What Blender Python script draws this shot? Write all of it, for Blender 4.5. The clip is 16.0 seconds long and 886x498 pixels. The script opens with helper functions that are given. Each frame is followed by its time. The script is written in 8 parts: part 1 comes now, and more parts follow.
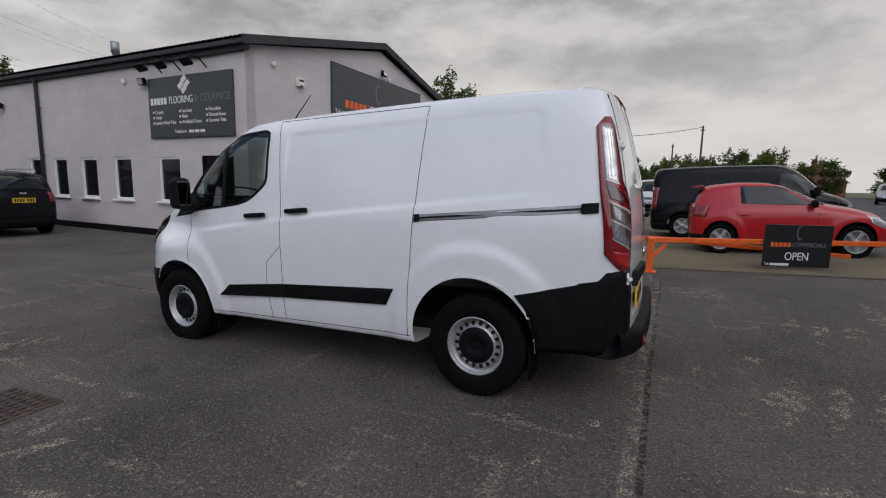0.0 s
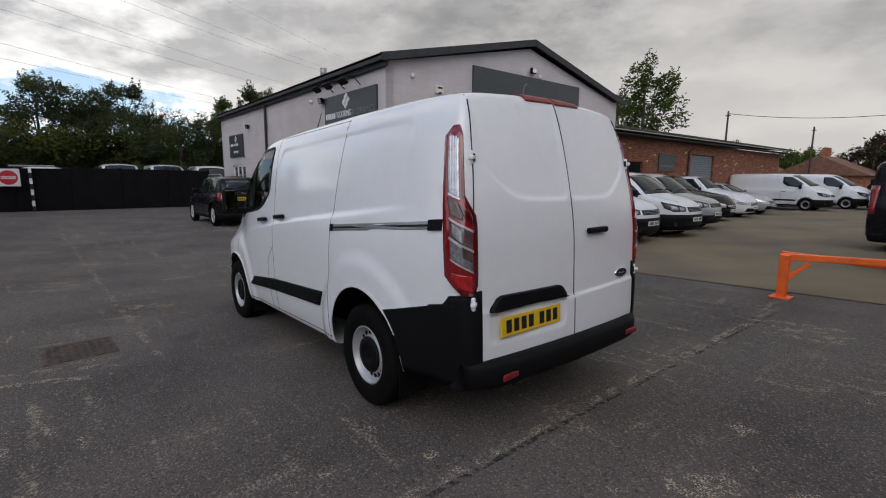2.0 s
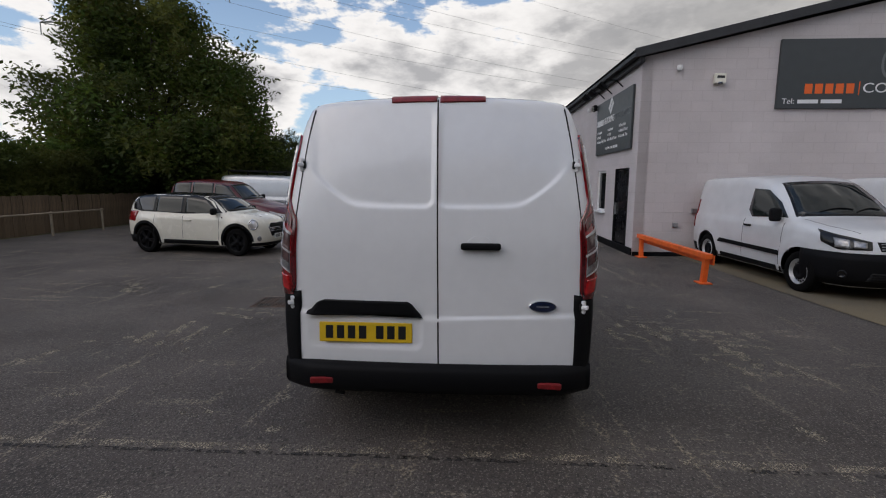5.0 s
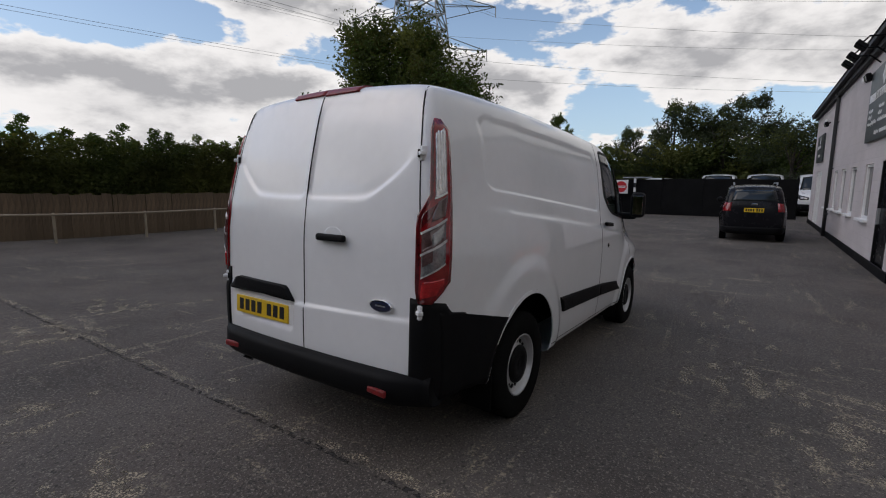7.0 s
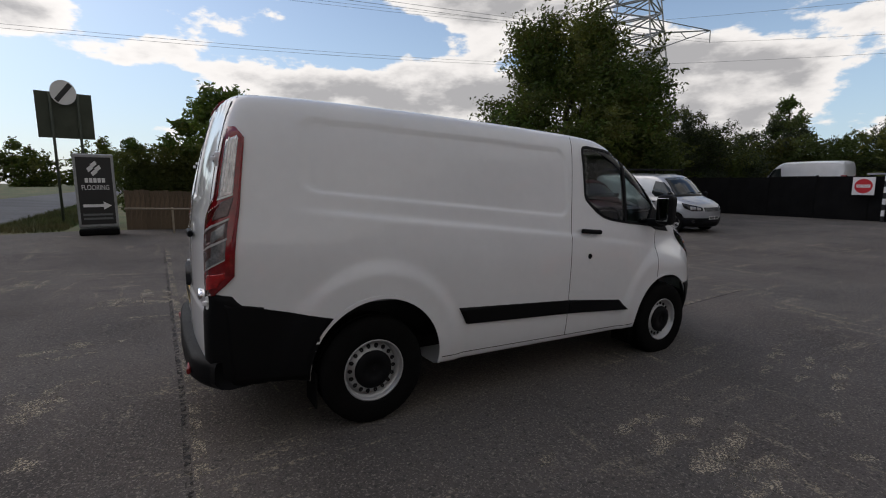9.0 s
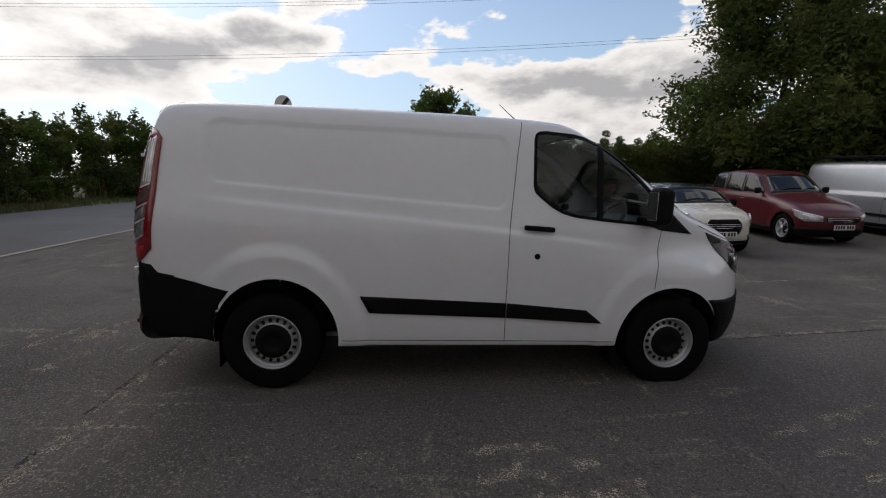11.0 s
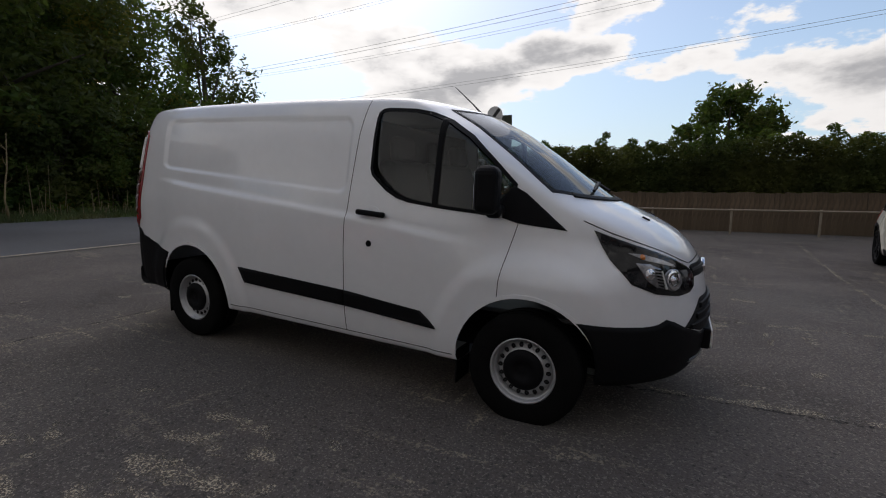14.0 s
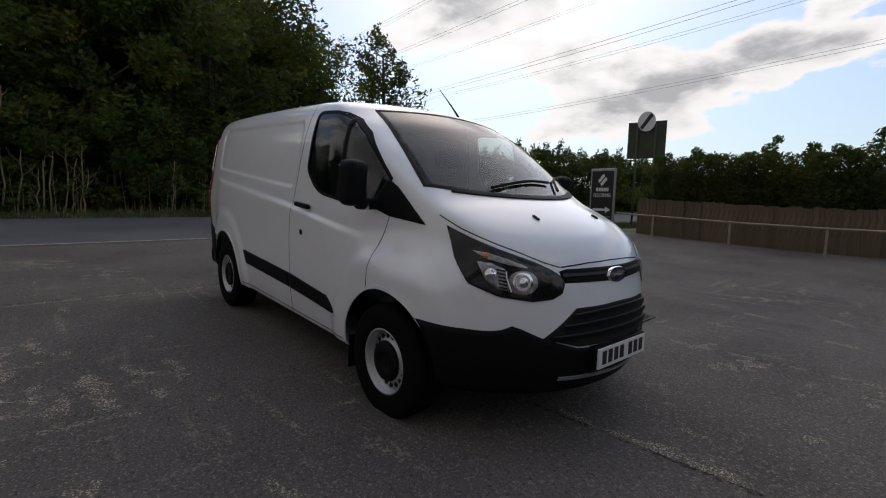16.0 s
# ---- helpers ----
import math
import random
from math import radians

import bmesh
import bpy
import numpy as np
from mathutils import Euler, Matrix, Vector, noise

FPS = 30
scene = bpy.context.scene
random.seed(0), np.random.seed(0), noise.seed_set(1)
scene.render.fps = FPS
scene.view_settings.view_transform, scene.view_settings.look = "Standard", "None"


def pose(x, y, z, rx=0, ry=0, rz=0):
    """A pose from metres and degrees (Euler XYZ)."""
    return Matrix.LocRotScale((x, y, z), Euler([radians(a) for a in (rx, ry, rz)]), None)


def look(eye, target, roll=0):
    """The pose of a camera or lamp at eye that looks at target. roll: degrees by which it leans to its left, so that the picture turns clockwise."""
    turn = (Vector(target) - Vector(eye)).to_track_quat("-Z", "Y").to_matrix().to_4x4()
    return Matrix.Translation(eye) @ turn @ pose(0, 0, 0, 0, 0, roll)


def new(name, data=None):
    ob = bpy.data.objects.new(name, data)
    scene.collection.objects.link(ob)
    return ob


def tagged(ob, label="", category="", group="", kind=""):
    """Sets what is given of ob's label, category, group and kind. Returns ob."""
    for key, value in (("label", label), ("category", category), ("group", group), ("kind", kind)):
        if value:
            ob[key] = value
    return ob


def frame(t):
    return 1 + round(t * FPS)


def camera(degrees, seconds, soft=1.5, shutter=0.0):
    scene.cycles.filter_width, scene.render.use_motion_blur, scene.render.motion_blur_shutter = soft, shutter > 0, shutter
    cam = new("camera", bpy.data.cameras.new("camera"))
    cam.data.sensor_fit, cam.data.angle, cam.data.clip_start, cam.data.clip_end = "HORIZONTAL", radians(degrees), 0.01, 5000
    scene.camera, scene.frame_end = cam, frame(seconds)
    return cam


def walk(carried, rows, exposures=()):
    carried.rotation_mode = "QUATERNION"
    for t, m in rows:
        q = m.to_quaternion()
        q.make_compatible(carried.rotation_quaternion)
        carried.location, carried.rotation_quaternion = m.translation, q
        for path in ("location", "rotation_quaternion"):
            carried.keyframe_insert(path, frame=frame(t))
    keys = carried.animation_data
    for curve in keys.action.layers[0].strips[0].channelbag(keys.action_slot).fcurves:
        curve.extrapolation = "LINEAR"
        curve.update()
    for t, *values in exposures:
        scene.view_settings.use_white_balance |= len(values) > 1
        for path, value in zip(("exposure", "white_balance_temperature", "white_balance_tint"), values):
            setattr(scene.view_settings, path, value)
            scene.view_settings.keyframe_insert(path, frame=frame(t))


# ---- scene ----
cam = camera(87.4, 16.0, 1.1)
PATH = [
    (0, look((-1.062, 3.692, 1.381), (-0.203, 1.908, 1.104), 1.19)),
    (0.5, look((-1.513, 3.409, 1.420), (-0.467, 1.728, 1.131), 1.01)),
    (1, look((-1.913, 3.129, 1.441), (-0.666, 1.593, 1.146), 0.87)),
    (1.5, look((-2.288, 2.790, 1.479), (-0.897, 1.384, 1.180), 0.71)),
    (2, look((-2.617, 2.433, 1.514), (-1.084, 1.186, 1.208), 0.45)),
    (2.5, look((-2.889, 2.032, 1.517), (-1.224, 0.966, 1.221), 0.24)),
    (3, look((-3.130, 1.632, 1.506), (-1.343, 0.777, 1.234), -0.13)),
    (3.5, look((-3.264, 1.223, 1.485), (-1.383, 0.599, 1.215), -0.02)),
    (4, look((-3.373, 0.766, 1.485), (-1.433, 0.355, 1.224), -0.07)),
    (4.4, look((-3.411, 0.395, 1.497), (-1.438, 0.197, 1.235), 0.02)),
    (4.8, look((-3.403, 0.008, 1.507), (-1.421, 0.019, 1.237), 0.18)),
    (5.25, look((-3.343, -0.439, 1.518), (-1.378, -0.191, 1.237), 0.38)),
    (5.7, look((-3.230, -0.891, 1.524), (-1.311, -0.408, 1.233), 0.53)),
    (6.1, look((-3.086, -1.289, 1.522), (-1.230, -0.605, 1.226), 0.58)),
    (6.5, look((-2.905, -1.690, 1.512), (-1.132, -0.815, 1.215), 0.59)),
    (7, look((-2.625, -2.124, 1.473), (-0.984, -1.015, 1.194), 0.31)),
    (7.5, look((-2.285, -2.549, 1.465), (-0.768, -1.275, 1.193), 0.02)),
    (8, look((-1.924, -2.909, 1.468), (-0.544, -1.486, 1.201), -0.14)),
    (8.5, look((-1.509, -3.226, 1.485), (-0.289, -1.666, 1.206), -0.00)),
    (9, look((-1.047, -3.544, 1.488), (-0.027, -1.847, 1.207), -0.03)),
    (9.5, look((-0.583, -3.745, 1.468), (0.238, -1.945, 1.178), -0.04)),
    (10, look((-0.067, -3.940, 1.434), (0.543, -2.056, 1.152), -0.19)),
    (10.4, look((0.296, -4.045, 1.475), (0.744, -2.120, 1.171), -0.24)),
    (10.8, look((0.693, -4.124, 1.472), (0.973, -2.168, 1.164), -0.21)),
    (11.25, look((1.146, -4.170, 1.458), (1.241, -2.196, 1.150), -0.14)),
    (11.7, look((1.602, -4.166, 1.433), (1.518, -2.191, 1.129), -0.08)),
    (12.1, look((2.005, -4.118, 1.402), (1.771, -2.155, 1.105), -0.05)),
    (12.5, look((2.399, -4.020, 1.360), (2.026, -2.075, 1.080), -0.15)),
    (13, look((2.891, -3.857, 1.307), (2.351, -1.951, 1.031), -0.18)),
    (13.5, look((3.347, -3.654, 1.278), (2.650, -1.798, 1.011), -0.13)),
    (14, look((3.707, -3.469, 1.266), (2.809, -1.701, 1.005), 0.06)),
    (14.5, look((4.091, -3.222, 1.268), (3.038, -1.541, 1.019), 0.31)),
    (15, look((4.462, -3.002, 1.251), (3.243, -1.435, 1.010), 0.62)),
    (15.5, look((4.799, -2.744, 1.205), (3.428, -1.307, 0.971), 1.09)),
    (16, look((5.162, -2.453, 1.174), (3.671, -1.138, 0.957), 1.34)),
]
EXPOSURES = [(0, 0.14, 6650, 11), (3, 0.07, 6650, 11), (4, 0.0, 6700, 11), (6.5, -0.16, 6620, 12), (9, -0.12, 6780, 12), (12.5, -0.16, 6750, 12), (16, -0.22, 6650, 12)]
walk(cam, PATH, EXPOSURES)

# ---------------------------------------------------------------- light
SUN_ELEVATION, SUN_AZIMUTH = 42.0, 132.0   # degrees; azimuth from +x towards +y
world = bpy.data.worlds.new("sky")
scene.world = world
world.use_nodes = True
wn, wl = world.node_tree.nodes, world.node_tree.links
wn.clear()


def wnode(kind, **settings):
    n = wn.new(kind)
    for key, value in settings.items():
        n.inputs[key].default_value = value
    return n


def wmath(op, a, b=None, clamp=False):
    n = wn.new("ShaderNodeMath")
    n.operation, n.use_clamp = op, clamp
    for i, v in enumerate((a, b)):
        if v is None:
            continue
        if isinstance(v, (int, float)):
            n.inputs[i].default_value = v
        else:
            wl.new(v, n.inputs[i])
    return n.outputs[0]


def wmix(fac, a, b):
    n = wn.new("ShaderNodeMix")
    n.data_type = "RGBA"
    for sock, v in ((n.inputs[0], fac), (n.inputs[6], a), (n.inputs[7], b)):
        if isinstance(v, (int, float, tuple)):
            sock.default_value = v
        else:
            wl.new(v, sock)
    return n.outputs[2]


def wramp(value, lo, hi, smooth=True):
    n = wn.new("ShaderNodeMapRange")
    n.interpolation_type = "SMOOTHSTEP" if smooth else "LINEAR"
    n.inputs[1].default_value, n.inputs[2].default_value = lo, hi
    wl.new(value, n.inputs[0])
    return n.outputs[0]


sky = wn.new("ShaderNodeTexSky")
sky.sky_type, sky.sun_disc = "NISHITA", False
sky.sun_elevation, sky.sun_rotation = radians(SUN_ELEVATION), radians(90 - SUN_AZIMUTH)
coord = wn.new("ShaderNodeTexCoord")
axes = wn.new("ShaderNodeSeparateXYZ")
wl.new(coord.outputs["Generated"], axes.inputs[0])
height = wmath("MAXIMUM", axes.outputs[2], 0.0)


def wnoise(scale, detail, rough, shift, tall=2.3):
    m = wn.new("ShaderNodeMapping")
    m.inputs["Location"].default_value, m.inputs["Scale"].default_value = shift, (1, 1, tall)
    wl.new(coord.outputs["Generated"], m.inputs[0])
    n = wnode("ShaderNodeTexNoise", Scale=scale, Detail=detail, Roughness=rough)
    wl.new(m.outputs[0], n.inputs["Vector"])
    return n.outputs[0]


big = wnoise(2.1, 10.0, 0.55, (0.35, 0.9, 0.1))
lifted = wnoise(2.1, 10.0, 0.55, (0.35, 0.9, 0.21))       # the same clouds a little lower: their lit tops
small = wnoise(6.5, 6.0, 0.6, (4.0, 1.0, 0.0))
# a bank of rain cloud lies to the south, broken cumulus to the north
south = wramp(wmath("ADD", axes.outputs[1], wmath("MULTIPLY", wmath("MAXIMUM", wmath("MULTIPLY", axes.outputs[0], -1.0), 0.0), 0.55)), 0.15, -0.70)
cover = wmath("ADD", wmath("ADD", big, wmath("MULTIPLY", wmath("SUBTRACT", small, 0.5), 0.20)), wmath("ADD", wmath("MULTIPLY", south, 0.30), wmath("MULTIPLY", wramp(axes.outputs[0], 0.45, 0.95), 0.07)))
# clear air low in the north and overhead
cover = wmath("SUBTRACT", cover, wmath("ADD", wmath("MULTIPLY", wmath("MULTIPLY", wramp(wmath("ADD", wmath("MULTIPLY", axes.outputs[0], -0.5), wmath("MULTIPLY", axes.outputs[1], 0.87)), 0.60, 0.95), wramp(height, 0.50, 0.12)), 0.045), wmath("ADD", wmath("MULTIPLY", wramp(height, 0.37, 0.60), 0.105), wmath("MULTIPLY", wmath("MULTIPLY", wramp(wmath("ADD", wmath("MULTIPLY", axes.outputs[0], -0.4), wmath("MULTIPLY", axes.outputs[1], 0.9)), 0.35, 0.75), wramp(height, 0.44, 0.60)), 0.17))))
dense = wramp(cover, 0.480, 0.510)
shade = wramp(wmath("SUBTRACT", lifted, big), 0.08, -0.08)
thick = wmath("MULTIPLY", wramp(cover, 0.505, 0.63), wmath("ADD", 0.35, wmath("MULTIPLY", shade, 0.75)), True)
lit = wmix(thick, (10.4, 10.4, 10.4, 1), (4.9, 5.0, 5.25, 1))
rain = wmix(wramp(wmath("ADD", height, wmath("MULTIPLY", wmath("SUBTRACT", big, 0.5), 0.5)), 0.10, 0.36), (6.1, 6.0, 5.8, 1), wmix(wramp(small, 0.36, 0.62), (2.0, 2.05, 2.15, 1), (4.3, 4.3, 4.3, 1)))
rain = wmix(wmath("MULTIPLY", wramp(cover, 0.62, 0.50), 0.9), rain, (11.0, 11.0, 10.9, 1))
lit = wmix(wmath("MULTIPLY", south, 0.80), lit, rain)
# clouds before the sun let more light through
ce, ca = math.cos(radians(SUN_ELEVATION)), radians(SUN_AZIMUTH)
toward = wmath("ADD", wmath("ADD", wmath("MULTIPLY", axes.outputs[0], ce * math.cos(ca)), wmath("MULTIPLY", axes.outputs[1], ce * math.sin(ca))), wmath("MULTIPLY", axes.outputs[2], math.sin(radians(SUN_ELEVATION))))
glow = wn.new("ShaderNodeVectorMath")
glow.operation = "SCALE"
wl.new(lit, glow.inputs[0])
wl.new(wmath("ADD", 0.95, wmath("MULTIPLY", wramp(toward, 0.35, 1.0), 0.15)), glow.inputs["Scale"])
lit = glow.outputs[0]
haze = wramp(height, 0.42, 0.0)
bright = wn.new("ShaderNodeVectorMath")
bright.operation = "SCALE"
bright.inputs["Scale"].default_value = 1.65
wl.new(sky.outputs[0], bright.inputs[0])
clear = wmix(wmath("MULTIPLY", haze, 0.60), bright.outputs[0], (4.5, 6.6, 8.9, 1))
back = wnode("ShaderNodeBackground", Strength=0.1)
wl.new(wmix(dense, clear, lit), back.inputs[0])
wo = wn.new("ShaderNodeOutputWorld")
wl.new(back.outputs[0], wo.inputs[0])

sun = new("sun", bpy.data.lights.new("sun", "SUN"))
sun.data.energy, sun.data.angle, sun.data.color = 0.65, radians(66), (1.0, 0.96, 0.9)
ce, ca = math.cos(radians(SUN_ELEVATION)), radians(SUN_AZIMUTH)
sun.matrix_world = look((0, 0, 30), (-ce * math.cos(ca), -ce * math.sin(ca), 30 - math.sin(radians(SUN_ELEVATION))))

# ---------------------------------------------------------------- materials


def mat(name, rgb, rough=0.5, metal=0.0, var=0.12, scale=4.0, fine=60.0, bump=0.0, coat=0.0, rgb2=None, spots=(0.42, 0.62),
        transmission=0.0, random_tint=0.0, emission=0.0, stretch=(1, 1, 1), alpha=1.0):
    """A procedural surface: a base colour varied at two scales, a second colour in patches, fine relief."""
    m = bpy.data.materials.new(name)
    m.use_nodes = True
    n, l = m.node_tree.nodes, m.node_tree.links
    b = n["Principled BSDF"]
    b.inputs["Roughness"].default_value, b.inputs["Metallic"].default_value = rough, metal
    b.inputs["Coat Weight"].default_value, b.inputs["Coat Roughness"].default_value = coat, 0.08
    b.inputs["Transmission Weight"].default_value = transmission
    b.inputs["Alpha"].default_value = alpha
    tc = n.new("ShaderNodeTexCoord")
    mp = n.new("ShaderNodeMapping")
    mp.inputs["Scale"].default_value = stretch
    l.new(tc.outputs["Object"], mp.inputs[0])

    def noise_at(s, detail=4.0):
        t = n.new("ShaderNodeTexNoise")
        t.inputs["Scale"].default_value, t.inputs["Detail"].default_value = s, detail
        l.new(mp.outputs[0], t.inputs["Vector"])
        return t.outputs[0]

    def mixed(fac, a, c, blend="MIX"):
        x = n.new("ShaderNodeMix")
        x.data_type, x.blend_type = "RGBA", blend
        for sock, v in ((x.inputs[0], fac), (x.inputs[6], a), (x.inputs[7], c)):
            if isinstance(v, (int, float, tuple)):
                sock.default_value = v
            else:
                l.new(v, sock)
        return x.outputs[2]

    def ranged(v, lo, hi, a, c):
        r = n.new("ShaderNodeMapRange")
        r.inputs[1].default_value, r.inputs[2].default_value, r.inputs[3].default_value, r.inputs[4].default_value = lo, hi, a, c
        l.new(v, r.inputs[0])
        return r.outputs[0]

    col = (*rgb, 1)
    if rgb2:
        col = mixed(ranged(noise_at(scale * 0.6, 6), spots[0], spots[1], 0, 1), col, (*rgb2, 1))
    if var:
        col = mixed(1.0, col, mixed(ranged(noise_at(scale), 0.3, 0.7, 0, 1), (1 - var,) * 3 + (1,), (1 + var,) * 3 + (1,)), "MULTIPLY")
        col = mixed(1.0, col, mixed(ranged(noise_at(fine), 0.3, 0.7, 0, 1), (1 - var * 0.7,) * 3 + (1,), (1 + var * 0.7,) * 3 + (1,)), "MULTIPLY")
        rr = n.new("ShaderNodeMapRange")
        rr.inputs[3].default_value, rr.inputs[4].default_value = max(rough - 0.06, 0.02), min(rough + 0.08, 1)
        l.new(noise_at(scale * 1.7), rr.inputs[0])
        l.new(rr.outputs[0], b.inputs["Roughness"])
    if random_tint:
        oi = n.new("ShaderNodeObjectInfo")
        col = mixed(1.0, col, mixed(oi.outputs["Random"], (1 - random_tint,) * 3 + (1,), (1 + random_tint,) * 3 + (1,)), "MULTIPLY")
    if isinstance(col, tuple):
        b.inputs["Base Color"].default_value = col
    else:
        l.new(col, b.inputs["Base Color"])
    if bump:
        bp = n.new("ShaderNodeBump")
        bp.inputs["Strength"].default_value, bp.inputs["Distance"].default_value = bump, 0.01
        l.new(noise_at(fine, 8), bp.inputs["Height"])
        l.new(bp.outputs[0], b.inputs["Normal"])
    if emission:
        b.inputs["Emission Color"].default_value = (*rgb, 1)
        b.inputs["Emission Strength"].default_value = emission
    return m


def tarmac_material():
    """Old dark tarmac: stone grain, oil-dark and dusty patches, pale scuffed remains of lines in two directions, fine cracks."""
    m = mat("worn_tarmac", (0.081, 0.068, 0.060), rough=0.9, var=0.42, scale=0.7, fine=75.0, bump=1.0)
    n, l = m.node_tree.nodes, m.node_tree.links
    b = n["Principled BSDF"]
    base = b.inputs["Base Color"].links[0].from_socket
    tc = n.new("ShaderNodeTexCoord")

    def noise_of(scale, stretch, detail=6.0, turn=0.0):
        mp = n.new("ShaderNodeMapping")
        mp.inputs["Scale"].default_value, mp.inputs["Rotation"].default_value = stretch, (0, 0, turn)
        l.new(tc.outputs["Object"], mp.inputs[0])
        t = n.new("ShaderNodeTexNoise")
        t.inputs["Scale"].default_value, t.inputs["Detail"].default_value, t.inputs["Roughness"].default_value = scale, detail, 0.65
        l.new(mp.outputs[0], t.inputs["Vector"])
        return t.outputs[0]

    def ranged(v, lo, hi):
        r = n.new("ShaderNodeMapRange")
        r.inputs[1].default_value, r.inputs[2].default_value = lo, hi
        l.new(v, r.inputs[0])
        return r.outputs[0]

    def times(a, c):
        x = n.new("ShaderNodeMath")
        x.operation, x.use_clamp = "MULTIPLY", True
        for i, v in enumerate((a, c)):
            if isinstance(v, (int, float)):
                x.inputs[i].default_value = v
            else:
                l.new(v, x.inputs[i])
        return x.outputs[0]

    def over(fac, a, rgb):
        x = n.new("ShaderNodeMix")
        x.data_type = "RGBA"
        l.new(fac, x.inputs[0])
        l.new(a, x.inputs[6])
        x.inputs[7].default_value = (*rgb, 1)
        return x.outputs[2]

    grit = ranged(noise_of(45, (1, 1, 1), 3), 0.48, 0.62)
    col = over(times(ranged(noise_of(0.22, (1, 1, 1)), 0.48, 0.62), 0.45), base, (0.100, 0.092, 0.083))
    for stretch, turn, shift in (((0.7, 4.6, 1), 0.03, 0.57), ((4.4, 0.7, 1), -0.05, 0.575)):
        scuff = times(times(ranged(noise_of(1.25, stretch, 7, turn), shift, shift + 0.05), ranged(noise_of(0.42, (1, 1, 1), 3, turn + 1), 0.47, 0.56)), grit)
        col = over(times(scuff, 0.9), col, (0.33, 0.275, 0.20))
    oil = times(ranged(noise_of(0.9, (1, 1, 1), 2), 0.66, 0.74), 0.6)
    col = over(oil, col, (0.025, 0.024, 0.024))
    stones = ranged(noise_of(70, (1, 1, 1), 2), 0.56, 0.64)
    col = over(times(stones, 0.7), col, (0.25, 0.222, 0.188))
    pits = ranged(noise_of(38, (1, 1, 1), 3, 0.4), 0.56, 0.66)
    col = over(times(pits, 0.7), col, (0.022, 0.021, 0.020))
    l.new(col, b.inputs["Base Color"])
    return m


WHITE = mat("white_paint", (0.79, 0.80, 0.82), rough=0.35, var=0.02, scale=2, fine=14, coat=1.0)
WHITE.node_tree.nodes["Principled BSDF"].inputs["Coat Roughness"].default_value = 0.035
WHITE2 = mat("white_van_paint", (0.63, 0.64, 0.655), rough=0.3, var=0.05, coat=0.8)
CREAM = mat("cream_paint", (0.72, 0.69, 0.60), rough=0.25, var=0.03, coat=0.8)
SILVER = mat("silver_paint", (0.42, 0.43, 0.45), rough=0.32, metal=0.55, var=0.05, coat=0.7)
REDP = mat("red_paint", (0.46, 0.011, 0.017), rough=0.3, var=0.04, coat=0.4)
MAROON = mat("maroon_paint", (0.085, 0.006, 0.010), rough=0.3, var=0.05, coat=0.3)
BLACKP = mat("black_paint", (0.007, 0.007, 0.009), rough=0.25, var=0.05, coat=0.12)
PLASTIC = mat("black_plastic", (0.0065, 0.0067, 0.0077), rough=0.55, var=0.12, scale=3, fine=220, bump=0.15)
RUBBER = mat("tyre_rubber", (0.0065, 0.0065, 0.0065), rough=0.8, var=0.2, scale=6, fine=90, bump=0.2)
GROOVE = mat("dark_gap", (0.006, 0.006, 0.007), rough=0.9, var=0.1)
STEEL = mat("silver_wheel_paint", (0.47, 0.475, 0.485), rough=0.42, metal=0.5, var=0.08, scale=9)
MIRROR = mat("mirror_glass", (0.42, 0.43, 0.44), rough=0.04, metal=1.0, var=0.0)
CHROME = mat("chrome", (0.75, 0.75, 0.76), rough=0.12, metal=1.0, var=0.03)


def clear_glass(name, tint, floor):
    """A thin tinted sheet: seen through, with a mirror's gloss that grows towards grazing angles."""
    m = bpy.data.materials.new(name)
    m.use_nodes = True
    n, l = m.node_tree.nodes, m.node_tree.links
    n.remove(n["Principled BSDF"])
    t, g, f, x = n.new("ShaderNodeBsdfTransparent"), n.new("ShaderNodeBsdfGlossy"), n.new("ShaderNodeLayerWeight"), n.new("ShaderNodeMixShader")
    power, gain = n.new("ShaderNodeMath"), n.new("ShaderNodeMapRange")
    power.operation = "POWER"
    power.inputs[1].default_value, gain.inputs[3].default_value, gain.inputs[4].default_value = 5.2, floor, 1.0
    t.inputs[0].default_value = (*tint, 1)
    g.inputs["Roughness"].default_value = 0.015
    f.inputs["Blend"].default_value = 0.5
    l.new(f.outputs["Facing"], power.inputs[0])
    l.new(power.outputs[0], gain.inputs[0])
    l.new(gain.outputs[0], x.inputs[0])
    l.new(t.outputs[0], x.inputs[1])
    l.new(g.outputs[0], x.inputs[2])
    l.new(x.outputs[0], n["Material Output"].inputs[0])
    return m


GLASS = clear_glass("tinted_glass", (0.50, 0.57, 0.56), 0.062)
DARKGLASS = mat("dark_glass", (0.012, 0.016, 0.017), rough=0.03, var=0.0)
PANE = mat("window_pane", (0.010, 0.012, 0.014), rough=0.04, var=0.0)
LAMPRED = mat("red_lens", (0.22, 0.007, 0.011), rough=0.12, var=0.25, scale=30, fine=160, coat=1.0)
REDLENS = mat("lower_red_lens", (0.42, 0.012, 0.014), rough=0.1, var=0.3, scale=30, fine=160, coat=1.0)
BRAKERED = mat("brake_lens", (0.20, 0.012, 0.014), rough=0.35, var=0.25, scale=30, fine=120)
TAILSMOKE = mat("smoked_tail_lens", (0.105, 0.062, 0.062), rough=0.12, var=0.3, scale=26, fine=110, coat=0.7)
TAILRIB = mat("dull_lens_divider", (0.46, 0.44, 0.44), rough=0.2, var=0.2, scale=20, coat=0.8)
LAMPDARK = mat("dark_red_lens", (0.085, 0.006, 0.009), rough=0.1, var=0.2, scale=30, fine=160, coat=1.0)
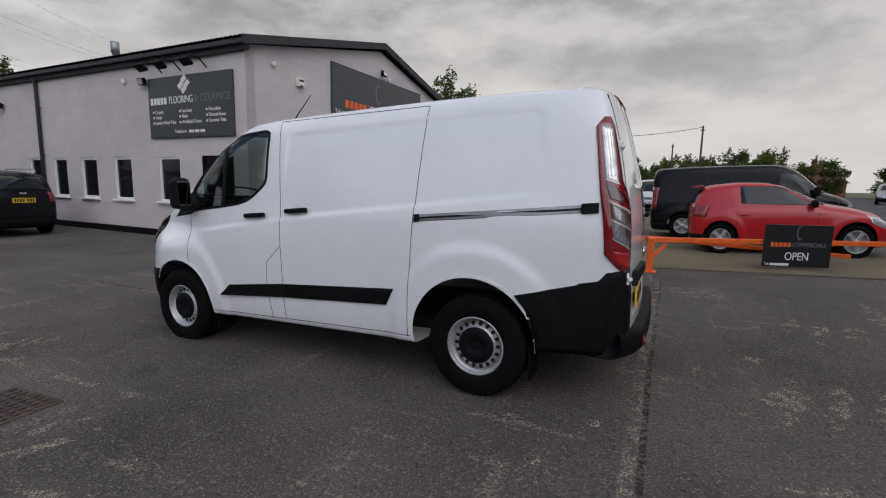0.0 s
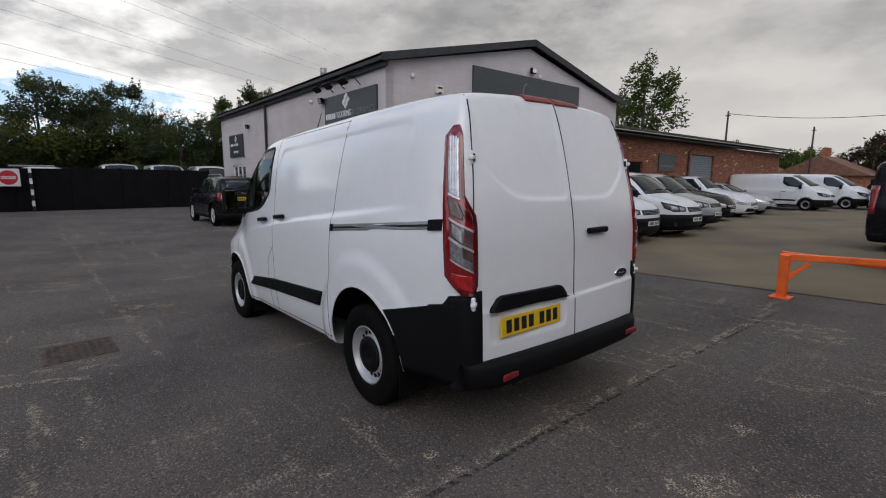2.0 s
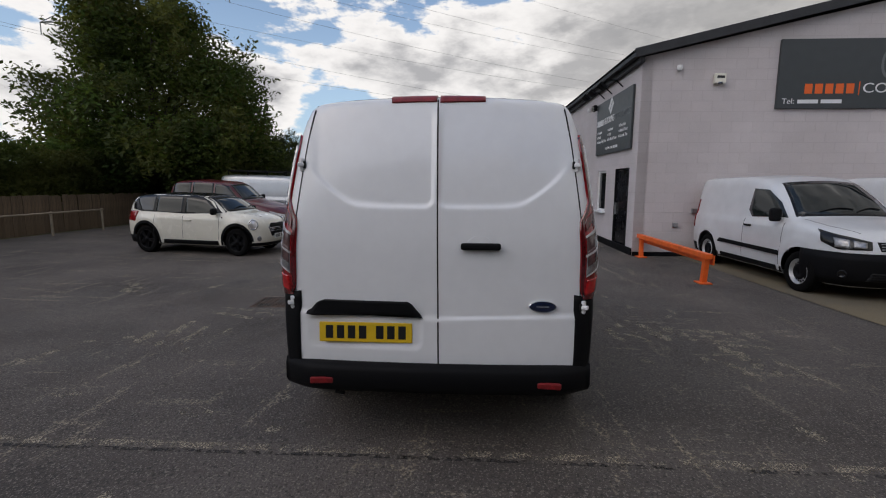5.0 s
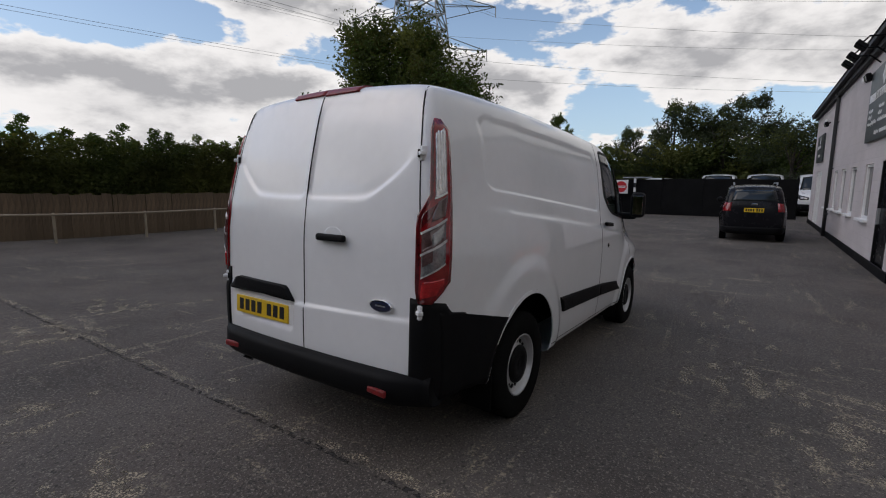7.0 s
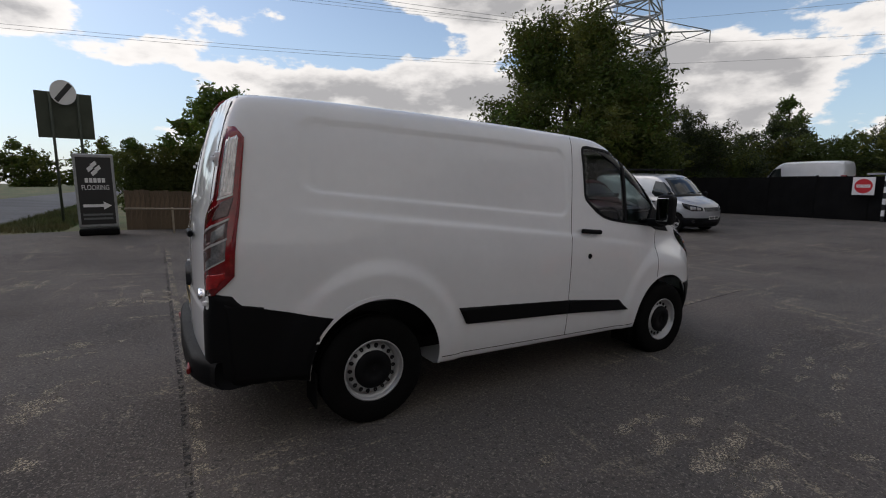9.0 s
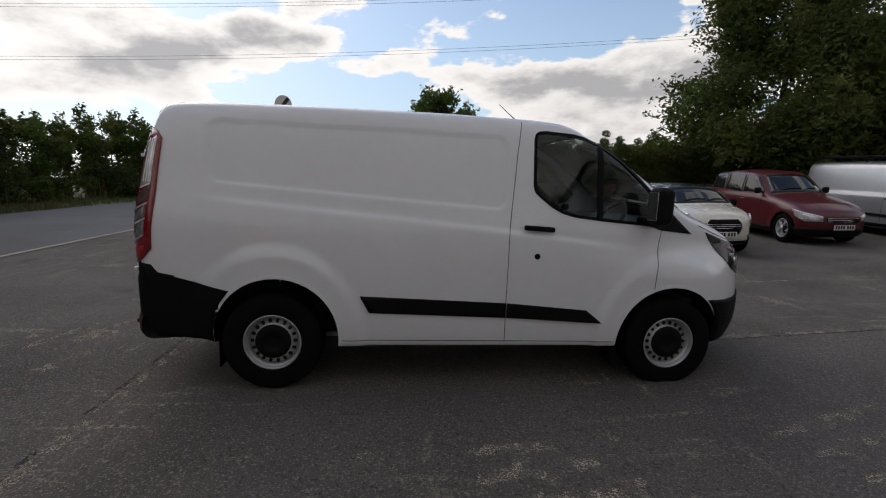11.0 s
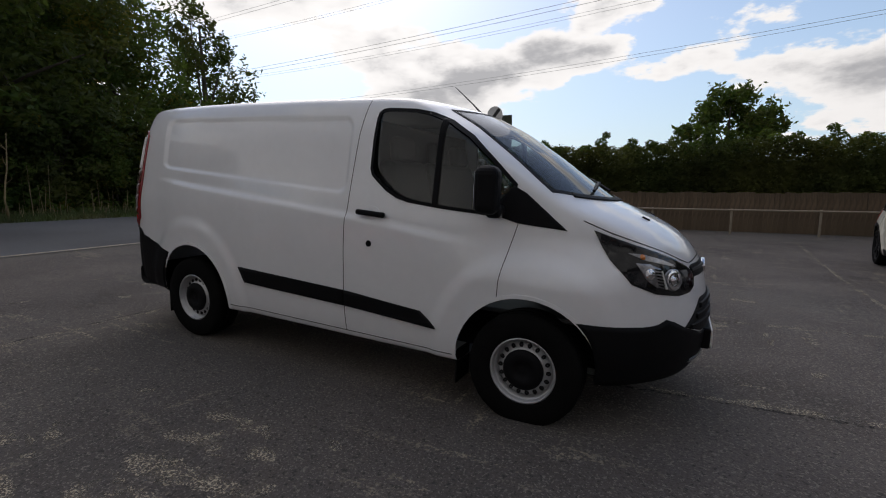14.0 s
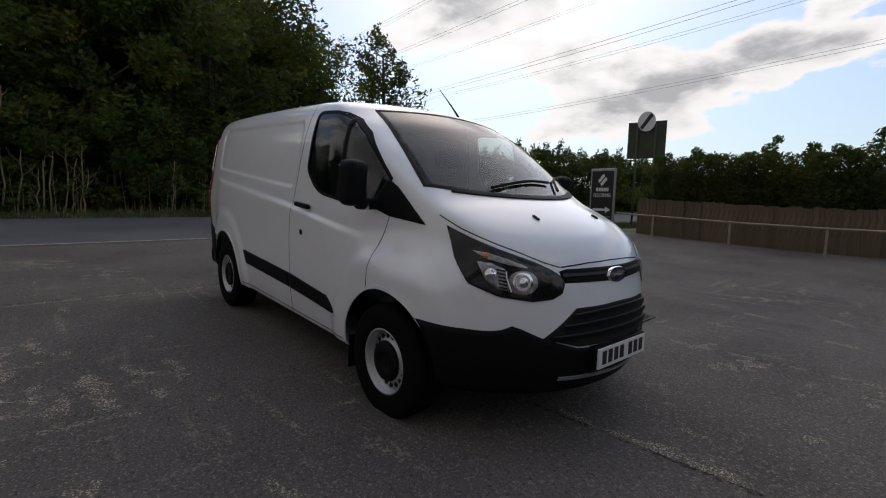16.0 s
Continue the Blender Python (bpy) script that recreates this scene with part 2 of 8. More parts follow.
LAMPBRIGHT = mat("bright_lamp_bezel", (0.80, 0.80, 0.79), rough=0.15, var=0.06, scale=20, coat=1.0)
LAMPCLEAR = mat("clear_lens", (0.62, 0.60, 0.60), rough=0.1, metal=0.5, var=0.35, scale=22, fine=90, coat=1.0)
LAMPDIM = mat("dull_lamp_reflector", (0.26, 0.26, 0.27), rough=0.2, metal=0.4, var=0.35, scale=24, fine=90, coat=1.0)
LAMPSMOKE = mat("headlamp_lens", (0.010, 0.010, 0.011), rough=0.05, var=0.2, scale=30, fine=90, coat=0.25)
FADED = mat("faded_orange_plastic", (0.36, 0.075, 0.02), rough=0.7, var=0.25, scale=12, fine=60, bump=0.2)
AMBER = mat("amber_lens", (0.55, 0.16, 0.02), rough=0.15, var=0.1, coat=0.8)
PLATEY = mat("yellow_plate", (0.72, 0.47, 0.02), rough=0.3, var=0.05)
PLATEW = mat("white_plate", (0.72, 0.72, 0.70), rough=0.3, var=0.05)
INK = mat("black_lettering", (0.01, 0.01, 0.012), rough=0.4, var=0.0)
BLUE = mat("blue_badge", (0.007, 0.013, 0.042), rough=0.2, var=0.1, coat=0.8)
CLOTH = mat("dark_seat_cloth", (0.018, 0.018, 0.020), rough=0.9, var=0.25, fine=200, bump=0.3)
TRIM = mat("grey_interior_plastic", (0.028, 0.029, 0.031), rough=0.6, var=0.1)
TARMAC = tarmac_material()
ROADM = mat("road_asphalt", (0.085, 0.088, 0.094), rough=0.85, var=0.14, scale=0.5, fine=110, bump=0.5, rgb2=(0.065, 0.066, 0.070))
CONCRETE = mat("stained_concrete", (0.172, 0.138, 0.084), rough=0.9, var=0.14, scale=0.6, fine=70, bump=0.5, rgb2=(0.115, 0.098, 0.073), spots=(0.45, 0.65))
GRASS = mat("rough_grass", (0.060, 0.085, 0.022), rough=0.95, var=0.35, scale=0.8, fine=20, bump=0.8, rgb2=(0.12, 0.105, 0.045))
WALLW = mat("painted_blockwork", (0.54, 0.492, 0.492), rough=0.85, var=0.06, scale=0.9, fine=45, bump=0.45, rgb2=(0.49, 0.443, 0.438), spots=(0.5, 0.75))
ROOFM = mat("dark_roof_sheet", (0.030, 0.031, 0.034), rough=0.7, var=0.2, scale=3, bump=0.2)
SIGNG = mat("slate_grey_sign", (0.040, 0.046, 0.050), rough=0.4, var=0.06)
SIGNB = mat("black_sign", (0.012, 0.013, 0.014), rough=0.35, var=0.08)
LETTERW = mat("white_lettering", (0.75, 0.75, 0.76), rough=0.5, var=0.0)
LETTERG = mat("grey_lettering", (0.13, 0.14, 0.145), rough=0.5, var=0.0)
LETTERO = mat("orange_lettering", (0.78, 0.13, 0.02), rough=0.5, var=0.0)
ORANGE = mat("orange_gate_paint", (0.80, 0.13, 0.018), rough=0.45, var=0.12, scale=5, fine=50, bump=0.1, rgb2=(0.62, 0.09, 0.02), spots=(0.55, 0.75))
UPVC = mat("white_window_frame", (0.75, 0.75, 0.75), rough=0.4, var=0.04)
TIMBER = mat("weathered_timber", (0.138, 0.098, 0.064), rough=0.9, var=0.26, scale=3, fine=60, bump=0.4, random_tint=0.14, stretch=(6, 6, 1), rgb2=(0.098, 0.074, 0.051))
RAILM = mat("pale_rail_wood", (0.30, 0.255, 0.195), rough=0.85, var=0.2, scale=5, fine=70, bump=0.3)
BLACKFENCE = mat("black_sheet_fence", (0.009, 0.009, 0.0095), rough=0.7, var=0.2, scale=2)
GALV = mat("galvanised_steel", (0.34, 0.35, 0.36), rough=0.5, metal=0.7, var=0.15, scale=6)
SIGNBACK = mat("grey_green_plate", (0.058, 0.068, 0.050), rough=0.7, metal=0.2, var=0.15, scale=3)
BARK = mat("bark", (0.055, 0.045, 0.035), rough=0.95, var=0.3, scale=6, fine=40, bump=0.6)
LEAF = mat("green_leaves", (0.050, 0.085, 0.020), rough=0.6, var=0.35, scale=0.7, fine=5, rgb2=(0.085, 0.115, 0.028), spots=(0.45, 0.65))
LEAFD = mat("dark_green_leaves", (0.040, 0.058, 0.018), rough=0.65, var=0.35, scale=0.6, fine=5, rgb2=(0.078, 0.088, 0.026))
# leaf green darkened: the belt's backlit shade is put into the colour
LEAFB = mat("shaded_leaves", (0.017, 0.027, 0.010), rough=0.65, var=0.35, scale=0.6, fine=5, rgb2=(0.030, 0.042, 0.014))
LEAFY = mat("yellowing_leaves", (0.135, 0.125, 0.022), rough=0.65, var=0.35, scale=0.9, fine=5, rgb2=(0.06, 0.085, 0.02))
LEAFP = mat("copper_leaves", (0.040, 0.020, 0.022), rough=0.65, var=0.35, scale=0.6, fine=5)
REED = mat("dry_stems", (0.24, 0.185, 0.10), rough=0.9, var=0.3)
BRICKM = mat("red_brick", (0.36, 0.125, 0.062), rough=0.9, var=0.18, scale=3, fine=60, bump=0.3, random_tint=0.35)
PALEBRICK = mat("pale_brick", (0.46, 0.36, 0.25), rough=0.9, var=0.2, scale=6, random_tint=0.3)
MOSSY = mat("mossy_roof_sheet", (0.075, 0.066, 0.050), rough=0.95, var=0.25, scale=1.2, fine=18, bump=0.4, rgb2=(0.045, 0.048, 0.025))
ROOFTILE = mat("clay_roof_tiles", (0.17, 0.085, 0.055), rough=0.9, var=0.25, scale=4, bump=0.4)
SHUTTER = mat("grey_roller_shutter", (0.20, 0.225, 0.25), rough=0.5, metal=0.3, var=0.1)
PALEROOF = mat("pale_fascia", (0.42, 0.40, 0.36), rough=0.8, var=0.15)
REDSIGN = mat("red_sign_face", (0.55, 0.02, 0.03), rough=0.4, var=0.05)
WORN = mat("worn_pale_paint", (0.33, 0.285, 0.215), rough=0.9, var=0.3, scale=8, fine=60, bump=0.3)
RUST = mat("rusted_iron", (0.092, 0.061, 0.047), rough=0.9, var=0.35, scale=9, fine=50, bump=0.5, rgb2=(0.050, 0.044, 0.040))


def worn_through(name, base, fine, mid, cut):
    """A copy of a surface that is left only in ragged grains."""
    m = base.copy()
    m.name = name
    n, l = m.node_tree.nodes, m.node_tree.links
    tc = n.new("ShaderNodeTexCoord")
    last = None
    for scale, lo, hi in ((fine, 0.46, 0.60), (mid, cut, cut + 0.10)):
        t = n.new("ShaderNodeTexNoise")
        t.inputs["Scale"].default_value, t.inputs["Detail"].default_value = scale, 5.0
        l.new(tc.outputs["Object"], t.inputs["Vector"])
        r = n.new("ShaderNodeMapRange")
        r.inputs[1].default_value, r.inputs[2].default_value = lo, hi
        l.new(t.outputs[0], r.inputs[0])
        if last is None:
            last = r.outputs[0]
        else:
            x = n.new("ShaderNodeMath")
            x.operation = "MULTIPLY"
            l.new(last, x.inputs[0])
            l.new(r.outputs[0], x.inputs[1])
            last = x.outputs[0]
    l.new(last, n["Principled BSDF"].inputs["Alpha"])
    return m


SCUFF = worn_through("scuffed_paint", WORN, 85.0, 8.0, 0.42)
LINER = mat("grey_arch_liner", (0.46, 0.46, 0.465), rough=0.95, var=0.25, scale=7, fine=80, bump=0.4)
CRACK = mat("crack_filler", (0.030, 0.028, 0.027), rough=0.9, var=0.2)
CRACKED = worn_through("broken_crack", CRACK, 30.0, 3.0, 0.40)

LAMPSMOKE.node_tree.nodes["Principled BSDF"].inputs["Specular IOR Level"].default_value = 0.3
for dull in (BLACKP, BLACKFENCE, PLASTIC, RUBBER, LEAF, LEAFD, LEAFY, LEAFP):
    dull.node_tree.nodes["Principled BSDF"].inputs["Specular IOR Level"].default_value = 0.16

BLACKFENCE.node_tree.nodes["Principled BSDF"].inputs["Specular IOR Level"].default_value = 0.05
RUBBER.node_tree.nodes["Principled BSDF"].inputs["Specular IOR Level"].default_value = 0.05
PLASTIC.node_tree.nodes["Principled BSDF"].inputs["Specular IOR Level"].default_value = 0.10



def lets_light_through(m, share, gain):
    """Leaves: part of the light that falls on one side leaves on the other, yellower."""
    n, l = m.node_tree.nodes, m.node_tree.links
    b = n["Principled BSDF"]
    back_side, x, warm = n.new("ShaderNodeBsdfTranslucent"), n.new("ShaderNodeMixShader"), n.new("ShaderNodeMix")
    warm.data_type, warm.blend_type = "RGBA", "MULTIPLY"
    warm.inputs[0].default_value, warm.inputs[7].default_value = 1.0, (1.25 * gain, 1.15 * gain, 0.7 * gain, 1)
    l.new(b.inputs["Base Color"].links[0].from_socket, warm.inputs[6])
    l.new(warm.outputs[2], back_side.inputs[0])
    x.inputs[0].default_value = share
    l.new(b.outputs[0], x.inputs[1])
    l.new(back_side.outputs[0], x.inputs[2])
    l.new(x.outputs[0], n["Material Output"].inputs[0])


for leafy in (LEAF, LEAFD, LEAFB, LEAFY, LEAFP):
    lets_light_through(leafy, 0.34, 1.7)

# ---------------------------------------------------------------- tools


def mesh_of(name, verts, faces, smooth=False):
    me = bpy.data.meshes.new(name)
    me.from_pydata([tuple(map(float, v)) for v in verts], [], [tuple(map(int, f)) for f in faces])
    if smooth:
        me.polygons.foreach_set("use_smooth", [True] * len(me.polygons))
    me.update()
    return me


def part(name, data, material, parent=None, label="", place=None):
    """Links a bmesh or a mesh as one object, under a thing or a part."""
    if isinstance(data, bmesh.types.BMesh):
        me = bpy.data.meshes.new(name)
        data.to_mesh(me)
        data.free()
    else:
        me = data
    if material is not None and not me.materials:
        me.materials.append(material)
    ob = new(name, me)
    if parent is not None:
        ob.parent = parent
    if place is not None:
        ob.matrix_basis = place
    if label:
        ob["label"] = label
    return ob


def thing(name, m, label, category, group="", kind=""):
    return tagged_at(new(name), m, label, category, group, kind)


def tagged_at(ob, m, label, category, group, kind):
    ob.matrix_basis = m
    return tagged(ob, label, category, group, kind)


def block(size, centre=(0, 0, 0), bevel=0.0, segments=2, into=None):
    """A box in a bmesh, its edges rounded."""
    bm = into if into is not None else bmesh.new()
    made = bmesh.ops.create_cube(bm, size=1.0, matrix=Matrix.Translation(centre) @ Matrix.Diagonal((*size, 1)))
    if bevel:
        edges = list({e for v in made["verts"] for e in v.link_edges})
        bmesh.ops.bevel(bm, geom=edges, offset=bevel, segments=segments, affect="EDGES", profile=0.5)
    return bm


def lathe(profile, steps=40, axis="y"):
    """A mesh turned round the y axis (or z) from a profile of (radius, along)."""
    verts, faces = [], []
    for k in range(steps):
        a = 2 * math.pi * k / steps
        for r, h in profile:
            verts.append((r * math.cos(a), h, r * math.sin(a)) if axis == "y" else (r * math.cos(a), r * math.sin(a), h))
    n = len(profile)
    for k in range(steps):
        j = (k + 1) % steps
        for i in range(n - 1):
            q = (k * n + i, j * n + i, j * n + i + 1, k * n + i + 1)
            faces.append(q if axis == "z" else q[::-1])
    return verts, faces


def tube(points, radius, sides=8, taper=None):
    """A round bar along points, as vertices and faces."""
    verts, faces = [], []
    pts = [Vector(p) for p in points]
    for i, p in enumerate(pts):
        d = (pts[min(i + 1, len(pts) - 1)] - pts[max(i - 1, 0)]).normalized()
        u = d.cross(Vector((0, 0, 1)) if abs(d.z) < 0.9 else Vector((1, 0, 0))).normalized()
        w = u.cross(d)
        r = radius if taper is None else radius * taper[i]
        for k in range(sides):
            a = 2 * math.pi * k / sides
            verts.append(p + r * (math.cos(a) * u + math.sin(a) * w))
    for i in range(len(pts) - 1):
        for k in range(sides):
            j = (k + 1) % sides
            faces.append((i * sides + k, i * sides + j, (i + 1) * sides + j, (i + 1) * sides + k))
    faces.append(tuple(range(sides))[::-1])
    faces.append(tuple((len(pts) - 1) * sides + k for k in range(sides)))
    return verts, faces


def bars(points_list, radius, sides=8):
    v, f = [], []
    for pts in points_list:
        a, b = tube(pts, radius, sides)
        f += [tuple(i + len(v) for i in q) for q in b]
        v += a
    return v, f


def lettering(body, size, material, parent, m, width=None, name="lettering"):
    """Words cut from a thin sheet, in the built-in font, centred on m's origin and lying in its xy plane."""
    cu = bpy.data.curves.new("words", "FONT")
    cu.body, cu.size, cu.align_x, cu.align_y, cu.extrude = body, size, "CENTER", "CENTER", 0.003
    ob = bpy.data.objects.new("words", cu)
    scene.collection.objects.link(ob)
    dg = bpy.context.evaluated_depsgraph_get()
    me = bpy.data.meshes.new_from_object(ob.evaluated_get(dg))
    bpy.data.objects.remove(ob)
    xs = [v.co.x for v in me.vertices]
    if width and xs:
        k = width / max(max(xs) - min(xs), 1e-4)
        me.transform(Matrix.Diagonal((k, 1, 1, 1)))
    me.materials.clear()
    return part(name, me, material, parent, place=m)


def strip(size, material, parent, m, name="lettering_bar"):
    return part(name, block((size[0], size[1], 0.006)), material, parent, place=m)


def ease(t):
    t = np.clip(t, 0, 1)
    return t * t * (3 - 2 * t)


def gz(x, y):
    """The height of the ground: the yard falls gently from the road and then lies level."""
    x, y = np.asarray(x, float), np.asarray(y, float)
    a = -0.041 * np.clip(x, -13, None)
    k = 0.03
    z = 0.5 * (a - 0.09 + np.sqrt((a + 0.09) ** 2 + k * k))
    return z - 0.02 + 0.15 * ease((y - 5) / 6.5) * ease((x + 6) / 4) * ease((22 - x) / 6)


def gzf(x, y):
    return float(gz(x, y))

# ---------------------------------------------------------------- the ground


def sheet(name, xs, ys, lift, material, label, keep=None, warp=None):
    X, Y = np.meshgrid(np.asarray(xs, float), np.asarray(ys, float))
    if warp:
        X = X + warp(Y)
    Z = gz(X, Y) + lift
    nx, ny = len(xs), len(ys)
    verts = np.stack([X, Y, Z], -1).reshape(-1, 3)
    faces = []
    for j in range(ny - 1):
        for i in range(nx - 1):
            faces.append((j * nx + i, j * nx + i + 1, (j + 1) * nx + i + 1, (j + 1) * nx + i))
    ob = part(name, mesh_of(name, verts, faces, True), material)
    return tagged(ob, label, name.replace("_", " "), kind="structure")


def road_bend(y):
    return np.where(y < -5, 0.22 * (y + 5), 0.0)


far = [-2500, -900, -400, -200, -120, -80]
sheet("ground", far + list(range(-60, 61, 2)) + [80, 120, 200, 400, 900, 2500], far + list(range(-60, 61, 2)) + [80, 120, 200, 400, 900, 2500],
      -0.03, GRASS, "rough green and straw-coloured grass ground round the yard")
sheet("yard", list(np.arange(-5.4, 30.1, 0.6)), list(np.arange(-60, 12.8, 0.8)), 0.0, TARMAC,
      "old dark tarmac yard, cracked and scuffed with pale worn lines", warp=lambda Y: road_bend(Y))
sheet("road", [-10.6, -9, -7.2, -5.41], list(np.arange(-120, 160, 4)), 0.004, ROADM, "smooth grey asphalt country road past the yard", warp=road_bend)
sheet("concrete_apron", list(np.arange(-4.6, 7.7, 0.6)), list(np.arange(-50, -4.1, 0.9)), 0.010, CONCRETE,
      "buff stained concrete forecourt with a ragged edge", warp=lambda Y: road_bend(Y) * 0.5 + 0.12 * np.sin(Y * 2.1))

# pale edge line of the road
ys = np.arange(-12, 12, 0.5)
v, f = [], []
for i, y in enumerate(ys):
    for dx in (0, 0.1):
        x = -5.55 + dx + float(road_bend(np.array(y)))
        v.append((x, y, gzf(x, y) + 0.009))
    if i:
        f.append((2 * i - 2, 2 * i - 1, 2 * i + 1, 2 * i))
tagged(part("road_line", mesh_of("road_line", v, f), WORN), "worn white edge line along the road", "road line", kind="structure")


def worn_line(name, pts, width, material, label, ragged=0.0):
    """A strip on the ground with ragged edges, whose surface wears through in its material."""
    v, f = [], []
    for (x0, y0), (x1, y1) in zip(pts, pts[1:]):
        length = math.hypot(x1 - x0, y1 - y0)
        ux, uy = (x1 - x0) / length, (y1 - y0) / length
        steps = max(2, int(length / (0.05 if ragged else 0.25)))
        n = len(v)
        edge = random.Random(int(x0 * 971 + y0 * 613 + width * 1000))
        for k in range(steps + 1):
            q = length * k / steps
            for side in (-1, 1):
                w = side * width * 0.5 * (1 - ragged + 2 * ragged * edge.random()) * (1 if not ragged else math.sin(math.pi * (k + 0.3) / (steps + 0.6)) ** 0.5)
                x, y = x0 + ux * q - uy * w, y0 + uy * q + ux * w
                v.append((x, y, gzf(x, y) + 0.0022))
        for k in range(steps):
            a = n + 2 * k
            f.append((a, a + 2, a + 3, a + 1))
    return tagged(part(name, mesh_of(name, v, f), material), label, "ground marking", kind="structure")


worn_line("joint_line", [(-1.0, -4.0), (-0.97, 0.0), (-1.05, 8.0)], 0.07, SCUFF, "pale broken joint across the tarmac")
worn_line("crack_line", [(-1.06, -4.0), (-1.03, 0.0), (-1.11, 8.0)], 0.035, CRACKED, "dark ragged crack along a joint in the tarmac")
worn_line("crack_line", [(3.4, -0.15), (6.5, -0.02)], 0.035, CRACKED, "dark ragged crack in the tarmac")
worn_line("joint_line", [(3.6, -0.10), (6.5, 0.03)], 0.06, SCUFF, "pale broken joint across the tarmac")
worn_line("joint_line", [(2.0, 1.9), (14.0, 2.6)], 0.07, SCUFF, "pale broken joint across the tarmac")
worn_line("joint_line", [(6.17, 9.9), (5.9, 3.4)], 0.06, SCUFF, "pale broken joint across the tarmac")
worn_line("joint_line", [(-1.0, 3.95), (0.9, 3.58)], 0.09, SCUFF, "pale broken joint across the tarmac")
rng = random.Random(21)
for x, y, a, n, w in [(-2.3, -2.1, 1.35, 3, 0.12), (-2.0, -0.3, 1.3, 3, 0.14), (-2.35, 1.15, 0.15, 2, 0.12), (-0.9, 2.9, 1.5, 4, 0.13), (0.8, 2.6, 0.2, 3, 0.12), (1.35, -2.5, 0.15, 4, 0.16), (2.0, 2.05, 1.2, 2, 0.12),
                      (-3.2, -3.0, 1.4, 3, 0.12), (-0.2, 3.7, 1.2, 3, 0.14), (3.3, -2.2, 0.25, 3, 0.12), (0.3, -3.0, 0.1, 3, 0.14), (6.2, 2.2, 1.3, 3, 0.12), (-2.6, 4.5, 1.5, 2, 0.12),
                      (1.6, -3.3, 1.3, 3, 0.12), (5.8, -1.6, 1.4, 2, 0.12), (-1.9, 3.0, 0.2, 2, 0.14), (-1.8, -3.4, 0.2, 3, 0.14)]:
    for k in range(n):
        ox, oy = -math.sin(a) * 0.24 * k, math.cos(a) * 0.24 * k
        t = rng.uniform(0.5, 1.1)
        worn_line("scuff_mark", [(x + ox, y + oy), (x + ox + t * math.cos(a), y + oy + t * math.sin(a))], w * rng.uniform(0.7, 1.3), SCUFF, "pale scuffed remains of old paint on the tarmac", 0.5)
# scrapes before the van
for x0, y0, x1, y1, w in [(3.10, 4.86, 3.76, 5.21, 0.30), (3.02, 4.05, 3.84, 3.76, 0.12), (3.33, 3.05, 3.73, 2.89, 0.09), (3.58, 1.83, 3.73, 2.28, 0.07), (3.93, 1.48, 4.18, 2.08, 0.24), (4.07, 4.49, 4.42, 4.16, 0.12), (4.35, 3.21, 4.60, 3.10, 0.16),
                          (4.51, 1.35, 4.51, 1.80, 0.07), (4.83, 1.53, 4.87, 1.95, 0.11), (4.68, 0.66, 4.74, 0.77, 0.08), (4.12, -0.03, 4.47, 0.02, 0.07), (4.43, -0.04, 4.62, -0.02, 0.05), (4.10, 0.25, 4.38, 0.27, 0.05), (4.22, 5.68, 4.39, 5.92, 0.2), (4.25, 3.58, 4.43, 3.61, 0.1)]:
    worn_line("scuff_mark", [(x0, y0), (x1, y1)], w, SCUFF, "pale gritty scrape in the tarmac", 0.45)
# short scrapes round the van
for x, y in [(0.6, -1.8), (0.9, -2.4), (1.5, -2.0), (2.1, -2.2), (2.2, -1.7), (2.6, -2.4), (1.8, -1.8), (2.4, -2.7), (-1.8, 0.1), (-1.7, 1.5), (-1.6, -3.1), (-2.4, -3.05), (-1.7, -0.6), (1.2, 2.4), (0.5, 2.4), (-0.6, 1.5), (-1.7, 0.5), (-2.1, 0.3),
             (-0.4, 1.1), (1.0, 3.2), (-0.4, 2.6), (-0.8, 1.0), (-1.3, -2.2), (-0.7, -2.3), (1.3, -2.4), (1.7, -2.3)]:
    a, t = rng.choice((0.1, 0.2, 1.4, 2.6)), rng.uniform(0.14, 0.32)
    worn_line("scuff_mark", [(x, y), (x + t * math.cos(a), y + t * math.sin(a))], rng.uniform(0.06, 0.14), SCUFF, "small pale scrape in the tarmac", 0.5)
# drain cover
bm = block((0.52, 0.54, 0.012), (0, 0, 0), 0.004)
for i in range(8):
    for j in range(8):
        block((0.036, 0.036, 0.012), (-0.21 + 0.06 * i, -0.2205 + 0.063 * j, 0.009), into=bm)
cover = thing("drain_cover", pose(2.68, 2.45, gzf(2.68, 2.45) + 0.006, 0, 0, 4), "rusted iron drain cover with raised studs set in tarmac", "drain cover")
part("grating", bm, RUST, cover)

# ---------------------------------------------------------------- vehicle bodies


def curve_of(points, soft=0.06):
    """A smooth curve through a few (x, value) pairs."""
    xs, ys = np.array([p[0] for p in points], float), np.array([p[1] for p in points], float)
    lo, hi = xs[0] - 1.0, xs[-1] + 1.0
    g = np.arange(lo, hi, 0.01)
    w = np.interp(g, xs, ys)
    if soft > 0:
        r = int(soft / 0.01 * 2.5)
        k = np.exp(-0.5 * (np.arange(-r, r + 1) * 0.01 / soft) ** 2)
        k /= k.sum()
        w = np.convolve(np.pad(w, r, mode="edge"), k, mode="valid")
    return lambda x: np.interp(x, g, w)


def smax(a, b, k):
    return 0.5 * (a + b + np.sqrt((a - b) ** 2 + k * k))


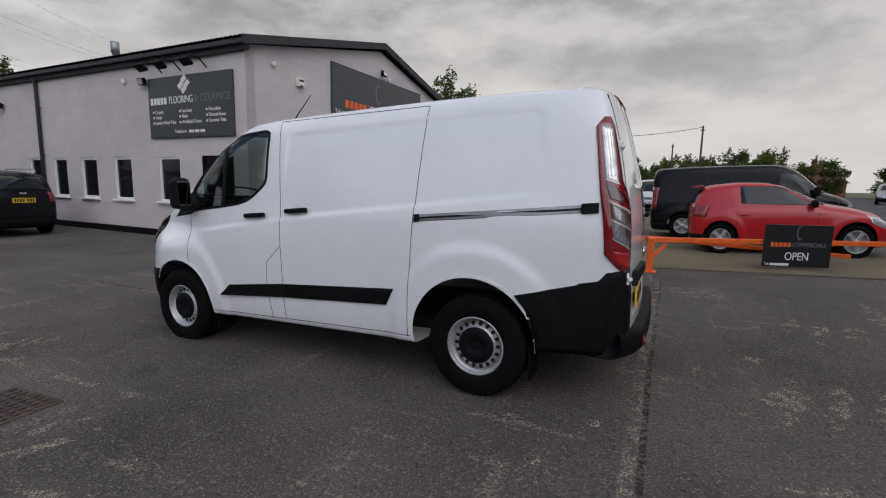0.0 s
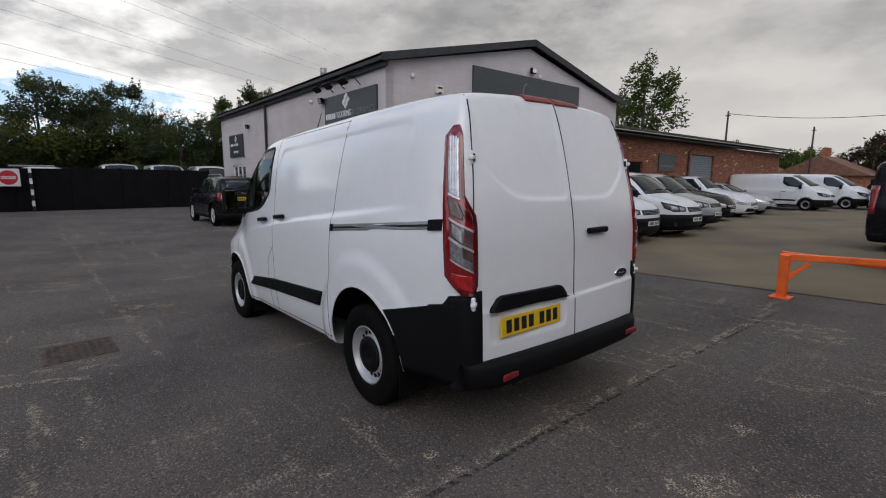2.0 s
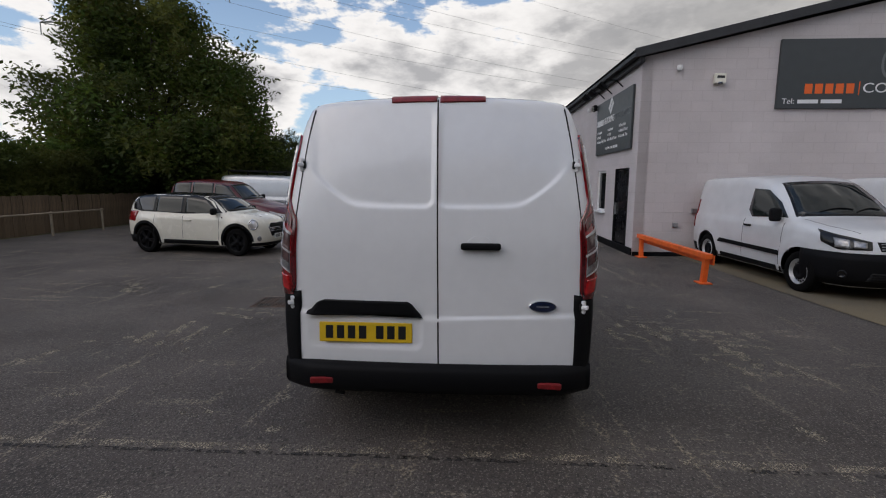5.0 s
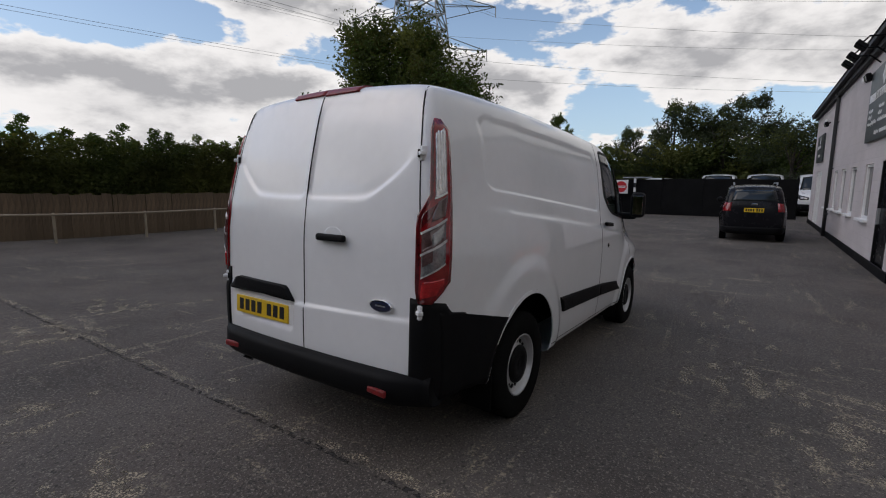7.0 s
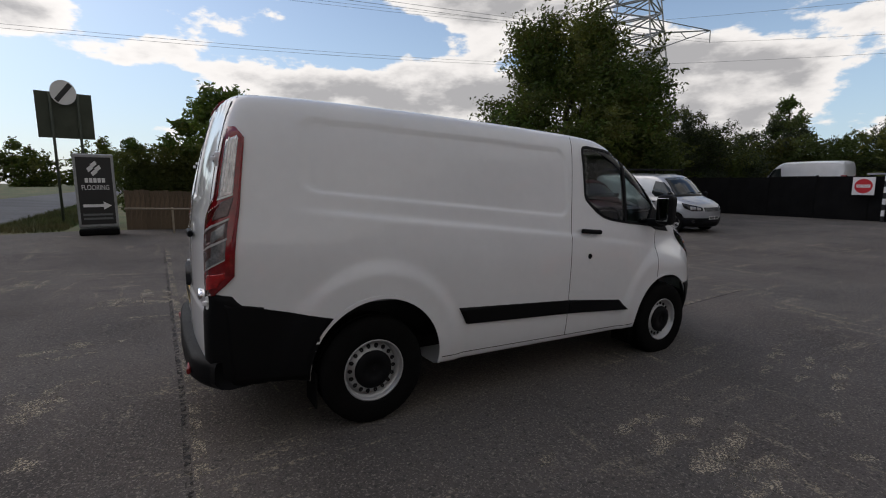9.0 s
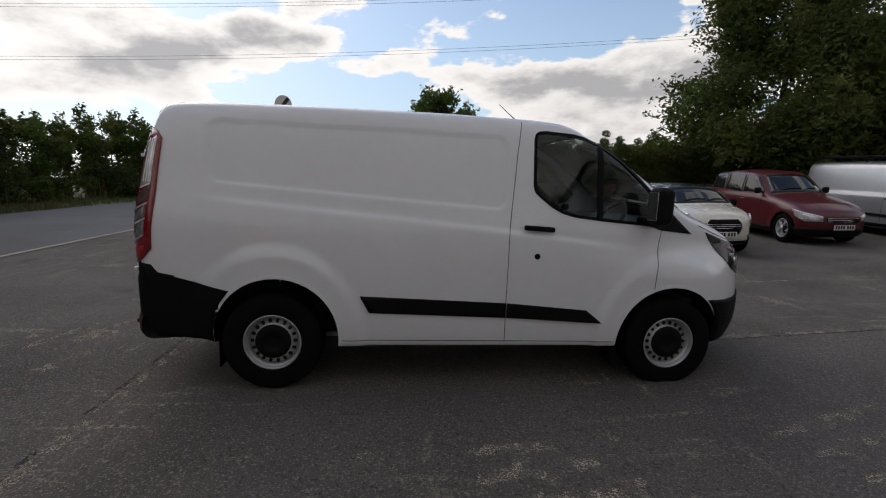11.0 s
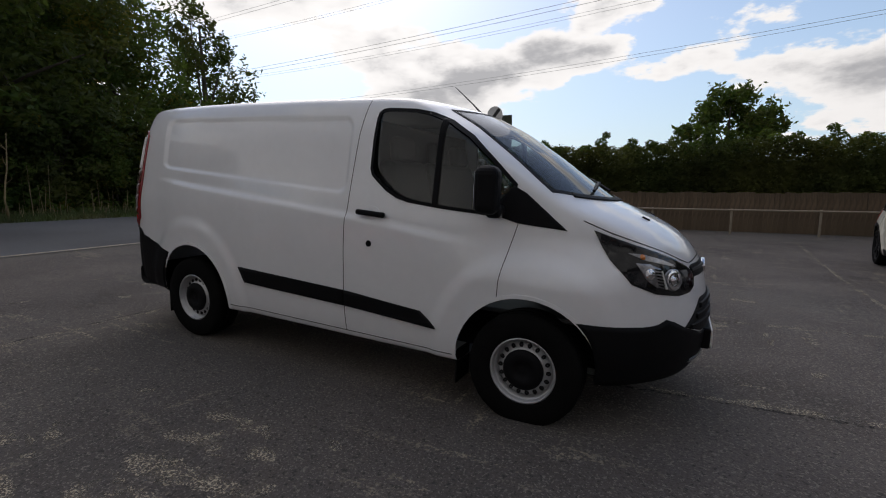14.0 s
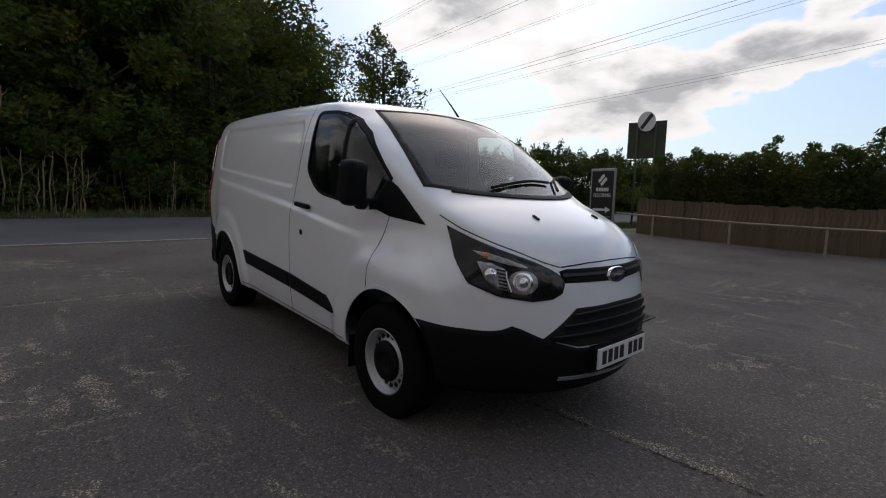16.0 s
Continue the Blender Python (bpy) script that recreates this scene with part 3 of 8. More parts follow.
def box_angles(n, full):
    """Angles whose rays are evenly spread on a square."""
    t = np.linspace(0, 8 if full else 2, n, endpoint=not full)
    if not full:
        return np.where(t < 1, np.arctan(t), math.pi / 2 - np.arctan(2 - t))
    side, u = np.floor(t / 2), (t % 2) - 1
    return side * math.pi / 2 + np.arctan(u)


def cast(f, o, d, reach=4.0):
    """How far along d from o the body's surface lies."""
    lo, hi = np.zeros(o.shape[:-1]), np.full(o.shape[:-1], reach)
    for _ in range(34):
        m = 0.5 * (lo + hi)
        p = o + d * m[..., None]
        inside = f(p[..., 0], p[..., 1], p[..., 2]) < 0
        lo, hi = np.where(inside, m, lo), np.where(inside, hi, m)
    return o + d * (0.5 * (lo + hi))[..., None]


def skin(f, x0, x1, zc, rows, fan, cols):
    """The closed surface f = 0 of a body that lies along x."""
    th = box_angles(cols, True)
    ph = box_angles(fan, False)[1:]
    stations = [(x0, -p) for p in ph[::-1]] + [(x, 0.0) for x in np.linspace(x0, x1, rows)] + [(x1, p) for p in ph]
    st = np.array(stations[1:-1])
    o = np.zeros((len(st), cols, 3))
    o[..., 0], o[..., 2] = st[:, None, 0], zc
    d = np.stack([np.sin(st[:, 1])[:, None] * np.ones(cols), np.cos(st[:, 1])[:, None] * np.cos(th), np.cos(st[:, 1])[:, None] * np.sin(th)], -1)
    p = cast(f, o, d)
    ends = cast(f, np.array([[x0, 0, zc], [x1, 0, zc]], float), np.array([[-1, 0, 0], [1, 0, 0]], float))
    n = len(st)
    verts = np.concatenate([p.reshape(-1, 3), ends])
    faces = []
    for i in range(n - 1):
        for j in range(cols):
            k = (j + 1) % cols
            faces.append((i * cols + j, (i + 1) * cols + j, (i + 1) * cols + k, i * cols + k))
    for j in range(cols):
        k = (j + 1) % cols
        faces.append((n * cols, j, k))
        faces.append(((n - 1) * cols + j, n * cols + 1, (n - 1) * cols + k))
    return verts, faces


def outward(f, p, e=0.004):
    g = np.stack([f(p[..., 0] + e, p[..., 1], p[..., 2]) - f(p[..., 0] - e, p[..., 1], p[..., 2]),
                  f(p[..., 0], p[..., 1] + e, p[..., 2]) - f(p[..., 0], p[..., 1] - e, p[..., 2]),
                  f(p[..., 0], p[..., 1], p[..., 2] + e) - f(p[..., 0], p[..., 1], p[..., 2] - e)], -1)
    return g / np.maximum(np.linalg.norm(g, axis=-1, keepdims=True), 1e-9)


class Body:
    """A vehicle's outer form, and ways to lay panels on it."""

    def __init__(self, f, x0, x1, zc=0.75, wheel_mid=1.4):
        self.f, self.x0, self.x1, self.zc, self.mid = f, x0, x1, zc, wheel_mid

    def spot(self, view, a, b):
        """The surface point behind (a, b) seen from a side: left/right (x, z), rear/front (y, z), top (x, y), nose (degrees round the front, z)."""
        a, b = np.asarray(a, float), np.asarray(b, float)
        z0, one = np.zeros_like(a), np.ones_like(a)
        if view in ("left", "right"):
            s = 1 if view == "left" else -1
            return cast(self.f, np.stack([a, z0, b], -1), np.stack([z0, s * one, z0], -1))
        if view in ("rear", "front"):
            s = -1 if view == "rear" else 1
            c = self.x0 if view == "rear" else self.x1
            return cast(self.f, np.stack([c + z0, a, b], -1), np.stack([s * one, z0, z0], -1))
        if view == "top":
            return cast(self.f, np.stack([a, b, self.zc + z0], -1), np.stack([z0, z0, one], -1))
        t = np.radians(a)
        c = self.x1 - 0.35 if view == "nose" else self.x0 + 0.35
        s = 1 if view == "nose" else -1
        return cast(self.f, np.stack([c + z0, z0, b], -1), np.stack([s * np.cos(t), np.sin(t), z0], -1))

    def lay(self, view, A, B, lift, thick=0.02):
        """A raised panel on a grid of surface points."""
        p = self.spot(view, A, B)
        nrm = outward(self.f, p)
        top, low = p + nrm * lift, p + nrm * (lift - thick)
        r, c = A.shape
        v = np.concatenate([top.reshape(-1, 3), low.reshape(-1, 3)])
        fc = [(i * c + j, i * c + j + 1, (i + 1) * c + j + 1, (i + 1) * c + j) for i in range(r - 1) for j in range(c - 1)]
        rim = [(0, j) for j in range(c)] + [(i, c - 1) for i in range(1, r)] + [(r - 1, j) for j in range(c - 2, -1, -1)] + [(i, 0) for i in range(r - 2, 0, -1)]
        rim = [i * c + j for i, j in rim]
        n = r * c
        for a, b in zip(rim, rim[1:] + rim[:1]):
            fc.append((b, a, a + n, b + n))
        # face outwards
        q = v[list(fc[0])]
        if np.dot(np.cross(q[1] - q[0], q[3] - q[0]), nrm[0, 0]) < 0:
            fc = [t[::-1] for t in fc]
        return v, fc

    def polygon(self, view, pts, lift=0.004, thick=0.02, rows=14, cols=14, scan=1):
        """A panel from an outline that is single along the scan axis (1: rows of constant second coordinate)."""
        pts = np.array(pts, float)
        s, o = (1, 0) if scan else (0, 1)
        lo, hi = pts[:, s].min(), pts[:, s].max()
        e = 1e-4 * (hi - lo)
        levels = np.unique(np.concatenate([np.linspace(lo + e, hi - e, rows), np.clip(pts[:, s], lo + e, hi - e)]))
        A, B = [], []
        for q in levels:
            hits = []
            for (p1, p2) in zip(pts, np.roll(pts, -1, 0)):
                if (p1[s] - q) * (p2[s] - q) <= 0 and abs(p1[s] - p2[s]) > 1e-9:
                    hits.append(p1[o] + (p2[o] - p1[o]) * (q - p1[s]) / (p2[s] - p1[s]))
            row = np.linspace(min(hits), max(hits), cols)
            A.append(row if scan else np.full(cols, q))
            B.append(np.full(cols, q) if scan else row)
        return mesh_of("panel", *self.lay(view, np.array(A), np.array(B), lift, thick), True)

    def ribbon(self, view, pts, width, lift=0.0012, closed=False):
        """A narrow band along a line on the surface: gaps, seals, mouldings."""
        pts = [np.array(p, float) for p in pts]
        if closed:
            pts = pts + pts[:1]
        fine = []
        for a, b in zip(pts, pts[1:]):
            n = max(2, int(np.linalg.norm(b - a) / (0.03 if view not in ("nose", "tail") else 2.0)))
            fine += [a + (b - a) * k / n for k in range(n)]
        fine.append(pts[-1])
        q = np.array(fine)
        p = self.spot(view, q[:, 0], q[:, 1])
        nrm = outward(self.f, p)
        t = np.gradient(p, axis=0)
        t /= np.maximum(np.linalg.norm(t, axis=-1, keepdims=True), 1e-9)
        side = np.cross(nrm, t)
        prof = [(-0.5, -0.004), (-0.5, 1), (0.5, 1), (0.5, -0.004)]
        v, fc = [], []
        for i in range(len(p)):
            for s, h in prof:
                v.append(p[i] + side[i] * s * width + nrm[i] * (lift if h == 1 else h))
            if i:
                for k in range(3):
                    fc.append((4 * i - 4 + k, 4 * i + k, 4 * i + k + 1, 4 * i - 3 + k))
        return mesh_of("band", v, fc)

    def ring(self, view, pts, width, lift, thick=0.012):
        """A border of the given width inside an outline."""
        pts = np.array(pts, float)
        dense = np.concatenate([np.linspace(a, b, max(2, int(np.linalg.norm(b - a) / 0.04)), endpoint=False) for a, b in zip(pts, np.roll(pts, -1, 0))])
        c = dense.mean(0)
        nxt, prv = np.roll(dense, -1, 0), np.roll(dense, 1, 0)
        tan = nxt - prv
        tan /= np.linalg.norm(tan, axis=1, keepdims=True)
        inw = np.stack([-tan[:, 1], tan[:, 0]], -1)
        inw *= np.sign(((c - dense) * inw).sum(1, keepdims=True))
        A = np.stack([dense[:, 0], dense[:, 0] + inw[:, 0] * width], 0)
        B = np.stack([dense[:, 1], dense[:, 1] + inw[:, 1] * width], 0)
        A, B = np.concatenate([A, A[:, :1]], 1), np.concatenate([B, B[:, :1]], 1)
        return mesh_of("border", *self.lay(view, A, B, lift, thick), False), np.stack([A[1, :-1], B[1, :-1]], -1)


def inside_outline(px, pz, pts):
    pts = np.array(pts, float)
    c = np.zeros(px.shape, bool)
    for (x1, z1), (x2, z2) in zip(pts, np.roll(pts, -1, 0)):
        with np.errstate(divide="ignore", invalid="ignore"):
            c ^= ((z1 > pz) != (z2 > pz)) & (px < (x2 - x1) * (pz - z1) / (z2 - z1) + x1)
    return c


def carve(me, wheels, radius, width, openings=(), liners=None, black=None):
    """Cuts wheel arches out of a closed body mesh and drops the faces that lie behind the glass."""
    ob = new("raw_body", me)
    cutters = []
    for x, z in wheels:
        for s in (-1, 1):
            v, f = lathe([(0.001, width - 0.26), (radius, width - 0.26), (radius, width + 0.4), (0.001, width + 0.4)], 48)
            cm = mesh_of("arch", [(a + x, s * b, c + z) for a, b, c in v], f if s > 0 else [q[::-1] for q in f])
            cm.materials.append(None)
            co = new("arch", cm)
            bm = bmesh.new()
            bm.from_mesh(cm)
            bmesh.ops.remove_doubles(bm, verts=bm.verts, dist=0.0015)
            bmesh.ops.recalc_face_normals(bm, faces=bm.faces)
            for face in bm.faces:
                face.material_index = 1
            bm.to_mesh(cm)
            bm.free()
            cm.materials.append(PLASTIC)
            mod = ob.modifiers.new("arch", "BOOLEAN")
            mod.operation, mod.object, mod.solver = "DIFFERENCE", co, "EXACT"
            cutters.append(co)
    out = bpy.data.meshes.new_from_object(ob.evaluated_get(bpy.context.evaluated_depsgraph_get()))
    for co in cutters:
        bpy.data.objects.remove(co)
    bpy.data.objects.remove(ob)
    bm = bmesh.new()
    bm.from_mesh(out)
    if openings:
        co = np.array([f.calc_center_median()[:] for f in bm.faces])
        nr = np.array([f.normal[:] for f in bm.faces])
        gone = np.zeros(len(co), bool)
        for view, pts, lo in openings:
            if view == "side":
                gone |= inside_outline(co[:, 0], co[:, 2], pts) & (np.abs(co[:, 1]) > lo)
            elif view == "top":
                gone |= inside_outline(co[:, 0], co[:, 1], pts) & (co[:, 2] > lo) & (np.abs(nr[:, 2]) > 0.05)
            else:
                gone |= inside_outline(co[:, 1], co[:, 2], pts) & (co[:, 0] < lo)
        bm.faces.ensure_lookup_table()
        bmesh.ops.delete(bm, geom=[bm.faces[i] for i in np.nonzero(gone)[0]], context="FACES")
    for face in bm.faces:
        face.smooth = True
        c = face.calc_center_median()
        face.material_index = 0
        for i, (x, z) in enumerate(wheels):
            if math.hypot(c.x - x, c.z - z) < radius + 0.0015 and abs(c.y) > width - 0.265:
                face.material_index = i + 1
        if black and black(c) and face.material_index == 0:
            face.material_index = len(wheels) + 1
    out.materials.clear()
    out.materials.append(me.materials[0])
    for i in range(len(wheels)):
        out.materials.append(liners[i] if liners else PLASTIC)
    out.materials.append(PLASTIC)
    for e in bm.edges:
        if len(e.link_faces) == 2 and e.calc_face_angle(0) > 0.7:
            e.smooth = False
    bm.to_mesh(out)
    bm.free()
    return out


def add_wheel(parent, x, y, z, R=0.335, width=0.215, rim=0.205, style="steel", name="wheel", paint=None, detail=44):
    """A wheel under its vehicle; y's sign tells the side."""
    s = 1 if y > 0 else -1
    w = width / 2
    tread = [(rim * 0.97, -w * 0.82), (rim * 1.03, -w * 0.95), (R * 0.93, -w), (R * 0.985, -w * 0.86), (R, -w * 0.6), (R, -w * 0.32), (R - 0.007, -w * 0.30), (R - 0.007, -w * 0.24), (R, -w * 0.22), (R, w * 0.22), (R - 0.007, w * 0.24),
             (R - 0.007, w * 0.30), (R, w * 0.32), (R, w * 0.6), (R * 0.985, w * 0.86), (R * 0.93, w), (rim * 1.16, w * 0.99), (rim * 1.03, w * 0.93), (rim * 0.97, w * 0.82)]
    v, f = lathe(tread, detail)
    wh = part(name, mesh_of("tyre_ring", [(a, s * b, c) for a, b, c in v], f if s > 0 else [q[::-1] for q in f], True), RUBBER, parent, place=pose(x, y, z))
    wh["label"] = "black rubber tyre on its rim"
    paint = paint or STEEL
    if style == "steel":
        prof = [(rim * 1.0, w * 0.80), (rim * 1.02, w * 0.92), (rim * 0.985, w * 0.94), (rim * 0.955, w * 0.90), (rim * 0.945, w * 0.66), (rim * 0.925, w * 0.62), (rim * 0.905, w * 0.62), (rim * 0.895, w * 0.18), (rim * 0.855, w * 0.10), (rim * 0.835, w * 0.34), (rim * 0.79, w * 0.42), (rim * 0.68, w * 0.52), (rim * 0.62, w * 0.70), (rim * 0.46, w * 0.66), (rim * 0.2, w * 0.60), (0.001, w * 0.60)]
        v, f = lathe(prof, detail)
        r = part("rim", mesh_of("rim", [(a, s * b, c) for a, b, c in v], f if s > 0 else [q[::-1] for q in f], True), paint, wh, "silver steel rim with a ring of holes")
        hv, hf = lathe([(0.0125, -0.004), (0.0125, 0.004), (0.0110, 0.005), (0.001, 0.0045)], 12)
        hole = mesh_of("hole", [(a * 1.0, s * b, c * 1.25) for a, b, c in hv], hf if s > 0 else [q[::-1] for q in hf])
        hole.materials.append(GROOVE)
        k = rim / 0.205
        for i in range(18):
            a = 2 * math.pi * i / 18
            part("vent_hole", hole, None, wh, place=pose(0.1535 * k * math.cos(a), s * w * 0.485, 0.155 * k * math.sin(a), 0, -math.degrees(a) + 90, 0))
        v, f = lathe([(rim * 0.63, w * 0.56), (rim * 0.63, w * 0.74), (rim * 0.59, w * 0.84), (rim * 0.30, w * 0.90), (rim * 0.27, w * 0.82), (rim * 0.1, w * 0.80), (0.001, w * 0.84)], detail)
        part("centre_cap", mesh_of("cap", [(a, s * b, c) for a, b, c in v], f if s > 0 else [q[::-1] for q in f], True), PLASTIC, wh, "black plastic centre cap")
    else:
        v, f = lathe([(rim, w * 0.80), (rim * 1.02, w * 0.90), (rim * 0.95, w * 0.90), (rim * 0.92, w * 0.5), (rim * 0.9, w * 0.1), (0.001, w * 0.1)], detail)
        part("rim", mesh_of("rim", [(a, s * b, c) for a, b, c in v], f if s > 0 else [q[::-1] for q in f], True), GROOVE if style == "dark" else paint, wh)
        sp = block((rim * 0.92, w * 0.5, rim * 0.17), (rim * 0.5, s * w * 0.62, rim * 0.06), 0.012)
        block((rim * 0.92, w * 0.5, rim * 0.12), (rim * 0.5, s * w * 0.60, -rim * 0.12), 0.012, into=sp)
        me = bpy.data.meshes.new("spoke")
        sp.to_mesh(me)
        sp.free()
        me.materials.append(PLASTIC if style == "dark" else paint)
        for i in range(5):
            part("spoke", me, None, wh, place=pose(0, 0, 0, 0, 72 * i + 12, 0))
        v, f = lathe([(rim * 0.26, w * 0.6), (rim * 0.24, w * 0.92), (0.001, w * 0.95)], 20)
        part("centre_cap", mesh_of("cap", [(a, s * b, c) for a, b, c in v], f if s > 0 else [q[::-1] for q in f], True), PLASTIC if style == "dark" else paint, wh)
    return wh


def number_plate(parent, m, material, width=0.52, height=0.111):
    """A plate in the xy plane of m with plain bars for its characters."""
    pl = part("number_plate", block((width, height, 0.012), (0, 0, 0), 0.004), material, parent, "yellow number plate" if material is PLATEY else "white number plate", place=m)
    k = width / 0.52
    for i in range(7):
        x = (-0.202 + i * 0.062 + (0.034 if i > 3 else 0)) * k
        part("character_bar", block((0.042 * k, height * 0.66, 0.003), (0, 0, 0), 0.001), INK, pl, place=pose(x, 0.002, 0.0065))
    return pl


def facing(p, nrm, up=(0, 0, 1)):
    """A pose at p whose z axis is nrm and whose y axis points up."""
    z = Vector(nrm).normalized()
    x = Vector(up).cross(z).normalized()
    y = z.cross(x)
    m = Matrix((x, y, z)).transposed().to_4x4()
    m.translation = Vector(p)
    return m

# ---------------------------------------------------------------- the white panel van
wz = curve_of([(0.2, 0.915), (0.31, 0.935), (0.45, 0.957), (0.65, 0.966), (0.95, 0.972), (1.15, 0.962), (1.30, 0.940), (1.5, 0.912), (1.7, 0.880), (1.85, 0.840), (1.95, 0.80), (2.1, 0.74)], 0.05)
roof = curve_of([(-1.2, 1.965), (-0.8, 1.99), (-0.4, 2.003), (0.4, 2.010), (1.2, 2.005), (1.8, 1.992), (2.08, 1.972), (2.28, 1.927), (2.55, 1.798), (2.83, 1.617), (3.06, 1.455), (3.24, 1.335), (3.40, 1.275), (3.58, 1.20), (3.72, 1.115), (3.82, 1.01), (3.9, 0.87), (4.2, 0.4)], 0.045)
tail_x = curve_of([(0.2, -0.93), (0.5, -0.955), (1.15, -0.955), (1.4, -0.925), (1.6, -0.888), (1.8, -0.842), (1.95, -0.80), (2.1, -0.75)], 0.06)
nose_x = curve_of([(0.2, 3.76), (0.32, 3.84), (0.45, 3.895), (0.6, 3.90), (0.75, 3.885), (0.9, 3.865), (1.0, 3.85), (1.3, 3.8)], 0.04)
low_taper = curve_of([(2.7, 0.0), (2.95, -0.004), (3.2, 0.015), (3.4, 0.05), (3.6, 0.12), (3.9, 0.30)], 0.06)
high_taper = curve_of([(2.2, 0.0), (2.5, 0.015), (2.8, 0.07), (3.1, 0.132), (3.3, 0.165), (3.6, 0.24), (3.9, 0.40)], 0.08)
rear_taper = curve_of([(-1.0, 0.085), (-0.7, 0.045), (-0.3, 0.012), (0.1, 0.0)], 0.08)
crease_z = curve_of([(-0.7, 1.335), (-0.36, 1.32), (0.02, 1.285), (0.8, 1.225), (1.65, 1.155), (2.8, 1.02)], 0.12)


def soft_box(x, z, x0, x1, z0, z1, r=0.09):
    """A signed distance to a rounded oblong."""
    cx, cz, hx, hz = (x0 + x1) / 2, (z0 + z1) / 2, (x1 - x0) / 2 - r, (z1 - z0) / 2 - r
    qx, qz = np.abs(x - cx) - hx, np.abs(z - cz) - hz
    return np.hypot(np.maximum(qx, 0), np.maximum(qz, 0)) + np.minimum(np.maximum(qx, qz), 0) - r


def van_form(x, y, z):
    t = ease((z - 0.82) / 0.3)
    w = wz(z) - (1 - t) * low_taper(x) - t * high_taper(x) - rear_taper(x) * (1.20 - 0.20 * t)
    # pressed-in upper panels, the shoulder crease and the flared arches
    lower = 1.43 - 0.065 * (x + 0.38)
    left = y > 0
    top_edge = 1.835 - 0.012 * (x + 0.4)
    d = soft_box(x, (z - lower) / (top_edge - lower) * 0.44, -0.42, 1.62, 0.0, 0.44, 0.08)
    w = w - np.where(left, 0.009 * ease((z - 1.36) / 0.36), 0.0115) * ease(0.5 - d / 0.021)
    w = w + 0.016 * ease((crease_z(x) - z) / 0.045 + 0.5) * ease((2.75 - x) / 0.5) * ease((x + 0.55) / 0.4) - 0.007
    for ax in (0.02, 2.933):
        r = np.hypot(x - ax, (z - 0.33) * 0.92)
        w = w + 0.020 * ease((0.66 - r) / 0.11)
    side = np.abs(y) - w
    xe = x + 0.26 * y * y * ease((x - 1.9) / 0.4)
    top = z - (roof(xe) - 0.055 * y * y)
    # rear doors: pressed upper panels with a cut-off lower corner
    ay = np.abs(y)
    dr = smax(soft_box(ay - 0.36, z - 1.62, -0.345, 0.345, -0.265, 0.285, 0.05), (ay - 0.36) * 0.72 - (z - 1.36) * 0.9 - 0.085, 0.045)
    dp = soft_box(y - 0.385, z - 0.665, -0.31, 0.31, -0.085, 0.10, 0.035)
    rear = tail_x(z) + 0.05 * y * y + 0.012 * ease(0.5 - dr / 0.030) + 0.009 * ease(0.5 - dp / 0.032) - 0.011 * ease((0.745 + 0.03 * ay - z) / 0.028 + 0.5)
    front = x - (nose_x(z) - 0.40 * y * y - 0.22 * y ** 4)
    g = smax(side, top, 0.05)
    g = smax(g, rear - x, 0.055)
    g = smax(g, front, 0.09)
    return smax(g, 0.285 + 0.04 * ease((-0.30 - x) / 0.2) - z, 0.03)


van_body = Body(van_form, -0.35, 3.25, 0.80)
VAN = thing("panel_van", pose(0, 0, 0, 0, 2.35, 0), "white panel van with black bumpers and steel wheels parked on tarmac", "van")
door_glass = [(1.808, 1.47), (1.808, 1.66), (1.812, 1.80), (1.822, 1.842), (1.85, 1.862), (1.90, 1.868), (2.10, 1.855), (2.22, 1.832), (2.34, 1.785), (2.49, 1.690), (2.65, 1.552), (2.805, 1.405), (2.80, 1.375), (2.68, 1.212), (2.34, 1.238), (2.12, 1.262), (2.03, 1.285), (1.95, 1.325), (1.87, 1.385), (1.825, 1.425)]
screen = [(2.335 - 0.22 * y * y, y) for y in np.linspace(-0.605, 0.605, 12)] + [(3.255 - 0.50 * y * y, y) for y in np.linspace(0.735, -0.735, 14)]
shell = mesh_of("van_shell", *skin(van_form, -0.35, 3.25, 0.80, 270, 90, 520), True)
shell.materials.append(WHITE)


def shrunk(outline, by):
    """An outline drawn in by a little."""
    q = np.array(outline, float)
    t = np.roll(q, -1, 0) - np.roll(q, 1, 0)
    t /= np.linalg.norm(t, axis=1, keepdims=True)
    n = np.stack([-t[:, 1], t[:, 0]], -1)
    n *= np.sign(((q.mean(0) - q) * n).sum(1, keepdims=True))
    return q + n * by


shell = carve(shell, [(0.03, 0.365), (2.93, 0.336)], 0.425, 0.95, [("side", shrunk(door_glass, 0.016), 0.6), ("top", screen, 1.25)], (LINER, PLASTIC), lambda c: (c.x < -0.36 and abs(c.y) > 0.83 and c.z < 0.66) or (c.x > 3.36 and c.z < 0.50) or (c.x < -0.36 and c.z < 0.40))
part("body", shell, None, VAN)


def both(fn):
    for view in ("left", "right"):
        fn(view, 1 if view == "left" else -1)


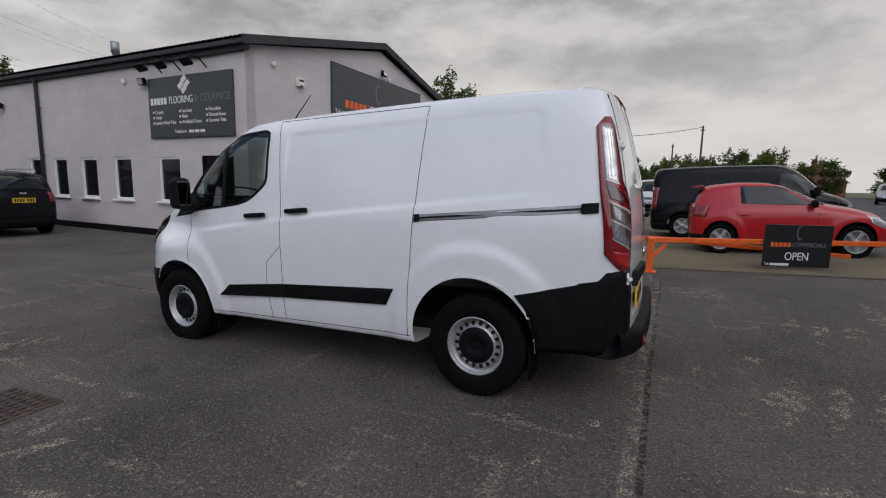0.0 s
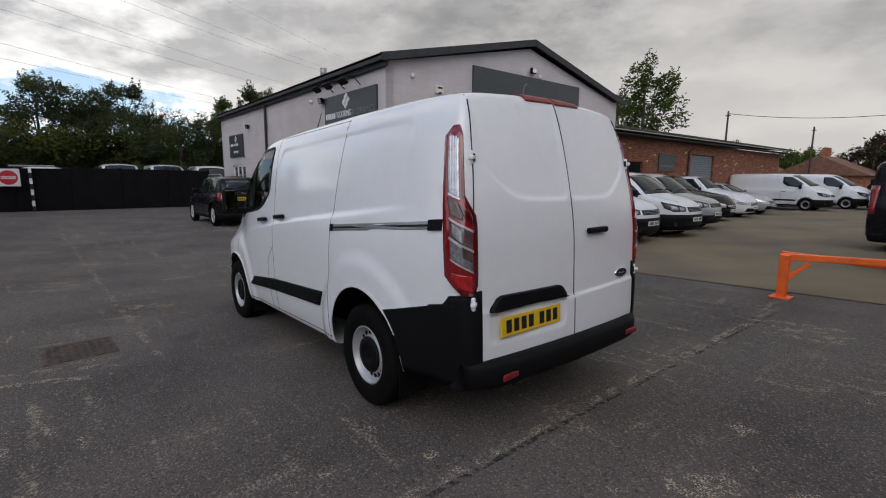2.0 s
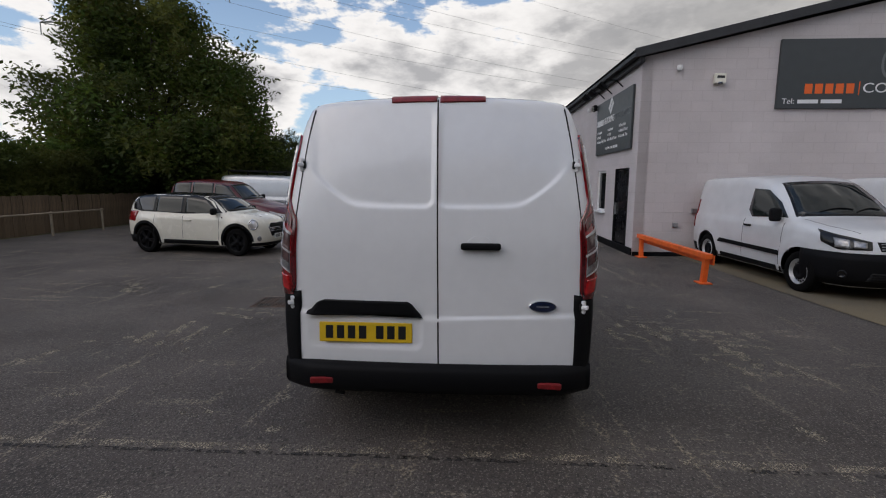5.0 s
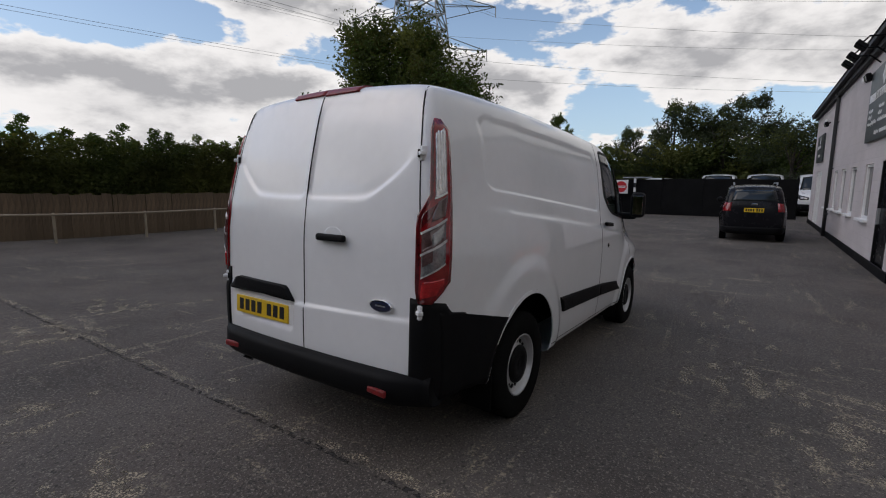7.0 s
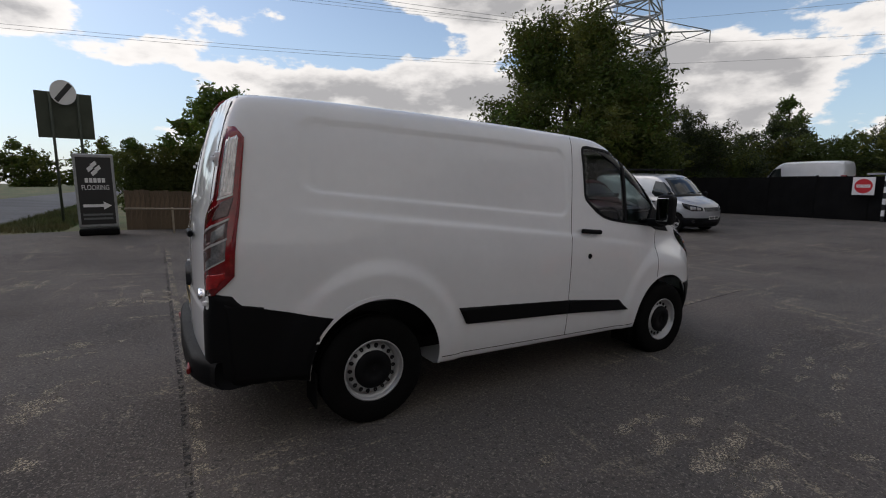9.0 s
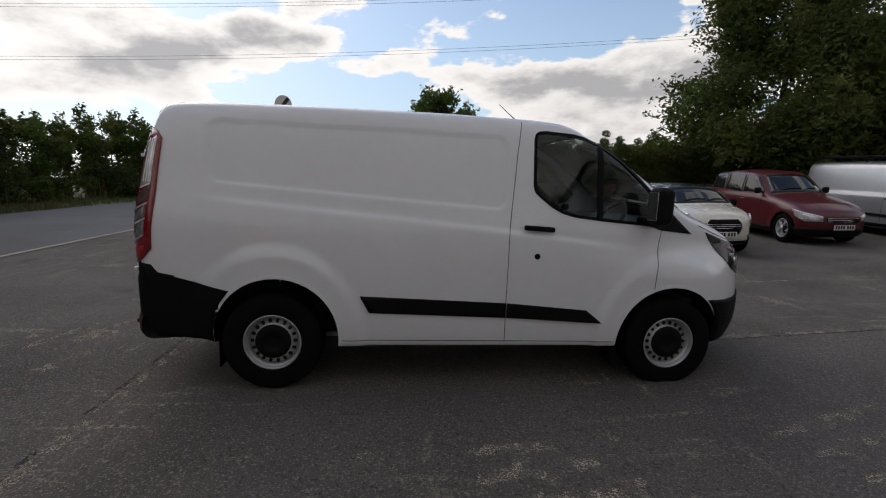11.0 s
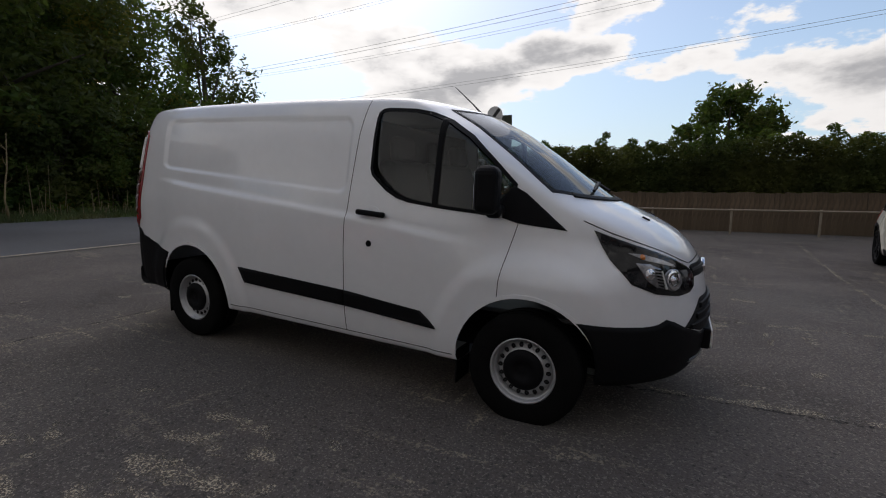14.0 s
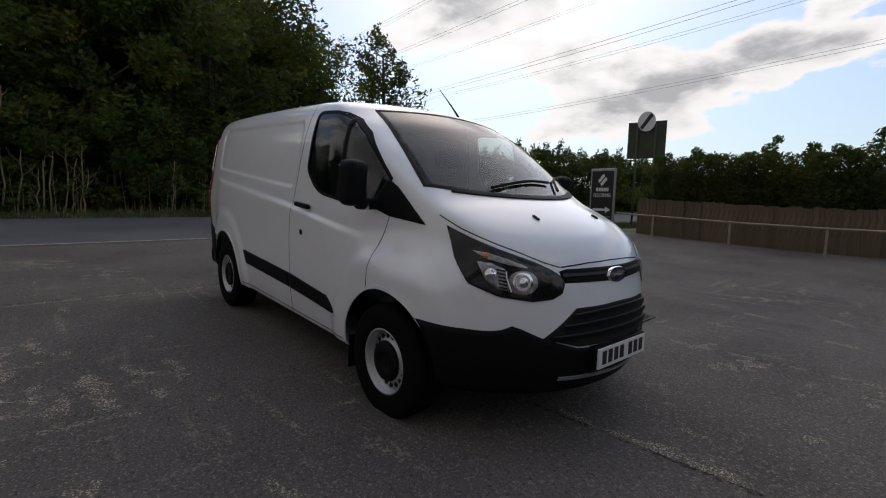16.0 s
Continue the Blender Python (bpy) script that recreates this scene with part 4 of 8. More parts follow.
def van_side(view, s):
    B = van_body
    # glass with its black border, quarter trim
    border, inner = B.ring(view, door_glass, 0.021, 0.004)
    seal = part("window_surround", border, PLASTIC, VAN, "black door window surround")
    part("pane", B.polygon(view, inner, 0.002, 0.004, 16, 16), GLASS, seal, "tinted side window")
    part("divider", B.polygon(view, [(2.290, 1.795), (2.330, 1.780), (2.330, 1.245), (2.290, 1.25)], 0.006, 0.02, 12, 4), PLASTIC, seal)
    part("quarter_trim", B.polygon(view, [(2.785, 1.395), (2.86, 1.355), (3.105, 1.152), (2.83, 1.178), (2.65, 1.23)], 0.007, 0.02, 12, 10), PLASTIC, VAN, "black triangular trim behind the mirror")
    # door gaps
    gaps = [[(1.725, 1.925), (1.69, 1.70), (1.655, 1.30), (1.64, 1.10), (1.64, 0.60), (1.65, 0.34)], [(2.83, 1.175), (2.80, 1.05), (2.765, 0.85), (2.76, 0.745)]]
    if s > 0:
        gaps += [[(0.375, 1.925), (0.40, 1.60), (0.425, 1.30), (0.47, 0.75), (0.50, 0.34)], [(1.64, 0.94), (1.80, 0.80), (1.815, 0.62), (1.79, 0.33)], [(0.375, 1.925), (1.725, 1.925)]]
    for g in gaps:
        part("panel_gap", B.ribbon(view, g, 0.0045), GROOVE, VAN)
    part("sill_seam", B.ribbon(view, [(0.47, 0.345), (2.51, 0.335)], 0.005), GROOVE, VAN)
    # lower rubbing strips
    cut = 1.645
    part("side_moulding", B.polygon(view, [(0.60, 0.672), (0.665, 0.555), (cut - 0.004, 0.525), (cut - 0.004, 0.632)], 0.014, 0.03, 6, 24, 1), PLASTIC, VAN, "black plastic side moulding")
    part("side_moulding", B.polygon(view, [(cut + 0.004, 0.632), (cut + 0.004, 0.525), (2.37, 0.488), (2.25, 0.582)], 0.014, 0.03, 6, 20, 1), PLASTIC, VAN, "black plastic side moulding")
    # door handles
    spots = [(1.845, 1.185)] if s < 0 else [(1.90, 1.187), (1.46, 1.225)]
    for x, z in spots:
        p = B.spot(view, np.array([x]), np.array([z]))[0]
        cup = part("handle_recess", B.polygon(view, [(x + 0.070 * math.cos(q), z + 0.003 + 0.038 * math.sin(q)) for q in np.linspace(0, 2 * math.pi, 21)[:-1]], 0.0015, 0.004), WHITE, VAN)
        bm = block((0.225, 0.032, 0.036), (0, 0, 0), 0.013, 3)
        part("door_handle", bm, PLASTIC, VAN, "black door handle", place=pose(p[0] + 0.01, p[1] + s * 0.026, z - 0.008, 0, 3, 0))
    p = B.spot(view, np.array([1.849]), np.array([0.978]))[0]
    v, f = lathe([(0.021, -0.01), (0.021, 0.004), (0.015, 0.006), (0.012, 0.002), (0.001, 0.003)], 20)
    if s < 0:
        part("door_lock", mesh_of("lock", [(a, -b, c) for a, b, c in v], [q[::-1] for q in f], True), PLASTIC, VAN, "round black door lock", place=pose(*p))
    # sliding door rail
    if s > 0:
        rail = part("slide_rail", B.polygon(view, [(-0.66, 1.250), (-0.66, 1.205), (0.42, 1.145), (0.42, 1.192)], 0.003, 0.015, 5, 40, 1), GALV, VAN, "grey metal sliding door rail")
        part("rail_slot", B.polygon(view, [(-0.66, 1.233), (-0.66, 1.221), (0.40, 1.163), (0.40, 1.176)], 0.005, 0.01, 4, 40, 1), GROOVE, rail)
        part("rail_cap", B.polygon(view, [(-0.755, 1.262), (-0.755, 1.203), (-0.66, 1.198), (-0.66, 1.257)], 0.016, 0.03, 5, 6, 1), PLASTIC, rail, "black rail end cap")
        part("rail_cap", B.polygon(view, [(0.385, 1.196), (0.385, 1.146), (0.425, 1.143), (0.425, 1.193)], 0.010, 0.03, 5, 6, 1), PLASTIC, rail)
    # wheel arch lips
    for ax, az, r, m in ((0.03, 0.365, 0.425, WHITE), (2.93, 0.336, 0.425, WHITE)):
        a0, a1 = (-8, 136) if ax < 1 else (34, 186)
        pts = [(ax + (r + 0.012) * math.cos(radians(a)), az + (r + 0.012) * math.sin(radians(a))) for a in np.linspace(a0, a1, 40)]
        part("arch_lip", B.ribbon(view, pts, 0.022, 0.004), m, VAN)
    # black rear corner of the bumper
    part("rear_bumper_corner", B.polygon(view, [(-0.84, 0.812), (-0.70, 0.789), (-0.52, 0.749), (-0.275, 0.697), (-0.335, 0.62), (-0.385, 0.53), (-0.41, 0.43), (-0.408, 0.35), (-0.80, 0.35)], 0.007, 0.03, 16, 20, 1), PLASTIC, VAN, "black rear bumper corner")
    # tail lamp
    tl = new("tail_lamp")
    tl.parent = VAN
    tl["label"] = "tall red and clear tail lamp"

    def corner(z):
        lo = np.interp(z, [0.86, 0.96, 1.34, 1.70, 1.755], [136.5, 129, 128, 128.5, 133])
        hi = np.interp(z, [0.86, 0.92, 1.27, 1.31, 1.37, 1.72, 1.755], [141, 142.5, 142.5, 141, 137.8, 137.2, 136])
        return lo, hi

    def lens(z0, z1, m, u0, u1, lift, nm, slope=0.0, label=""):
        """A pane of the lamp; u runs from the side (0) to the door (1), slope lowers it towards the door."""
        U = np.linspace(u0, u1, 8)[None] * np.ones((18, 1))
        Z = np.linspace(z0, z1, 18)[:, None] - slope * (U - u0) / max(u1 - u0, 1e-6)
        lo, hi = corner(Z)
        A = lo + (hi - lo) * U
        t = np.radians(A)
        o = np.stack([np.full(A.shape, -0.35), np.full(A.shape, s * 0.35), Z], -1)
        d = np.stack([np.cos(t), s * np.sin(t), np.zeros_like(t)], -1)
        p = cast(van_form, o, d)
        nr = outward(van_form, p)
        top, low = (p + nr * lift).reshape(-1, 3), (p + nr * (lift - 0.03)).reshape(-1, 3)
        r, c = A.shape
        fc = [(i * c + j, i * c + j + 1, (i + 1) * c + j + 1, (i + 1) * c + j) for i in range(r - 1) for j in range(c - 1)]
        rim = [j for j in range(c)] + [i * c + c - 1 for i in range(1, r)] + [(r - 1) * c + j for j in range(c - 2, -1, -1)] + [i * c for i in range(r - 2, 0, -1)]
        n = r * c
        fc += [(b, a, a + n, b + n) for a, b in zip(rim, rim[1:] + rim[:1])]
        if s > 0:
            fc = [q[::-1] for q in fc]
        part(nm, mesh_of(nm, np.concatenate([top, low]), fc, True), m, tl, label)

    lens(0.86, 1.755, LAMPRED, 0.0, 1.0, 0.012, "red_lens")
    lens(0.872, 1.742, LAMPDARK, 0.88, 0.985, 0.013, "dark_border")
    lens(1.392, 1.712, LAMPCLEAR, 0.28, 0.80, 0.015, "clear_lens", 0.03, "clear ribbed upper lens")
    for u in (0.38, 0.52, 0.66):
        lens(1.41, 1.695, LAMPBRIGHT, u, u + 0.035, 0.018, "lens_rib", 0.0)
    lens(1.392, 1.402, LAMPBRIGHT, 0.28, 0.80, 0.018, "divider", 0.03)
    lens(1.285, 1.385, TAILSMOKE, 0.26, 0.62, 0.015, "smoke_lens", 0.03, "smoked lens")
    lens(1.275, 1.345, LAMPDARK, 0.64, 0.86, 0.015, "dark_lens", 0.05)
    lens(1.172, 1.262, TAILSMOKE, 0.24, 0.84, 0.015, "smoke_lens", 0.07)
    lens(1.185, 1.245, LAMPDIM, 0.30, 0.60, 0.017, "clear_lens", 0.05)
    lens(1.060, 1.160, LAMPDIM, 0.24, 0.84, 0.015, "clear_lens", 0.07)
    lens(1.068, 1.150, TAILSMOKE, 0.58, 0.82, 0.017, "smoke_lens", 0.03)
    for z in (1.262, 1.160):
        lens(z, z + 0.012, TAILRIB, 0.22, 0.86, 0.019, "divider", 0.07, "bright slanted divider")
    lens(1.052, 1.060, TAILRIB, 0.24, 0.84, 0.018, "divider", 0.07)
    lens(0.905, 0.985, REDLENS, 0.24, 0.80, 0.016, "fog_lens", 0.02, "bright red lower lens")
    # black lower corner that wraps round to the door
    zz, aa = np.meshgrid(np.linspace(0, 1, 14), np.radians(np.linspace(118, 144.5, 16)), indexing="ij")
    zt = 0.785 + 0.002 * (np.degrees(aa) - 118) + 0.045 * ease((np.degrees(aa) - 127.5) / 2.5)
    zz = 0.34 + (zt - 0.34) * zz
    o = np.stack([np.full(zz.shape, -0.35), np.full(zz.shape, s * 0.35), zz], -1)
    p = cast(van_form, o, np.stack([np.cos(aa), s * np.sin(aa), 0 * aa], -1))
    nr = outward(van_form, p)
    top, low = (p + nr * 0.0065).reshape(-1, 3), (p - nr * 0.02).reshape(-1, 3)
    fc = [(i * 16 + j, i * 16 + j + 1, (i + 1) * 16 + j + 1, (i + 1) * 16 + j) for i in range(13) for j in range(15)]
    rim = list(range(16)) + [i * 16 + 15 for i in range(1, 14)] + [13 * 16 + j for j in range(14, -1, -1)] + [i * 16 for i in range(12, 0, -1)]
    fc += [(b, a, a + 224, b + 224) for a, b in zip(rim, rim[1:] + rim[:1])]
    part("bumper_corner_wrap", mesh_of("corner", np.concatenate([top, low]), fc if s < 0 else [q[::-1] for q in fc], True), PLASTIC, VAN, "black wraparound bumper corner")
    # hinges on the rear corners
    for z in (1.585, 0.815):
        o = np.array([[-0.35, s * 0.35, z]])
        t = radians(140.6)
        p = cast(van_form, o, np.array([[math.cos(t), s * math.sin(t), 0.0]]))[0]
        bm = block((0.035, 0.026, 0.075), (0, 0, 0), 0.008)
        block((0.030, 0.035, 0.022), (-0.012, s * 0.012, 0), 0.005, into=bm)
        hg = part("door_hinge", bm, WHITE, VAN, "white exposed door hinge", place=pose(p[0] + 0.002, p[1] + s * 0.002, z, 0, 0, s * 30))
        part("hinge_slot", block((0.012, 0.014, 0.040), (-0.020, -s * 0.008, 0.0), 0.003), GROOVE, hg)
    # headlamp
    hl = [(66, 1.165), (56, 1.115), (46, 1.065), (36, 1.015), (30, 0.975), (26.6, 0.943), (25.2, 0.90), (26.2, 0.855), (29.5, 0.826), (36, 0.815), (46, 0.835), (55, 0.89), (61, 1.01)]
    lampo = part("headlamp", B.polygon("nose", [(s * a, z) for a, z in hl], 0.006, 0.03, 18, 18, 0), LAMPSMOKE, VAN, "smoked wraparound headlamp")
    def pane(nm, pts, m, lift, parent, rows=8, cols=8, label=""):
        return part(nm, B.polygon("nose", [(s * a, z) for a, z in pts], lift, 0.02, rows, cols, 0), m, parent, label)

    brow = pane("lamp_brow", [(55.0, 1.050), (50, 1.046), (44, 1.022), (38.5, 0.992), (37, 0.977), (43, 0.992), (50, 1.016)], LAMPDIM, 0.009, lampo, 6, 14, "slim clear brow lens")
    p = B.spot("nose", np.array([s * 50.5]), np.array([1.033]))[0]
    nr = outward(van_form, p[None])[0]
    v, f = lathe([(0.001, 0.006), (0.013, 0.004), (0.016, 0.0)], 16, "z")
    part("indicator_bulb", mesh_of("bulb", v, f, True), AMBER, brow, place=facing(p + nr * 0.009, nr))
    rear_cell = pane("reflector", [(53.0, 1.000), (48.5, 0.998), (44.4, 0.972), (43.0, 0.866), (46.2, 0.872), (50.0, 0.915)], LAMPDIM, 0.009, lampo, 8, 8, "ribbed chrome reflector")
    for k in range(6):
        z = 0.880 + 0.017 * k
        part("reflector_rib", B.ribbon("nose", [(s * (45.8 + 0.25 * k), z + 0.004), (s * 43.6, z - 0.004)], 0.007, 0.013), LAMPSMOKE, rear_cell)
    p = B.spot("nose", np.array([s * 48.6]), np.array([0.945]))[0]
    nr = outward(van_form, p[None])[0]
    v, f = lathe([(0.001, 0.010), (0.010, 0.009), (0.013, 0.002), (0.026, 0.003), (0.030, 0.000)], 24, "z")
    part("bulb_bowl", mesh_of("bowl", v, f, True), CHROME, rear_cell, place=facing(p + nr * 0.009, nr))
    ring = [(39.0 + 4.6 * math.cos(q), 0.908 + 0.060 * math.sin(q)) for q in np.linspace(0, 2 * math.pi, 25)[:-1]]
    front_cell = pane("reflector", ring, LAMPDIM, 0.009, lampo, 12, 12, "round chrome reflector")
    p = B.spot("nose", np.array([s * 39.0]), np.array([0.908]))[0]
    nr = outward(van_form, p[None])[0]
    v, f = lathe([(0.001, 0.012), (0.013, 0.011), (0.016, 0.002), (0.030, 0.001), (0.050, 0.006), (0.055, 0.002)], 28, "z")
    part("bulb_bowl", mesh_of("bowl", v, f, True), CHROME, front_cell, place=facing(p + nr * 0.009, nr))
    part("lamp_vane", B.ribbon("nose", [(s * 44.2, 0.962), (s * 43.9, 0.93), (s * 42.4, 0.862)], 0.007, 0.016), LAMPBRIGHT, lampo, "bright vane between the reflectors")
    # mirror
    mir = part("door_mirror", block((0.14, 0.15, 0.27), (0, 0, 0), 0.05, 4), PLASTIC, VAN, "black door mirror", place=pose(2.70, s * 1.045, 1.365, 0, 0, -s * 8))
    part("mirror_arm", block((0.09, 0.24, 0.07), (0.03, -s * 0.13, -0.12), 0.025, 3), PLASTIC, mir)
    part("mirror_glass", block((0.008, 0.10, 0.20), (-0.069, 0, 0.0), 0.003), MIRROR, mir, "mirror glass")
    part("indicator", block((0.05, 0.03, 0.05), (0.05, -s * 0.06, -0.13), 0.01), LAMPCLEAR, mir)


both(van_side)

# front and rear fittings
B = van_body
A, Y = np.meshgrid(np.linspace(0, 1, 26), np.linspace(-1, 1, 30))
half = 0.615 + (0.745 - 0.615) * A
Yg = Y * half
x_top, x_low = 2.325 - 0.22 * Yg ** 2, 3.265 - 0.50 * Yg ** 2
border = part("windscreen", mesh_of("border", *B.lay("top", x_top + (x_low - x_top) * (A * 1.0), Yg, 0.0015, 0.003), True), GLASS, VAN, "wide raked windscreen")
for nm, pts, m in (("screen_seal", [(2.325 - 0.22 * y * y, y) for y in np.linspace(-0.615, 0.615, 12)] + [(3.265 - 0.50 * y * y, y) for y in np.linspace(0.745, -0.745, 14)], PLASTIC),):
    bm, _ = B.ring("top", pts, 0.022, 0.003, 0.009)
    part(nm, bm, m, VAN, "black windscreen seal")
part("scuttle", B.polygon("top", [(3.25 - 0.5 * y * y, y) for y in np.linspace(-0.60, 0.60, 10)] + [(3.285 - 0.5 * y * y, y) for y in np.linspace(0.62, -0.62, 12)], 0.008, 0.02, 16, 6, 1), PLASTIC, VAN, "black plastic scuttle below the windscreen")
for y0, y1, x1 in ((-0.35, 0.30, 3.03), (0.32, 0.62, 2.98)):
    pts = []
    for k in np.linspace(0, 1, 8):
        x, y = 3.22 - 0.5 * (y0 + (y1 - y0) * k) ** 2 - 0.10 * math.sin(k * 2.2), y0 + (y1 - y0) * k
        p = B.spot("top", np.array([x]), np.array([y]))[0]
        pts.append((p[0], p[1], p[2] + 0.022))
    part("wiper", mesh_of("wiper", *tube(pts, 0.010, 6)), PLASTIC, VAN, "black windscreen wiper")
# bonnet gap, washer jets, aerial
for s in (-1, 1):
    part("panel_gap", B.ribbon("nose", [(s * 70, 1.215), (s * 60, 1.155), (s * 50, 1.105), (s * 40, 1.055), (s * 32, 1.008), (s * 26.5, 0.985)], 0.006), GROOVE, VAN)
    p = B.spot("top", np.array([3.48]), np.array([s * 0.31]))[0]
    part("washer_jet", block((0.05, 0.022, 0.012), (0, 0, 0), 0.005), PLASTIC, VAN, place=pose(p[0], p[1], p[2] + 0.004, 0, 24, 0))
part("aerial", mesh_of("aerial", *tube([(2.10, 0.32, 1.955), (1.99, 0.33, 2.06), (1.80, 0.35, 2.22)], 0.006, 6, [1.6, 1.0, 0.5])), PLASTIC, VAN, "short black roof aerial")
part("panel_gap", B.ribbon("nose", [(-26, 0.985), (-14, 1.0), (0, 1.005), (14, 1.0), (26, 0.985)], 0.007), GROOVE, VAN)
# front grille, bumper and plate
gr = part("upper_grille", B.polygon("nose", [(-27, 0.965), (-24, 0.975), (0, 0.975), (24, 0.975), (27, 0.965), (25, 0.905), (0, 0.895), (-25, 0.905)], 0.004, 0.03, 8, 40, 1), PLASTIC, VAN, "slim black upper grille")
part("grille_bar", B.ribbon("nose", [(-26, 0.945), (0, 0.945), (26, 0.945)], 0.016, 0.012), TRIM, gr, "dull grey grille bar")
low = [(-32, 0.625), (-27, 0.69), (-21, 0.775), (0, 0.785), (21, 0.775), (27, 0.69), (32, 0.625), (20, 0.575), (0, 0.57), (-20, 0.575)]
lg = part("lower_grille", B.polygon("nose", low, 0.006, 0.03, 14, 40, 1), GROOVE, VAN, "black lower grille with horizontal bars")
for z, a in ((0.745, 22), (0.69, 25.5), (0.635, 29)):
    sl = part("grille_slat", B.ribbon("nose", [(-a, z - 0.012), (-a * 0.5, z), (0, z + 0.004), (a * 0.5, z), (a, z - 0.012)], 0.024, 0.018), PLASTIC, lg)
    part("slat_edge", B.ribbon("nose", [(-a, z + 0.001), (-a * 0.5, z + 0.013), (0, z + 0.017), (a * 0.5, z + 0.013), (a, z + 0.001)], 0.005, 0.0195), TRIM, sl)
bumper = [(-78, 0.668), (-62, 0.658), (-50, 0.655), (-45, 0.662), (-41, 0.692), (-32, 0.625), (-20, 0.565), (0, 0.56), (20, 0.565), (32, 0.625), (41, 0.692), (45, 0.662), (50, 0.655), (62, 0.658), (78, 0.668)]
zs = np.linspace(0, 1, 12)
an = np.linspace(-1, 1, 70)
Z = 0.315 + 0.34 * zs[:, None] + 0 * an[None]
for _ in range(3):
    # its ends follow the wheel arches
    reach = 2.93 + np.sqrt(np.maximum(0.436 ** 2 - (Z - 0.336) ** 2, 0)) - 2.9
    A_ = an[None] * np.degrees(np.arctan2(0.945, reach))
    upper = np.interp(A_, [p[0] for p in bumper], [p[1] for p in bumper])
    Z = 0.315 + (upper - 0.315) * zs[:, None]
part("front_bumper", mesh_of("front_bumper", *B.lay("nose", A_, Z, 0.010, 0.04), True), PLASTIC, VAN, "black plastic front bumper")
part("bumper_lip", B.ribbon("nose", [(-26, 0.405), (0, 0.395), (26, 0.405)], 0.02, 0.018), GALV, VAN)
p = B.spot("front", np.array([0.0]), np.array([0.505]))[0]
part("plate_pad", block((0.05, 0.55, 0.13), (p[0] - 0.006, 0, 0.505), 0.012), PLASTIC, VAN)
number_plate(VAN, facing((p[0] + 0.024, 0, 0.505), (1, 0, 0.05)), PLATEW)


def oval_badge(m, parent, w=0.115, h=0.046):
    v, f = lathe([(1.0, -0.01), (1.0, 0.006), (0.92, 0.010)], 32, "z")
    ring = part("badge", mesh_of("badge_rim", [(a * w, b * h, c) for a, b, c in v], f, True), CHROME, parent, "blue oval badge with a chrome rim", place=m)
    v, f = lathe([(0.93, 0.007), (0.5, 0.0095), (0.001, 0.010)], 32, "z")
    face = part("badge_face", mesh_of("badge_face", [(a * w, b * h, c) for a, b, c in v], f, True), BLUE, ring)
    strip((w * 0.9, h * 0.22), GALV, face, pose(0, 0, 0.010), "badge_mark").scale = (1, 1, 0.3)


p = B.spot("front", np.array([0.0]), np.array([0.93]))[0]
oval_badge(facing((p[0] + 0.008, 0, 0.93), (1, 0, 0.15)), VAN, 0.098, 0.045)
p = B.spot("rear", np.array([-0.585]), np.array([0.82]))[0]
oval_badge(facing((p[0] - 0.004, -0.585, 0.82), (-1, 0, 0)), VAN, 0.075, 0.032)
# rear doors
part("panel_gap", B.ribbon("rear", [(0.0, 1.955), (-0.008, 1.4), (-0.02, 0.48)], 0.008), GROOVE, VAN)
for s in (-1, 1):
    part("panel_gap", B.ribbon("rear", [(s * 0.70, 1.93), (s * 0.735, 1.70), (s * 0.785, 1.3), (s * 0.79, 0.9), (s * 0.785, 0.49)], 0.007), GROOVE, VAN)
part("panel_gap", B.ribbon("rear", [(-0.68, 1.955), (-0.3, 1.975), (0.3, 1.975), (0.68, 1.955)], 0.007), GROOVE, VAN)
for y0, y1 in ((0.265, 0.006), (-0.012, -0.265)):
    part("brake_lamp", B.polygon("rear", [(y0, 1.978), (y0 * 0.98, 1.935), (y1, 1.940), (y1, 1.988)], 0.010, 0.02, 5, 14, 1), BRAKERED, VAN, "high dark red brake lamp")
# handle over the plate
hd = [(0.715, 0.755), (0.655, 0.825), (0.62, 0.838), (0.15, 0.835), (0.125, 0.82), (0.065, 0.745), (0.14, 0.752), (0.62, 0.762)]
part("plate_handle", B.polygon("rear", hd, 0.030, 0.05, 10, 24, 1), PLASTIC, VAN, "black lamp housing above the number plate")
p = B.spot("rear", np.array([0.385]), np.array([0.66]))[0]
number_plate(VAN, facing((p[0] - 0.008, 0.385, 0.66), (-1, 0, 0.02)), PLATEY)
p = B.spot("rear", np.array([-0.245]), np.array([1.15]))[0]
part("handle_recess", B.polygon("rear", [(-0.24 + 0.068 * math.cos(q), 1.158 + 0.044 * math.sin(q)) for q in np.linspace(0, 2 * math.pi, 21)[:-1]], 0.0015, 0.004), WHITE, VAN)
part("door_handle", block((0.032, 0.215, 0.038), (0, 0, 0), 0.013, 3), PLASTIC, VAN, "black rear door handle", place=pose(p[0] - 0.022, -0.245, 1.145))
